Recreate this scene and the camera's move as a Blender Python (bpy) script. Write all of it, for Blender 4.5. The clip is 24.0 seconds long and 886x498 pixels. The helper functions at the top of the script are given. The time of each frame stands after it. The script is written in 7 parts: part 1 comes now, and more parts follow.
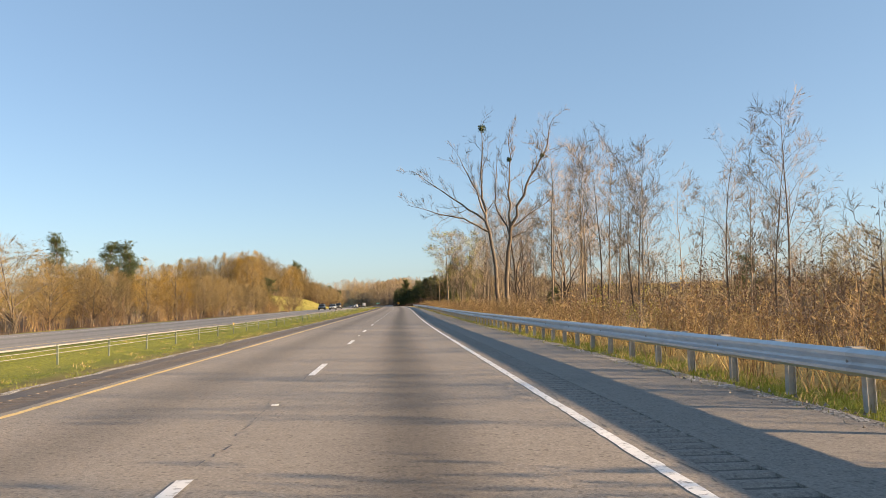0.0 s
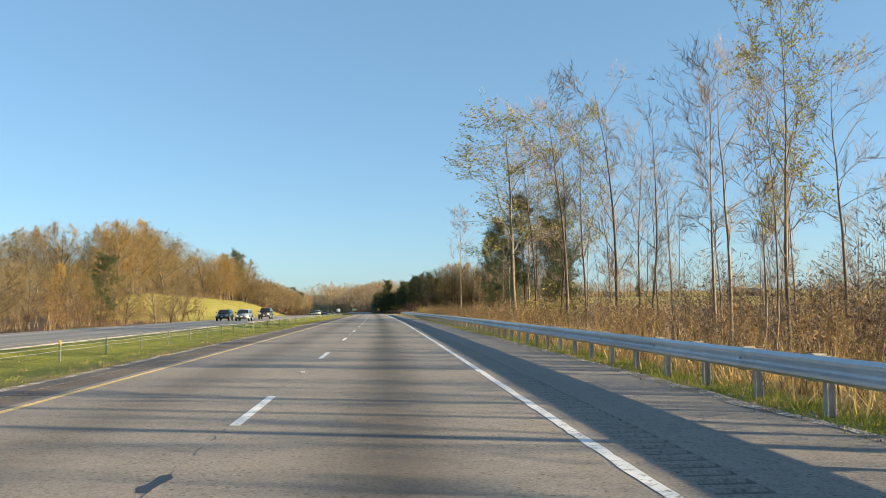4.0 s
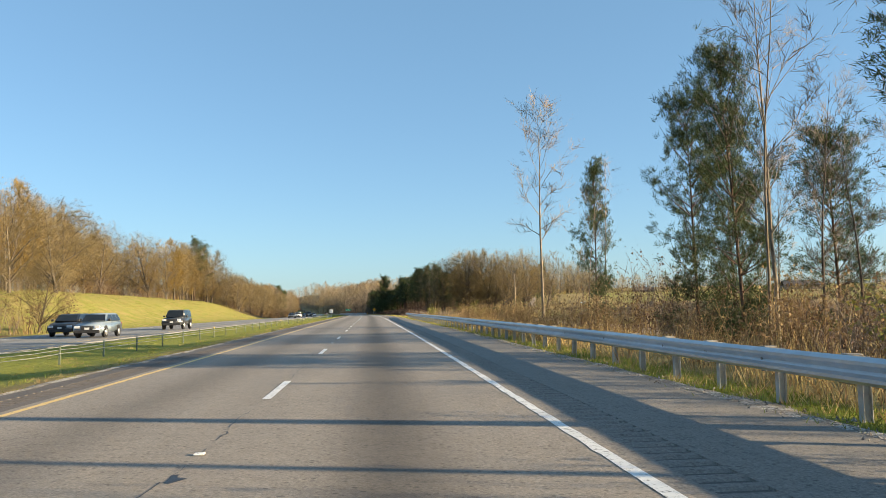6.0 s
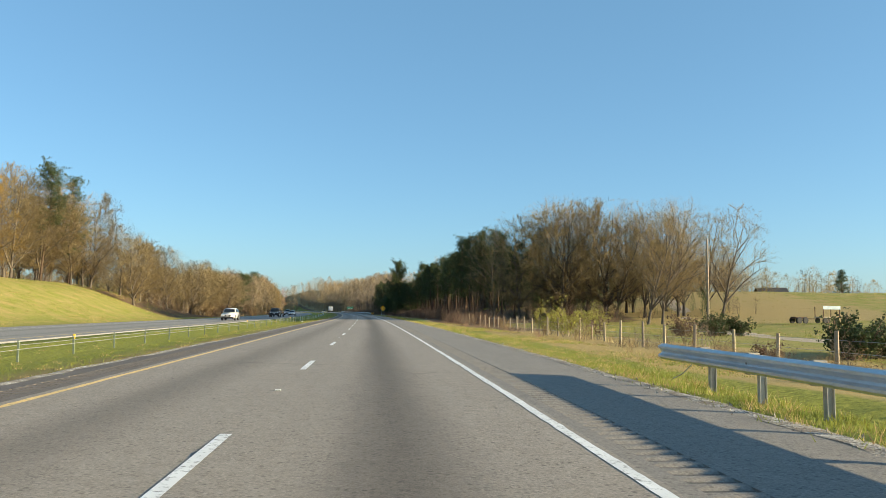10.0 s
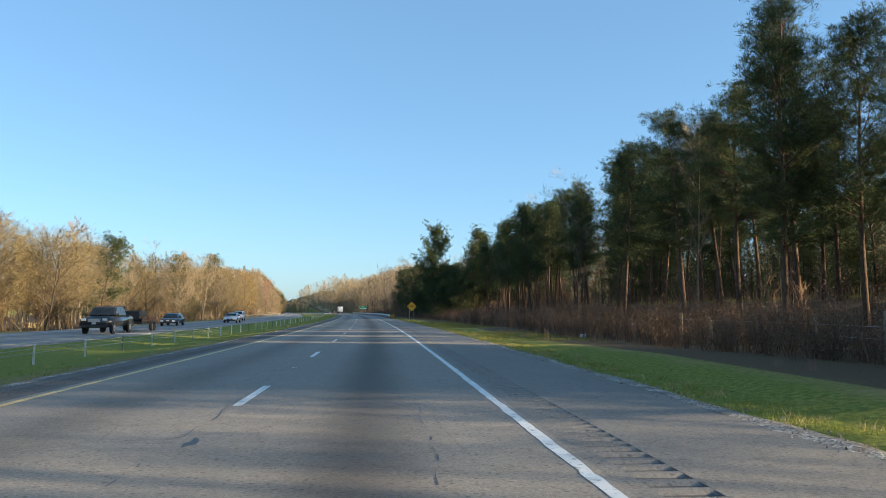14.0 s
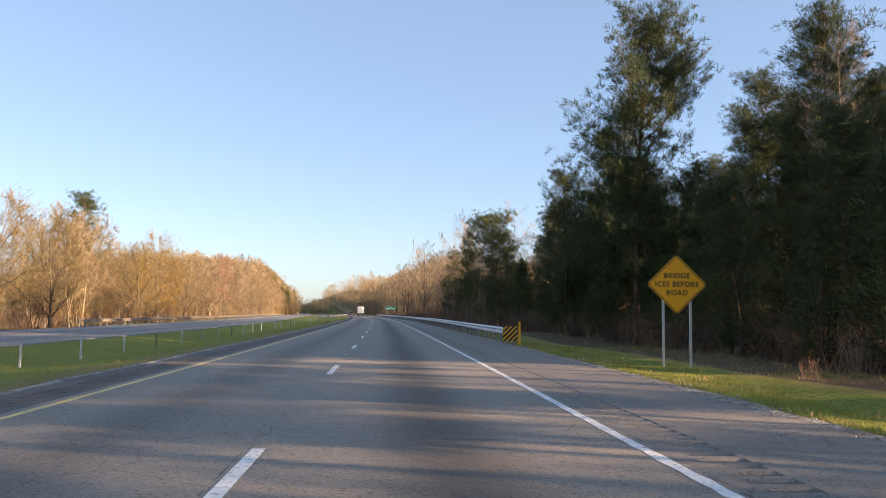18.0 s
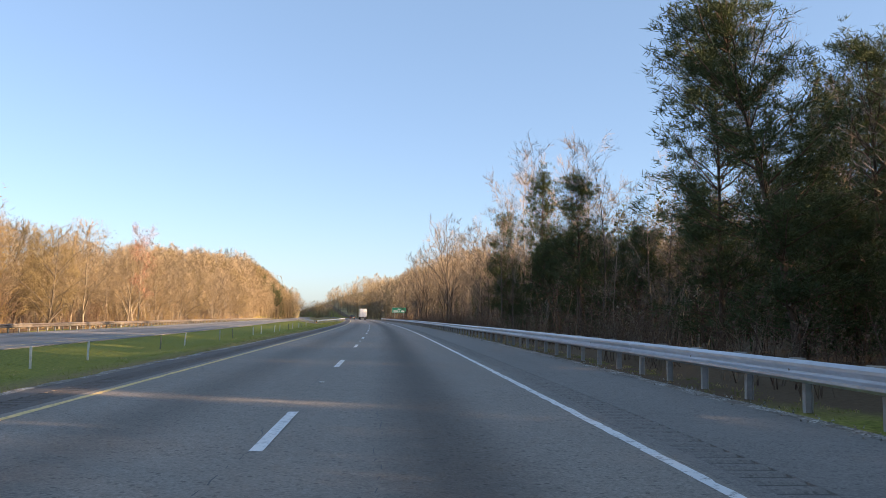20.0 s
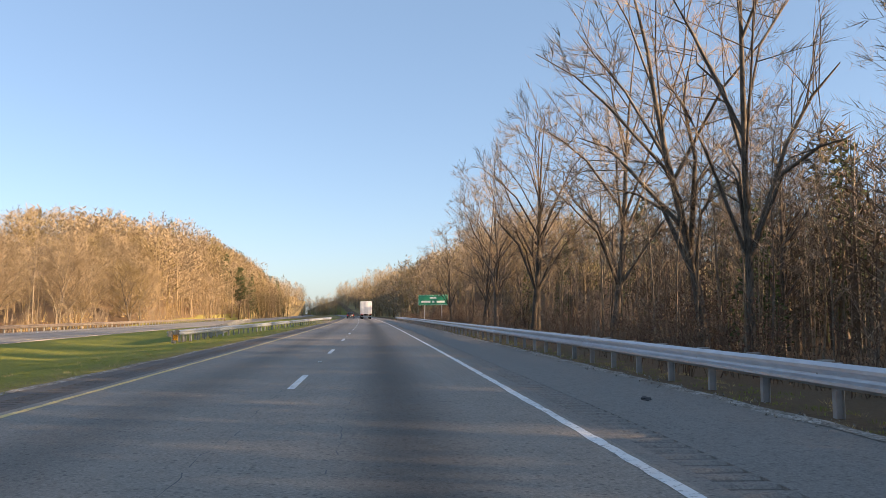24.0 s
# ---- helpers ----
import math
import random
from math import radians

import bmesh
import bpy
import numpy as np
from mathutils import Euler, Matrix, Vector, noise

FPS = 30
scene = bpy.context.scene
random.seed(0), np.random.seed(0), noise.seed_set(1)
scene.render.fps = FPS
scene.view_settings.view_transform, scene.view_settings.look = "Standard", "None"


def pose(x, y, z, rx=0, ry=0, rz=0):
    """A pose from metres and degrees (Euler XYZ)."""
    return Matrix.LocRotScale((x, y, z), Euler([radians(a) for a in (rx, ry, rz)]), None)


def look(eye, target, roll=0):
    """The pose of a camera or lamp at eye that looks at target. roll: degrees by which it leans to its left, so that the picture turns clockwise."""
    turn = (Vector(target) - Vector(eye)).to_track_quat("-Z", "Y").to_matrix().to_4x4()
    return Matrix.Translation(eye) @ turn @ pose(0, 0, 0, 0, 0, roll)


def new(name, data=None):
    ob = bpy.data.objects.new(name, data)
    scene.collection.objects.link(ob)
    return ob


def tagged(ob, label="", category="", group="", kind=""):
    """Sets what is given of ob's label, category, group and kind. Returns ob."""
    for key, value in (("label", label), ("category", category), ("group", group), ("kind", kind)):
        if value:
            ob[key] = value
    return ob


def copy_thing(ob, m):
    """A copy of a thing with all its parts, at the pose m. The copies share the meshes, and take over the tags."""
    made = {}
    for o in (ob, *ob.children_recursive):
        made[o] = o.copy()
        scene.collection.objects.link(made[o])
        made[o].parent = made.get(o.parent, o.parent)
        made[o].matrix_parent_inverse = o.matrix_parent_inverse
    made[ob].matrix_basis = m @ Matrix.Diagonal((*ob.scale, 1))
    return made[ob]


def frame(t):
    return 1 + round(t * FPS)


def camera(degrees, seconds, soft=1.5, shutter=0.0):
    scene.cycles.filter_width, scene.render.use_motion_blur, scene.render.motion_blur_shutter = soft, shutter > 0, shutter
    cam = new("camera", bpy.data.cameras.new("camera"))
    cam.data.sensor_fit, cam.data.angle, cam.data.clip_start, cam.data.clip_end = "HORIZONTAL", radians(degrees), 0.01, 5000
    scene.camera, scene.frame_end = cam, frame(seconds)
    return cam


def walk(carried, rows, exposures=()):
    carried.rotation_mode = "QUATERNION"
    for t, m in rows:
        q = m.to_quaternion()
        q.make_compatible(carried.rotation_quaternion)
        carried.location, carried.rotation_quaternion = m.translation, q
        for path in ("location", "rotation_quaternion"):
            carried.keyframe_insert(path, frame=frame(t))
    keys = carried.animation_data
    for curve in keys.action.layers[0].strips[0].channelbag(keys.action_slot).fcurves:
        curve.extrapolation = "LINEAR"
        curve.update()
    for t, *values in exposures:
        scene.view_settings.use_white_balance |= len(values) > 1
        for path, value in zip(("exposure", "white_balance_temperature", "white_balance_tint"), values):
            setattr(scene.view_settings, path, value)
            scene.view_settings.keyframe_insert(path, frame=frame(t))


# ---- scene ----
LENS = 58.0
cam = camera(LENS, 24.0, soft=0.7)


def cam_pose(x, y, z, yaw, pitch, roll):
    return pose(x, y, z, 90 + pitch, 0, yaw) @ pose(0, 0, 0, 0, 0, -roll)


# seconds, place in metres, yaw, pitch and roll in degrees
ROWS = [
    (0.0, -0.20, 0.00, 1.310, -3.85, 4.00, 1.13),
    (0.5, -0.04, 14.46, 1.310, -4.10, 4.11, 0.80),
    (1.0, 0.12, 28.92, 1.330, -4.49, 4.26, 0.68),
    (1.5, 0.28, 43.39, 1.360, -4.95, 4.42, 0.67),
    (2.0, 0.46, 57.87, 1.390, -5.29, 4.49, 0.68),
    (2.5, 0.66, 72.36, 1.432, -5.34, 4.55, 0.40),
    (3.0, 0.85, 86.85, 1.484, -5.33, 4.56, 0.20),
    (3.5, 1.05, 101.34, 1.536, -5.28, 4.54, 0.22),
    (4.0, 1.26, 115.84, 1.598, -5.22, 4.49, 0.50),
    (4.5, 1.47, 130.34, 1.669, -5.17, 4.45, 0.95),
    (5.0, 1.67, 144.84, 1.731, -5.15, 4.42, 1.19),
    (5.5, 1.88, 159.33, 1.803, -5.29, 4.45, 1.18),
    (6.0, 2.08, 173.82, 1.875, -5.52, 4.43, 1.13),
    (6.5, 2.25, 188.32, 1.946, -5.59, 4.41, 1.10),
    (7.0, 2.36, 202.84, 2.018, -5.57, 4.37, 1.17),
    (7.5, 2.46, 217.38, 2.079, -5.43, 4.31, 1.38),
    (8.0, 2.54, 231.94, 2.130, -5.30, 4.28, 1.47),
    (8.5, 2.58, 246.52, 2.175, -5.27, 4.32, 1.10),
    (9.0, 2.60, 261.09, 2.210, -5.17, 4.38, 0.48),
    (9.5, 2.60, 275.66, 2.245, -5.05, 4.40, -0.15),
    (10.0, 2.61, 290.22, 2.270, -4.89, 4.49, -0.69),
    (10.5, 2.64, 304.77, 2.282, -4.76, 4.45, -0.93),
    (11.0, 2.71, 319.30, 2.303, -4.66, 4.40, -0.63),
    (11.5, 2.75, 333.82, 2.315, -4.56, 4.36, -0.30),
    (12.0, 2.76, 348.33, 2.327, -4.45, 4.33, -0.08),
    (12.5, 2.72, 362.83, 2.318, -4.31, 4.34, 0.05),
    (13.0, 2.64, 377.33, 2.310, -4.12, 4.39, 0.14),
    (13.5, 2.52, 391.83, 2.289, -3.89, 4.43, 0.06),
    (14.0, 2.34, 406.34, 2.278, -3.56, 4.46, 0.03),
    (14.5, 2.08, 420.87, 2.267, -3.24, 4.44, 0.03),
    (15.0, 1.72, 435.42, 2.256, -2.97, 4.51, -0.03),
    (15.5, 1.25, 450.01, 2.245, -2.63, 4.51, -0.22),
    (16.0, 0.72, 464.61, 2.234, -2.34, 4.50, -0.27),
    (16.5, 0.14, 479.20, 2.233, -2.06, 4.52, -0.30),
    (17.0, -0.48, 493.76, 2.232, -1.86, 4.58, -0.38),
    (17.5, -1.10, 508.31, 2.221, -1.72, 4.62, -0.54),
    (18.0, -1.75, 522.85, 2.200, -1.51, 4.65, -0.67),
    (18.5, -2.39, 537.39, 2.175, -1.39, 4.63, -0.61),
    (19.0, -3.04, 551.92, 2.170, -1.28, 4.70, -0.43),
    (19.5, -3.71, 566.45, 2.175, -1.17, 4.81, -0.41),
    (20.0, -4.41, 580.95, 2.190, -1.06, 4.89, -0.56),
    (20.5, -5.17, 595.44, 2.210, -0.94, 4.89, -0.70),
    (21.0, -5.97, 609.90, 2.240, -0.82, 4.74, -0.32),
    (21.5, -6.82, 624.34, 2.260, -0.70, 4.61, -0.04),
    (22.0, -7.66, 638.78, 2.280, -0.58, 4.48, 0.25),
    (22.5, -8.49, 653.21, 2.305, -0.47, 4.35, 0.73),
    (23.0, -9.37, 667.64, 2.300, -0.37, 4.23, 1.22),
    (23.5, -10.32, 682.07, 2.280, -0.33, 4.53, 0.71),
    (24.0, -11.33, 696.49, 2.290, -0.19, 4.58, 0.35),
]
PATH = [(r[0], cam_pose(*r[1:])) for r in ROWS]
walk(cam, PATH, exposures=[(0.0, 1.56, 7350, 16), (1.0, 1.57, 7400, 16), (2.0, 1.5, 6650, 6), (6.0, 1.5, 6500, 5), (8.0, 1.54, 6950, 11), (9.0, 1.45, 6500, 4), (10.0, 1.4, 6150, -1), (13.0, 1.42, 5750, -2), (14.0, 1.64, 6120, 5), (15.0, 1.82, 6850, 14), (16.0, 1.9, 7050, 19), (18.0, 1.9, 7500, 24), (21.0, 1.79, 7100, 21), (24.0, 1.73, 7350, 21)])

# ------------------------------------------------------------------ light
SUN_EL = 12.5
SUN_DIR = Vector((math.cos(radians(17)), -math.sin(radians(17)), math.tan(radians(SUN_EL)))).normalized()
world = bpy.data.worlds.new("sky")
scene.world = world
world.use_nodes = True
wn = world.node_tree.nodes
sky = wn.new("ShaderNodeTexSky")
sky.sky_type = "NISHITA"
sky.sun_disc = False
sky.sun_elevation = radians(SUN_EL)
sky.sun_rotation = math.atan2(SUN_DIR.x, SUN_DIR.y)
sky.altitude = 200
sky.air_density = 0.85
sky.dust_density = 0.9
sky.ozone_density = 2.6
wn["Background"].inputs["Strength"].default_value = 0.09
# thin high haze over the whole clear sky
haze = wn.new("ShaderNodeMix")
haze.data_type = "RGBA"
haze.inputs[0].default_value = 0.4
haze.inputs[7].default_value = (1.05, 1.95, 2.9, 1)
world.node_tree.links.new(sky.outputs[0], haze.inputs[6])
world.node_tree.links.new(haze.outputs[2], wn["Background"].inputs["Color"])
sun_data = bpy.data.lights.new("sun", "SUN")
sun_data.energy = 4.9
sun_data.angle = radians(0.55)
sun_data.color = (1.0, 0.77, 0.50)
sun = new("sun", sun_data)
sun.matrix_world = look(SUN_DIR * 100, (0, 0, 0))

# ------------------------------------------------------------------ materials


def mat_base(name, rough=0.8, metal=0.0):
    m = bpy.data.materials.new(name)
    m.use_nodes = True
    nt = m.node_tree
    b = nt.nodes["Principled BSDF"]
    b.inputs["Roughness"].default_value = rough
    b.inputs["Metallic"].default_value = metal
    return m, nt, b


def nd(nt, kind, **vals):
    n = nt.nodes.new(kind)
    for k, v in vals.items():
        if k in n.inputs:
            n.inputs[k].default_value = v
    return n


def ramp(nt, src, stops):
    r = nt.nodes.new("ShaderNodeValToRGB")
    el = r.color_ramp.elements
    while len(el) < len(stops):
        el.new(0.5)
    for e, (p, c) in zip(el, stops):
        e.position = p
        e.color = (*c, 1) if len(c) == 3 else c
    nt.links.new(src, r.inputs["Fac"])
    return r.outputs["Color"]


def mix(nt, fac, a, b, mode="MIX"):
    m = nt.nodes.new("ShaderNodeMix")
    m.data_type = "RGBA"
    m.blend_type = mode
    for sock, v in ((m.inputs[0], fac), (m.inputs[6], a), (m.inputs[7], b)):
        if hasattr(v, "is_linked"):
            nt.links.new(v, sock)
        elif isinstance(v, (int, float)):
            sock.default_value = v
        else:
            sock.default_value = (*v, 1)
    return m.outputs[2]


def noise_tex(nt, scale, detail=4.0, rough=0.6, vec=None):
    n = nd(nt, "ShaderNodeTexNoise", Scale=scale, Detail=detail, Roughness=rough)
    if vec is None:
        tc = nt.nodes.new("ShaderNodeTexCoord")
        vec = tc.outputs["Object"]
    nt.links.new(vec, n.inputs["Vector"])
    return n.outputs["Fac"]


def bump(nt, b, height, strength=0.3, distance=0.02):
    n = nd(nt, "ShaderNodeBump", Strength=strength, Distance=distance)
    nt.links.new(height, n.inputs["Height"])
    nt.links.new(n.outputs[0], b.inputs["Normal"])


def simple(name, c1, c2, scale=6.0, rough=0.8, metal=0.0, bstr=0.2, per_object=0.0, per_island=0.0, spec=None):
    """Two-tone noisy surface, varied from object to object or from piece to piece."""
    m, nt, b = mat_base(name, rough, metal)
    col = ramp(nt, noise_tex(nt, scale, 6.0), [(0.3, c1), (0.7, c2)])
    if per_object or per_island:
        hsv = nt.nodes.new("ShaderNodeHueSaturation")
        if per_object:
            rnd = nt.nodes.new("ShaderNodeObjectInfo").outputs["Random"]
            amt = per_object
        else:
            rnd = nt.nodes.new("ShaderNodeNewGeometry").outputs["Random Per Island"]
            amt = per_island
        mp = nd(nt, "ShaderNodeMapRange")
        mp.inputs["To Min"].default_value = 1 - amt
        mp.inputs["To Max"].default_value = 1 + amt
        nt.links.new(rnd, mp.inputs["Value"])
        nt.links.new(mp.outputs[0], hsv.inputs["Value"])
        mh = nd(nt, "ShaderNodeMapRange")
        mh.inputs["To Min"].default_value = 0.5 - amt * 0.06
        mh.inputs["To Max"].default_value = 0.5 + amt * 0.06
        nt.links.new(rnd, mh.inputs["Value"])
        nt.links.new(mh.outputs[0], hsv.inputs["Hue"])
        nt.links.new(col, hsv.inputs["Color"])
        col = hsv.outputs[0]
    nt.links.new(col, b.inputs["Base Color"])
    if bstr:
        bump(nt, b, noise_tex(nt, scale * 4, 4.0), bstr)
    if spec is not None:
        b.inputs["Specular IOR Level"].default_value = spec
    return m


def leafy(name, c1, c2, scale=0.6, var=0.25, trans=0.35):
    """Thin leaves and buds that let some light through."""
    m = simple(name, c1, c2, scale, 0.75, 0, 0, per_island=var, spec=0.2)
    nt = m.node_tree
    b = nt.nodes["Principled BSDF"]
    t = nt.nodes.new("ShaderNodeBsdfTranslucent")
    src = b.inputs["Base Color"].links[0].from_socket
    nt.links.new(src, t.inputs["Color"])
    ms = nt.nodes.new("ShaderNodeMixShader")
    ms.inputs[0].default_value = trans
    nt.links.new(b.outputs[0], ms.inputs[1])
    nt.links.new(t.outputs[0], ms.inputs[2])
    nt.links.new(ms.outputs[0], nt.nodes["Material Output"].inputs["Surface"])
    return m


def furrowed(name, dark, pale, per_object):
    """Bark with upright furrows, paler ridges and lichen blotches."""
    m, nt, b = mat_base(name, 0.92)
    tc = nt.nodes.new("ShaderNodeTexCoord")
    mp = nt.nodes.new("ShaderNodeMapping")
    mp.inputs["Scale"].default_value = (1.0, 1.0, 0.16)
    nt.links.new(tc.outputs["Object"], mp.inputs["Vector"])
    ridge = noise_tex(nt, 16.0, 5.0, 0.7, mp.outputs[0])
    blotch = noise_tex(nt, 1.1, 4.0, 0.6)
    col = ramp(nt, ridge, [(0.34, dark), (0.52, [(a + c) / 2 for a, c in zip(dark, pale)]), (0.7, pale)])
    col = mix(nt, ramp(nt, blotch, [(0.5, (0, 0, 0)), (0.66, (0.5, 0.5, 0.5))]), col, [c * 1.25 for c in pale])
    hsv = nt.nodes.new("ShaderNodeHueSaturation")
    rg = nd(nt, "ShaderNodeMapRange")
    rg.inputs["To Min"].default_value = 1 - per_object
    rg.inputs["To Max"].default_value = 1 + per_object
    nt.links.new(nt.nodes.new("ShaderNodeObjectInfo").outputs["Random"], rg.inputs["Value"])
    nt.links.new(rg.outputs[0], hsv.inputs["Value"])
    nt.links.new(col, hsv.inputs["Color"])
    nt.links.new(hsv.outputs[0], b.inputs["Base Color"])
    bump(nt, b, ridge, 0.8, 0.03)
    b.inputs["Specular IOR Level"].default_value = 0.2
    return m


def asphalt(name, base, streaks):
    """Worn asphalt; the UV map holds metres across and along the road."""
    m, nt, b = mat_base(name, 0.85)
    uv = nt.nodes.new("ShaderNodeUVMap")
    uv.uv_map = "road"
    sep = nt.nodes.new("ShaderNodeSeparateXYZ")
    nt.links.new(uv.outputs[0], sep.inputs[0])
    fine = noise_tex(nt, 34.0, 5.0, 0.8, uv.outputs[0])
    stretch = nt.nodes.new("ShaderNodeMapping")
    stretch.inputs["Scale"].default_value = (1.0, 0.06, 1.0)
    nt.links.new(uv.outputs[0], stretch.inputs["Vector"])
    large = noise_tex(nt, 0.9, 5.0, 0.6, stretch.outputs[0])
    col = ramp(nt, fine, [(0.28, [c * 0.5 for c in base]), (0.5, base), (0.72, [c * 1.5 for c in base])])
    mott = noise_tex(nt, 5.0, 6.0, 0.75, uv.outputs[0])
    col = mix(nt, ramp(nt, mott, [(0.36, (0.35, 0.35, 0.35)), (0.5, (0, 0, 0))]), col, [c * 0.6 for c in base])
    col = mix(nt, ramp(nt, mott, [(0.52, (0, 0, 0)), (0.66, (0.3, 0.3, 0.3))]), col, [c * 1.3 for c in base])
    # coarse aggregate, worn stones and pale blotches
    agg = nd(nt, "ShaderNodeTexVoronoi", Scale=42.0)
    nt.links.new(uv.outputs[0], agg.inputs["Vector"])
    sepc = nt.nodes.new("ShaderNodeSeparateColor")
    nt.links.new(agg.outputs["Color"], sepc.inputs[0])
    col = mix(nt, ramp(nt, sepc.outputs[0], [(0.80, (0, 0, 0)), (0.95, (0.3, 0.3, 0.3))]), col, [min(c * 1.8, 0.6) for c in base])
    col = mix(nt, ramp(nt, sepc.outputs[1], [(0.80, (0, 0, 0)), (0.95, (0.45, 0.45, 0.45))]), col, [c * 0.35 for c in base])
    # small dark pits where stones have come out
    pit = nd(nt, "ShaderNodeTexVoronoi", Scale=15.0, Randomness=1.0)
    nt.links.new(mix(nt, 0.04, uv.outputs[0], nd(nt, "ShaderNodeTexNoise", Scale=30.0).outputs["Color"], "ADD"), pit.inputs["Vector"])
    hole = ramp(nt, pit.outputs["Distance"], [(0.22, (1, 1, 1)), (0.4, (0, 0, 0))])
    sepp = nt.nodes.new("ShaderNodeSeparateColor")
    nt.links.new(pit.outputs["Color"], sepp.inputs[0])
    rare = ramp(nt, sepp.outputs[0], [(0.62, (0, 0, 0)), (0.9, (0.75, 0.75, 0.75))])
    col = mix(nt, mix(nt, 1.0, hole, rare, "MULTIPLY"), col, [c * 0.3 for c in base])
    blot = noise_tex(nt, 0.55, 6.0, 0.7, uv.outputs[0])
    col = mix(nt, ramp(nt, blot, [(0.5, (0, 0, 0)), (0.68, (0.25, 0.25, 0.25))]), col, [c * 1.3 for c in base])
    col = mix(nt, ramp(nt, blot, [(0.30, (0.3, 0.3, 0.3)), (0.42, (0, 0, 0))]), col, [c * 0.65 for c in base])
    col = mix(nt, ramp(nt, large, [(0.35, (0, 0, 0)), (0.7, (0.3, 0.3, 0.3))]), col, [c * 0.72 for c in base])
    # oil and tyre darkening along the lanes
    for centre, half, amount in streaks:
        off = nt.nodes.new("ShaderNodeMath")
        off.operation = "SUBTRACT"
        off.inputs[1].default_value = centre
        nt.links.new(sep.outputs["X"], off.inputs[0])
        wob = nt.nodes.new("ShaderNodeMath")
        wob.operation = "MULTIPLY_ADD"
        wob.inputs[1].default_value = 0.4
        nt.links.new(large, wob.inputs[0])
        nt.links.new(off.outputs[0], wob.inputs[2])
        sh = nt.nodes.new("ShaderNodeMath")
        sh.operation = "SUBTRACT"
        sh.inputs[1].default_value = 0.2
        nt.links.new(wob.outputs[0], sh.inputs[0])
        ab = nt.nodes.new("ShaderNodeMath")
        ab.operation = "ABSOLUTE"
        nt.links.new(sh.outputs[0], ab.inputs[0])
        mp = nd(nt, "ShaderNodeMapRange")
        mp.interpolation_type = "SMOOTHSTEP"
        mp.inputs["From Max"].default_value = half
        mp.inputs["To Min"].default_value = amount
        mp.inputs["To Max"].default_value = 0.0
        nt.links.new(ab.outputs[0], mp.inputs["Value"])
        col = mix(nt, mp.outputs[0], col, (0.32, 0.31, 0.30), "MULTIPLY")
    # cracks and patched blotches
    vor = nd(nt, "ShaderNodeTexVoronoi", Scale=0.45)
    vor.feature = "DISTANCE_TO_EDGE"
    wv = mix(nt, 0.35, uv.outputs[0], nt.nodes.new("ShaderNodeTexNoise").outputs["Color"], "ADD")
    nt.links.new(wv, vor.inputs["Vector"])
    crack = ramp(nt, vor.outputs["Distance"], [(0.0, (0.28, 0.28, 0.28)), (0.012, (0, 0, 0))])
    mask = ramp(nt, noise_tex(nt, 0.08, 2.0, 0.5, uv.outputs[0]), [(0.5, (0, 0, 0)), (0.62, (1, 1, 1))])
    col = mix(nt, mix(nt, 1.0, crack, mask, "MULTIPLY"), col, [c * 0.25 for c in base])
    nt.links.new(col, b.inputs["Base Color"])
    bump(nt, b, fine, 0.7, 0.014)
    b.inputs["Specular IOR Level"].default_value = 0.5
    return m


def worn_paint(name, c, under, wear=0.5):
    m, nt, b = mat_base(name, 0.6)
    n = noise_tex(nt, 14.0, 5.0, 0.7)
    fac = ramp(nt, n, [(wear - 0.12, (1, 1, 1)), (wear + 0.02, (0, 0, 0))])
    tone = ramp(nt, noise_tex(nt, 1.3, 3.0), [(0.3, [v * 0.82 for v in c]), (0.7, c)])
    nt.links.new(mix(nt, fac, tone, under), b.inputs["Base Color"])
    bump(nt, b, noise_tex(nt, 60.0, 2.0), 0.3, 0.008)
    return m


M_ROAD = asphalt("worn_asphalt", (0.278, 0.242, 0.203), [(0.2, 1.0, 0.8), (-3.3, 1.0, 0.45)])
M_SHOULDER = asphalt("shoulder_asphalt", (0.225, 0.203, 0.178), [])
M_LSHOULDER = asphalt("dark_shoulder_asphalt", (0.135, 0.114, 0.097), [])
M_GROOVE = asphalt("dark_groove_asphalt", (0.105, 0.094, 0.083), [])
M_OPP = asphalt("pale_asphalt", (0.27, 0.255, 0.235), [(-19.0, 0.9, 0.3), (-22.7, 0.9, 0.4)])
M_WHITE = worn_paint("white_road_paint", (0.84, 0.83, 0.80), (0.19, 0.18, 0.16), 0.45)
M_YELLOW = worn_paint("yellow_road_paint", (0.84, 0.58, 0.20), (0.14, 0.12, 0.09), 0.42)
M_GALV = simple("galvanised_steel", (0.50, 0.52, 0.54), (0.62, 0.64, 0.66), 3.0, 0.42, 0.75, 0.05, per_object=0.08)
M_WEATHERED = simple("weathered_brown_steel", (0.15, 0.12, 0.10), (0.28, 0.24, 0.20), 3.0, 0.6, 0.4, 0.1, per_object=0.2)
M_POST = simple("weathered_steel_post", (0.30, 0.30, 0.29), (0.44, 0.44, 0.43), 5.0, 0.6, 0.5, 0.1, per_object=0.12)
M_PALEPOST = simple("weathered_pale_post", (0.42, 0.43, 0.40), (0.66, 0.66, 0.62), 4.0, 0.6, 0.2, 0.1, per_object=0.3)
M_CABLEPOST = simple("dark_green_post", (0.10, 0.13, 0.09), (0.17, 0.19, 0.14), 5.0, 0.6, 0.2, 0.1, per_object=0.15)
M_BLOCK = simple("timber_block", (0.20, 0.17, 0.14), (0.34, 0.31, 0.27), 9.0, 0.85, 0, 0.3, per_object=0.2)
M_BARK = furrowed("grey_brown_bark", (0.045, 0.036, 0.029), (0.175, 0.145, 0.112), 0.22)
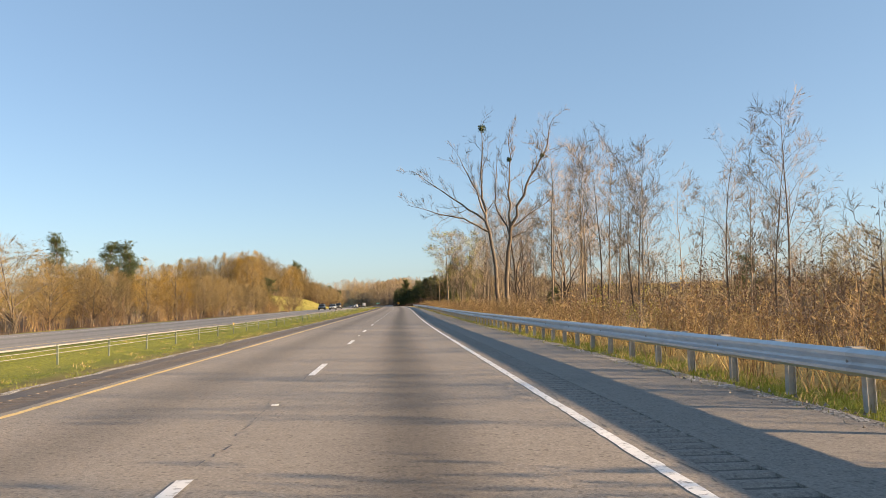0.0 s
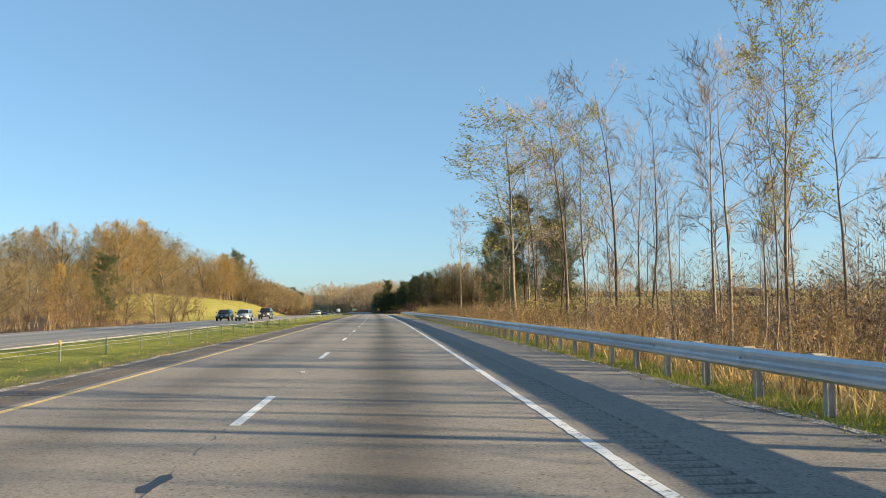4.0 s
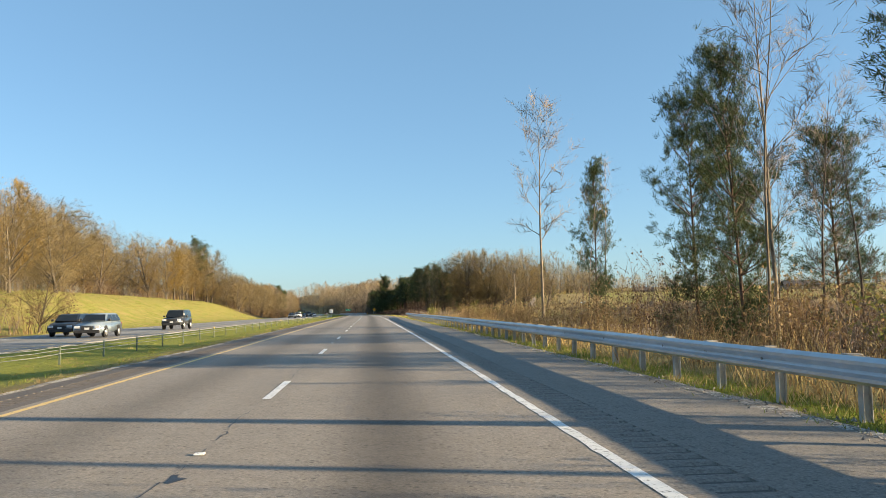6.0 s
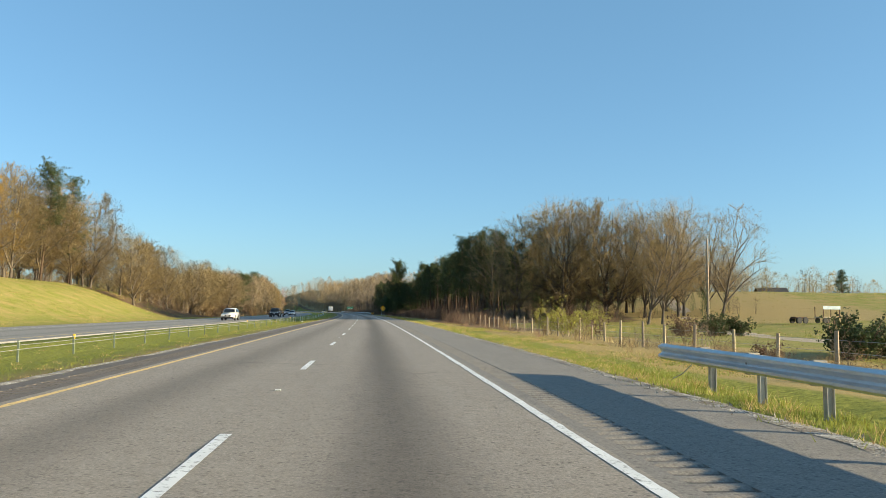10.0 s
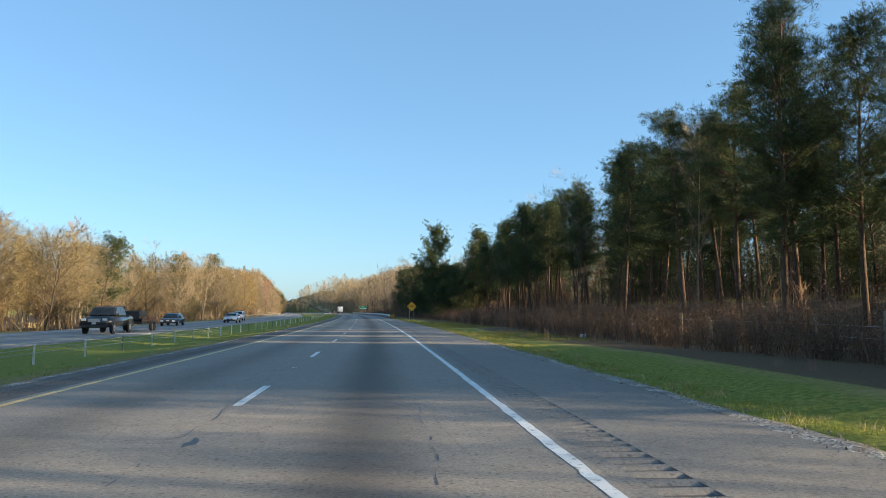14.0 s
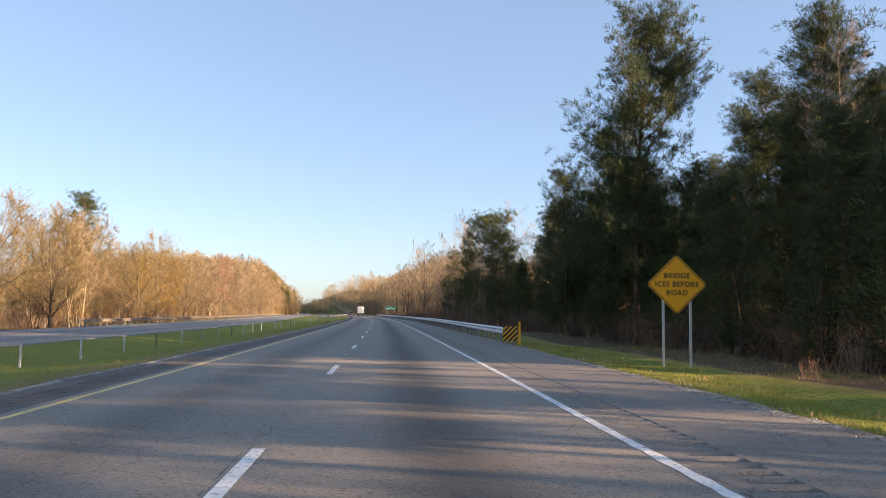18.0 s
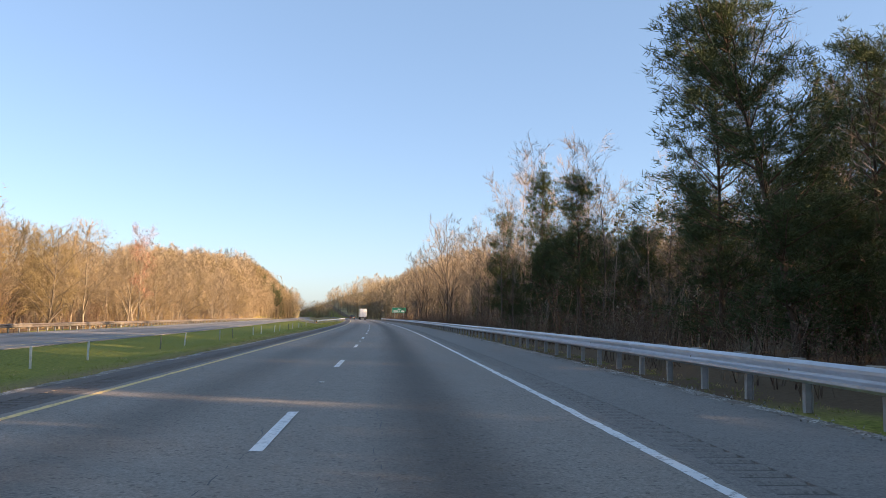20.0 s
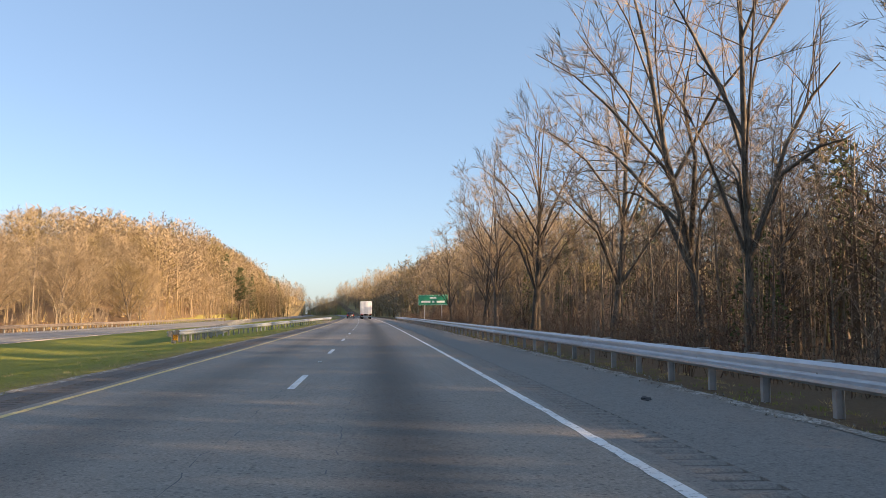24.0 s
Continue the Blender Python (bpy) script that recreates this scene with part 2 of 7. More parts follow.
M_PALEBARK = furrowed("pale_bark", (0.10, 0.08, 0.058), (0.29, 0.24, 0.175), 0.2)
M_PINEBARK = furrowed("pine_bark", (0.045, 0.031, 0.023), (0.165, 0.112, 0.078), 0.2)
M_TWIG = simple("brown_twigs", (0.14, 0.107, 0.076), (0.275, 0.215, 0.152), 2.0, 0.9, 0, 0, per_island=0.3)
# darker copy of the brown twigs, for woods seen from their shaded side
M_SHADETWIG = simple("shaded_twigs", (0.08, 0.058, 0.04), (0.17, 0.125, 0.082), 2.0, 0.9, 0, 0, per_island=0.3)
M_TWIGRED = simple("reddish_twigs", (0.22, 0.12, 0.08), (0.36, 0.23, 0.15), 2.0, 0.9, 0, 0, per_island=0.3)
M_BUDTAN = leafy("tan_buds", (0.225, 0.166, 0.078), (0.315, 0.243, 0.125), 0.6, 0.14, 0.5)
M_BUDORANGE = leafy("orange_buds", (0.28, 0.178, 0.048), (0.38, 0.255, 0.075), 0.6, 0.14, 0.5)
M_BUDPALE = leafy("pale_buds", (0.28, 0.212, 0.132), (0.38, 0.295, 0.19), 0.6, 0.14, 0.45)
M_BUDGREEN = leafy("yellow_green_leaves", (0.24, 0.24, 0.05), (0.38, 0.34, 0.09))
M_BUDRED = leafy("pink_red_buds", (0.40, 0.18, 0.13), (0.52, 0.27, 0.19))
M_NEEDLE = leafy("pine_needles", (0.040, 0.060, 0.026), (0.095, 0.112, 0.045), 0.8, 0.35, 0.2)
M_CEDAR = leafy("cedar_foliage", (0.036, 0.056, 0.024), (0.085, 0.102, 0.04), 0.8, 0.35, 0.2)
M_BRUSH = leafy("dry_brush", (0.19, 0.125, 0.06), (0.33, 0.225, 0.11), 0.7, 0.35, 0.3)
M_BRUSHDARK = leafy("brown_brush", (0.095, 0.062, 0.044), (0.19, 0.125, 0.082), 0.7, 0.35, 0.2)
M_STRAW = leafy("straw", (0.42, 0.29, 0.12), (0.60, 0.45, 0.22), 1.2, 0.3, 0.35)
M_GRASSBLADE = leafy("fresh_grass", (0.13, 0.165, 0.028), (0.35, 0.35, 0.075), 0.9, 0.3, 0.4)


def ground_material():
    m, nt, b = mat_base("grass_and_leaf_litter", 0.95)
    uv = nt.nodes.new("ShaderNodeUVMap")
    uv.uv_map = "road"
    big = noise_tex(nt, 0.035, 5.0, 0.6, uv.outputs[0])
    mid = noise_tex(nt, 0.35, 5.0, 0.65, uv.outputs[0])
    fine = noise_tex(nt, 7.0, 6.0, 0.8, uv.outputs[0])
    green = ramp(nt, fine, [(0.32, (0.075, 0.095, 0.018)), (0.5, (0.21, 0.22, 0.042)), (0.7, (0.40, 0.39, 0.08))])
    dry = ramp(nt, fine, [(0.3, (0.25, 0.18, 0.07)), (0.7, (0.46, 0.35, 0.15))])
    litter = ramp(nt, fine, [(0.3, (0.09, 0.058, 0.035)), (0.7, (0.20, 0.135, 0.08))])
    at = nt.nodes.new("ShaderNodeAttribute")
    at.attribute_name = "cover"
    sp = nt.nodes.new("ShaderNodeSeparateColor")
    nt.links.new(at.outputs["Color"], sp.inputs[0])
    dryness = nt.nodes.new("ShaderNodeMath")
    dryness.operation = "MULTIPLY_ADD"
    dryness.inputs[1].default_value = 0.9
    nt.links.new(mid, dryness.inputs[0])
    sub = nt.nodes.new("ShaderNodeMath")
    sub.operation = "ADD"
    sub.inputs[1].default_value = -0.45
    nt.links.new(sp.outputs[0], sub.inputs[0])
    nt.links.new(sub.outputs[0], dryness.inputs[2])
    f1 = ramp(nt, dryness.outputs[0], [(0.35, (0, 0, 0)), (0.65, (1, 1, 1))])
    col = mix(nt, f1, green, dry)
    w = nt.nodes.new("ShaderNodeMath")
    w.operation = "MULTIPLY_ADD"
    w.inputs[1].default_value = 0.6
    nt.links.new(big, w.inputs[0])
    sub2 = nt.nodes.new("ShaderNodeMath")
    sub2.operation = "ADD"
    sub2.inputs[1].default_value = -0.3
    nt.links.new(sp.outputs[1], sub2.inputs[0])
    nt.links.new(sub2.outputs[0], w.inputs[2])
    f2 = ramp(nt, w.outputs[0], [(0.4, (0, 0, 0)), (0.6, (1, 1, 1))])
    col = mix(nt, f2, col, litter)
    soil = ramp(nt, fine, [(0.3, (0.20, 0.115, 0.065)), (0.7, (0.36, 0.24, 0.15))])
    col = mix(nt, sp.outputs[2], col, soil)
    nt.links.new(col, b.inputs["Base Color"])
    bump(nt, b, fine, 0.8, 0.06)
    b.inputs["Specular IOR Level"].default_value = 0.15
    return m


M_GROUND = ground_material()


def gravel_material():
    m, nt, b = mat_base("pale_gravel", 0.95)
    v = nd(nt, "ShaderNodeTexVoronoi", Scale=38.0)
    tc = nt.nodes.new("ShaderNodeTexCoord")
    nt.links.new(tc.outputs["Object"], v.inputs["Vector"])
    sp = nt.nodes.new("ShaderNodeSeparateColor")
    nt.links.new(v.outputs["Color"], sp.inputs[0])
    stone = ramp(nt, sp.outputs[0], [(0.1, (0.13, 0.115, 0.095)), (0.5, (0.34, 0.315, 0.275)), (0.95, (0.55, 0.52, 0.47))])
    soil = ramp(nt, noise_tex(nt, 2.2, 5.0), [(0.42, (0, 0, 0)), (0.6, (0.75, 0.75, 0.75))])
    nt.links.new(mix(nt, soil, stone, (0.16, 0.12, 0.085)), b.inputs["Base Color"])
    bump(nt, b, v.outputs["Distance"], 0.8, 0.02)
    return m


M_GRAVEL = gravel_material()
M_DIRT = simple("pale_dirt", (0.28, 0.215, 0.15), (0.44, 0.36, 0.27), 1.2, 0.95, 0, 0.4)

# ------------------------------------------------------------------ the plan: road line, heights
XK = [(-400, -5.0), (-100, -1.45), (0, -0.27), (50, 0.12), (100, 0.86), (150, 1.7), (200, 2.25), (250, 2.46), (300, 2.66), (350, 2.5),
      (400, 2.0), (450, 1.11), (500, -0.47), (550, -2.54), (600, -5.01), (650, -7.9), (700, -11.5), (750, -15.8),
      (800, -20.4), (900, -30.8), (1000, -42.5), (1200, -70.0), (1500, -115.0), (2600, -300.0), (4800, -700.0)]
ZK = [(-400, 0.0), (0, 0.0), (50, 0.06), (100, 0.22), (150, 0.44), (200, 0.66), (250, 0.84), (300, 0.96), (350, 1.0), (450, 0.94),
      (550, 0.92), (650, 1.0), (750, 1.0), (5000, 1.0)]


def smooth_line(knots):
    ks = np.array([k for k, _ in knots], float)
    vs = np.array([v for _, v in knots], float)
    slope = np.gradient(vs, ks)

    def at(y):
        y = min(max(y, ks[0]), ks[-1] - 1e-6)
        i = int(np.searchsorted(ks, y, side="right") - 1)
        h = ks[i + 1] - ks[i]
        t = (y - ks[i]) / h
        return float((1 + 2 * t) * (1 - t) ** 2 * vs[i] + t * (1 - t) ** 2 * h * slope[i]
                     + t * t * (3 - 2 * t) * vs[i + 1] + t * t * (t - 1) * h * slope[i + 1])
    return at


line_x, line_z = smooth_line(XK), smooth_line(ZK)


def sstep(a, b, v):
    t = min(max((v - a) / (b - a), 0.0), 1.0)
    return t * t * (3 - 2 * t)


def opp_shift(y):
    """How far the opposite carriageway swings away from this one."""
    return -6.0 * sstep(600, 800, y) - 2.5 * sstep(780, 1000, y)


def bar(a, b, v):
    return min(max((v - a) / (b - a), 0.0), 1.0)


def ground_rel(lat, y):
    """Height of the bare ground against the road."""
    s = opp_shift(y)
    if -6.3 <= lat <= 5.25:
        return -0.14
    if lat < 0:
        if lat > -16.0 + s:
            a = -6.3 - (9.7 - s) * 0.52
            z = -0.04 - 0.5 * bar(-6.3, a, lat) if lat > a else -0.54 + 0.26 * bar(a, -16.0 + s, lat)
            return z
        if lat >= -27.0 + s:
            return -0.40
        d = -27.0 + s - lat
        z = -0.30 - 0.25 * bar(0, 3, d)
        mound = sstep(240, 300, y) * (1 - sstep(430, 500, y))
        z += mound * 5.6 * sstep(2, 24, d)
        z += 0.5 * sstep(10, 40, d)
        z += sstep(790, 940, y) * (1 - 0.5 * sstep(1180, 1400, y)) * (14.5 * sstep(1, 19, d) + 4.0 * sstep(22, 80, d))
    else:
        d = lat - 5.25
        z = -0.05 - 0.1 * bar(0, 2, d)
        ditch = (1 - 0.7 * sstep(190, 225, y)) * (1 - sstep(395, 440, y)) * sstep(-60, 10, y) + sstep(600, 660, y) * (1 - sstep(900, 960, y))
        z -= ditch * 1.15 * sstep(2, 10, d)
        wood = sstep(390, 450, y) * (1 - sstep(600, 660, y))
        z += wood * (2.3 * sstep(8, 22, d) + 4.0 * sstep(20, 70, d))
        field = sstep(225, 270, y) * (1 - sstep(520, 650, y))
        z += field * (1 - wood) * 4.2 * sstep(14, 150, d)
        z += 2.0 * sstep(21, 28, d) * (1 - sstep(60, 120, d)) * sstep(215, 235, y) * (1 - sstep(262, 315, y))
        z += sstep(740, 1000, y) * 19.0 * sstep(9, 46, d)
        z += (1 - sstep(200, 260, y)) * 2.0 * sstep(30, 120, d)
    far = abs(lat) - 150
    z += 4.0 * sstep(0, 500, far)
    z += 20.0 * sstep(1150, 1900, y)
    return z


def g(lat, y):
    """A point of the ground in the world."""
    return Vector((line_x(y) + lat, y, line_z(y) + ground_rel(lat, y)))


def on_road(lat, y, up=0.0):
    return Vector((line_x(y) + lat, y, line_z(y) + up))


# ------------------------------------------------------------------ building helpers


def mesh_of(name, verts, faces, mat, smooth=False):
    me = bpy.data.meshes.new(name)
    me.from_pydata([tuple(v) for v in verts], [], faces)
    me.materials.append(mat)
    if smooth:
        me.polygons.foreach_set("use_smooth", [True] * len(me.polygons))
    me.update()
    return me


def part(name, bm, mat, parent, label=""):
    """One bmesh, or one mesh, as one object under a thing."""
    if isinstance(bm, bpy.types.Mesh):
        me = bm
    else:
        me = bpy.data.meshes.new(name)
        bm.to_mesh(me)
        bm.free()
        me.materials.append(mat)
    ob = new(name, me)
    if parent is not None:
        ob.parent = parent
    if label:
        ob["label"] = label
    return ob


def box(bm, x0, y0, z0, x1, y1, z1, bevel=0.0):
    vs = [bm.verts.new((x, y, z)) for z in (z0, z1) for x, y in ((x0, y0), (x1, y0), (x1, y1), (x0, y1))]
    fs = [(3, 2, 1, 0), (4, 5, 6, 7), (0, 1, 5, 4), (1, 2, 6, 5), (2, 3, 7, 6), (3, 0, 4, 7)]
    faces = [bm.faces.new([vs[i] for i in f]) for f in fs]
    if bevel:
        edges = list({e for f in faces for e in f.edges})
        bmesh.ops.bevel(bm, geom=edges, offset=bevel, segments=1, affect="EDGES")
    return bm


def strip(name, lats, ys, up, mat, kind_label="", thick=0.0, profile=None):
    """A sheet along the road between the given offsets, with a road map in its UVs."""
    verts, faces, uvs = [], [], []
    n = len(lats)
    for y in ys:
        s = profile(y) if profile else 0.0
        for i, a in enumerate(lats):
            p = on_road(a + s, y, up if not callable(up) else up(a, y))
            verts.append(p)
            uvs.append((a, y))
    for j in range(len(ys) - 1):
        for i in range(n - 1):
            k = j * n + i
            faces.append((k, k + 1, k + n + 1, k + n))
    if thick:
        base = len(verts)
        for j, y in enumerate(ys):
            for i in (0, n - 1):
                v = verts[j * n + i].copy()
                v.z -= thick
                verts.append(v)
                uvs.append(uvs[j * n + i])
        for j in range(len(ys) - 1):
            a, b = j * n, (j + 1) * n
            c, d = base + 2 * j, base + 2 * j + 2
            faces.append((a, b, d, c))
            faces.append((a + n - 1, c + 1, d + 1, b + n - 1))
    me = mesh_of(name, verts, faces, mat)
    uvl = me.uv_layers.new(name="road")
    li = np.zeros(len(me.loops), np.int32)
    me.loops.foreach_get("vertex_index", li)
    uvl.data.foreach_set("uv", np.array(uvs, np.float32)[li].ravel())
    return new(name, me)


# ------------------------------------------------------------------ ground, roads and markings
def build_ground():
    lats = ([-2600, -1800, -1200, -800, -550, -400, -300, -230, -180, -150, -125, -105, -90, -78, -68, -60, -54, -49, -45, -41, -38, -35,
             -33, -31, -29.5, -28, -27.05, -26.9, -16.1, -15.9, -14.5, -13, -12, -11, -10, -9, -8, -7, -6.35, -6.2, 5.15, 5.3]
            + [5.9, 6.6, 7.4, 8.2, 9, 10, 11, 12, 13, 14, 15.5, 17, 19, 21, 23.5, 26, 29, 33, 38, 44, 52, 60, 70, 80, 95, 110, 130,
               150, 180, 230, 300, 400, 550, 800, 1200, 1800, 2600])
    ys = ([-400, -200, -120] + list(np.arange(-80, 1000, 7.5)) + list(np.arange(1000, 1500, 25)) + list(np.arange(1500, 2600, 80))
          + [2700, 3000, 3500, 4000, 4700])
    verts, uvs, cover = [], [], []
    for y in ys:
        s = opp_shift(y)
        for a in lats:
            # the columns left of this road follow the opposite one
            lat = a if a > -6.5 else (a + s if a <= -15.8 else a + s * (a + 6.35) / (-9.5) * 1.0 if a > -15.8 else a)
            p = g(lat, y)
            if abs(lat) > 28 or (lat > 7):
                p.z += 0.35 * noise.noise(Vector((p.x * 0.06, y * 0.06, 0)))
            verts.append(p)
            uvs.append((lat, y))
            dry, litter, soil = 0.25, 0.0, 0.0
            if 26 < lat < 34 and 222 < y < 312:
                soil = 0.75
            if lat > 7.5:
                dry = 0.75
                litter = 0.8 if (y < 232 and 8.5 < lat < 75 or y > 560 and 8.5 < lat < 60) else (0.9 if 405 < y < 640 and 17 < lat < 44 else 0.0)
                if 235 < y < 560 and lat > 17 or lat > 110:
                    dry = 0.46
                if 395 < y < 500 and 40 < lat < 74:
                    dry = 0.85
                if y > 405 and lat <= 17:
                    dry = 0.45
            if lat < -27:
                d = -27 - lat + s
                dry = 0.45
                litter = (0.85 if (y < 255 or y > 425) and d > 5 else (0.85 if d > 24 else 0.0)) if d < 95 else 0.3
            if y > 368 and 11.2 < lat < 18:
                litter = 0.85
            if y > 368 and 8.4 < lat <= 11.2:
                dry, litter = 0.5, 0.62
            if -8.2 < lat < -6.2:
                soil = 0.65 if lat > -7.1 else 0.3
            if y < 238 and 6.4 < lat <= 8.5:
                dry, litter = 0.8, 0.35
            # more litter here darkens the verge behind the second guardrail
            if y > 590 and 5.2 < lat <= 8.5:
                dry, litter = 0.5, 0.72
            if y > 960 and abs(lat) > 9:
                dry, litter = 0.9, 0.45
            cover.append((dry, litter, soil, 1))
    n = len(lats)
    faces = [(j * n + i, j * n + i + 1, (j + 1) * n + i + 1, (j + 1) * n + i) for j in range(len(ys) - 1) for i in range(n - 1)]
    me = mesh_of("ground", verts, faces, M_GROUND, True)
    uvl = me.uv_layers.new(name="road")
    li = np.zeros(len(me.loops), np.int32)
    me.loops.foreach_get("vertex_index", li)
    uvl.data.foreach_set("uv", np.array(uvs, np.float32)[li].ravel())
    att = me.color_attributes.new("cover", "FLOAT_COLOR", "POINT")
    att.data.foreach_set("color", np.array(cover, np.float32).ravel())
    ob = new("ground", me)
    return tagged(ob, "roadside ground of fresh green grass, straw and leaf litter", "ground", kind="structure")


build_ground()
YS = list(np.arange(-80, 960, 5.0)) + list(np.arange(960, 2000, 20.0))
RUMBLE0, RUMBLE1 = 2.43, 2.88
tagged(strip("road", [-5.1, -3.6, -1.6, 0.2, 2.24], YS, 0.0, M_ROAD), "two-lane worn grey asphalt carriageway with dark oil streaks",
       "road", kind="structure")
tagged(strip("shoulder_inner", [2.24, RUMBLE0], YS, 0.0, M_SHOULDER), "narrow worn asphalt strip beside the white edge line", "shoulder",
       kind="structure")
tagged(strip("shoulder_outer", [RUMBLE1, 4.0, 5.2], YS, lambda a, y: -0.03 * (a - 3.0) / 2.2, M_SHOULDER, thick=0.14),
       "weathered grey-brown asphalt shoulder with crumbled edge", "shoulder", kind="structure")
MEDIAN0, MEDIAN1 = -5.75, -5.33
tagged(strip("median_shoulder_inner", [MEDIAN1, -5.1], YS, 0.0, M_LSHOULDER), "dark asphalt strip beside the yellow edge line", "shoulder",
       kind="structure")
tagged(strip("median_shoulder", [-6.35, MEDIAN0], YS, lambda a, y: 0.0 if a > -6.1 else -0.03, M_LSHOULDER, thick=0.14),
       "dark narrow asphalt shoulder along the grassy median", "shoulder", kind="structure")
tagged(strip("opposite_road", [-27.0, -24.5, -20.8, -17.1, -16.0], YS, -0.25, M_OPP, thick=0.14, profile=opp_shift),
       "pale asphalt carriageway for the oncoming traffic", "road", kind="structure")


def gravel_edge(name, inner, outer, seed):
    """The crumbled, stony lip between asphalt and grass, with an uneven rim."""
    r = random.Random(seed)
    verts, faces = [], []
    y = -40.0
    while y < 900:
        a = inner + r.gauss(0, 0.05) * (1 if inner > 0 else -1) + 0.10 * noise.noise(Vector((y * 0.3, seed, 0)))
        b = outer + r.gauss(0, 0.05) + 0.14 * noise.noise(Vector((y * 0.21, seed, 5)))
        for k, up in ((0.0, -0.024), (0.45, -0.012), (1.0, -0.06)):
            verts.append(on_road(a + (b - a) * k, y, up + r.uniform(-0.006, 0.006)))
        n = len(verts)
        if n > 3:
            faces += [(n - 6, n - 5, n - 2, n - 3), (n - 5, n - 4, n - 1, n - 2)]
        y += 0.8
    if inner < 0:
        faces = [f[::-1] for f in faces]
    me = mesh_of(name, verts, faces, M_GRAVEL)
    return tagged(new(name, me), "pale crumbled gravel along the edge of the asphalt", "gravel", kind="stuff")


def dirt_track():
    """A farm track beside the field."""
    lat_at = smooth_line([(218, 16.5), (235, 18.5), (255, 20.5), (290, 23), (325, 26.5), (360, 33), (390, 42), (415, 50), (450, 58)])
    verts, faces = [], []
    y = 219.0
    while y < 449:
        for k in (-1.7, -1.1, -0.5, 0.5, 1.1, 1.7):
            wob = 0.25 * noise.noise(Vector((y * 0.3, k, 1)))
            la = lat_at(y) + k + wob
            p = g(la, y)
            p.z += 0.35 * noise.noise(Vector((p.x * 0.06, y * 0.06, 0))) + (0.05 if abs(k) != 1.1 else 0.015) - (0.04 if abs(k) == 1.7 else 0)
            verts.append(p)
        n = len(verts)
        if n > 6:
            faces += [(n - 12 + i, n - 11 + i, n - 5 + i, n - 6 + i) for i in range(5)]
        y += 1.5
    tagged(new("dirt_track", mesh_of("dirt_track", verts, faces, M_DIRT, True)), "pale dirt farm track along the foot of the field", "track", kind="structure")


dirt_track()
gravel_edge("gravel_edge", 4.92, 5.36, 3)
gravel_edge("gravel_edge", -6.28, -6.62, 4)


def build_rumble(edge0, edge1, mat):
    verts, faces, uvs = [], [], []
    y = -20.0
    k = 0
    while y < 800:
        for dy, dz in ((0.0, 0.0), (0.11, 0.0), (0.15, -0.02), (0.25, -0.02)):
            for a in (edge0, edge1):
                verts.append(on_road(a, y + dy, dz))
                uvs.append((a, y + dy))
            if k:
                n = len(verts)
                faces.append((n - 4, n - 3, n - 1, n - 2))
            k += 1
        y += 0.305
    me = mesh_of("rumble_strip", verts, faces, mat)
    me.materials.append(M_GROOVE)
    # floor and one wall of each groove take the darker asphalt
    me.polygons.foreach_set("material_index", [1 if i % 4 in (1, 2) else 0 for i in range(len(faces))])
    uvl = me.uv_layers.new(name="road")
    li = np.zeros(len(me.loops), np.int32)
    me.loops.foreach_get("vertex_index", li)
    uvl.data.foreach_set("uv", np.array(uvs, np.float32)[li].ravel())
    tagged(new("rumble_strip", me), "row of milled rumble grooves in the asphalt shoulder", "rumble strip", kind="stuff")
    tagged(strip("rumble_end", [edge0, edge1], [y - 0.3] + [v for v in YS if v > y], 0.0, mat), "asphalt shoulder strip",
           "shoulder", kind="structure")
    tagged(strip("rumble_start", [edge0, edge1], [-80, -50, -20], 0.0, mat), "asphalt shoulder strip", "shoulder", kind="structure")


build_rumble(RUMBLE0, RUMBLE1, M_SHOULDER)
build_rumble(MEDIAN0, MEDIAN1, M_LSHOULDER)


def ragged_line(name, a0, a1, mat, label, seed):
    """A painted line whose rims have crumbled."""
    r = random.Random(seed)
    ys = [-80.0]
    while ys[-1] < 780:
        ys.append(ys[-1] + r.uniform(0.12, 0.4))
    ys += [y for y in YS if y > 781]
    verts, faces = [], []
    for y in ys:
        w = 1.0 if y < 780 else 0.0
        e = 0.004 * noise.noise(Vector((y * 0.5, seed, 0)))
        verts += [on_road(a0 + w * (r.gauss(0, 0.007) + e), y, 0.004), on_road(a1 + w * (r.gauss(0, 0.007) + e), y, 0.004)]
    for i in range(len(ys) - 1):
        faces.append((2 * i, 2 * i + 1, 2 * i + 3, 2 * i + 2))
    tagged(new(name, mesh_of(name, verts, faces, mat)), label, "road marking", kind="structure")


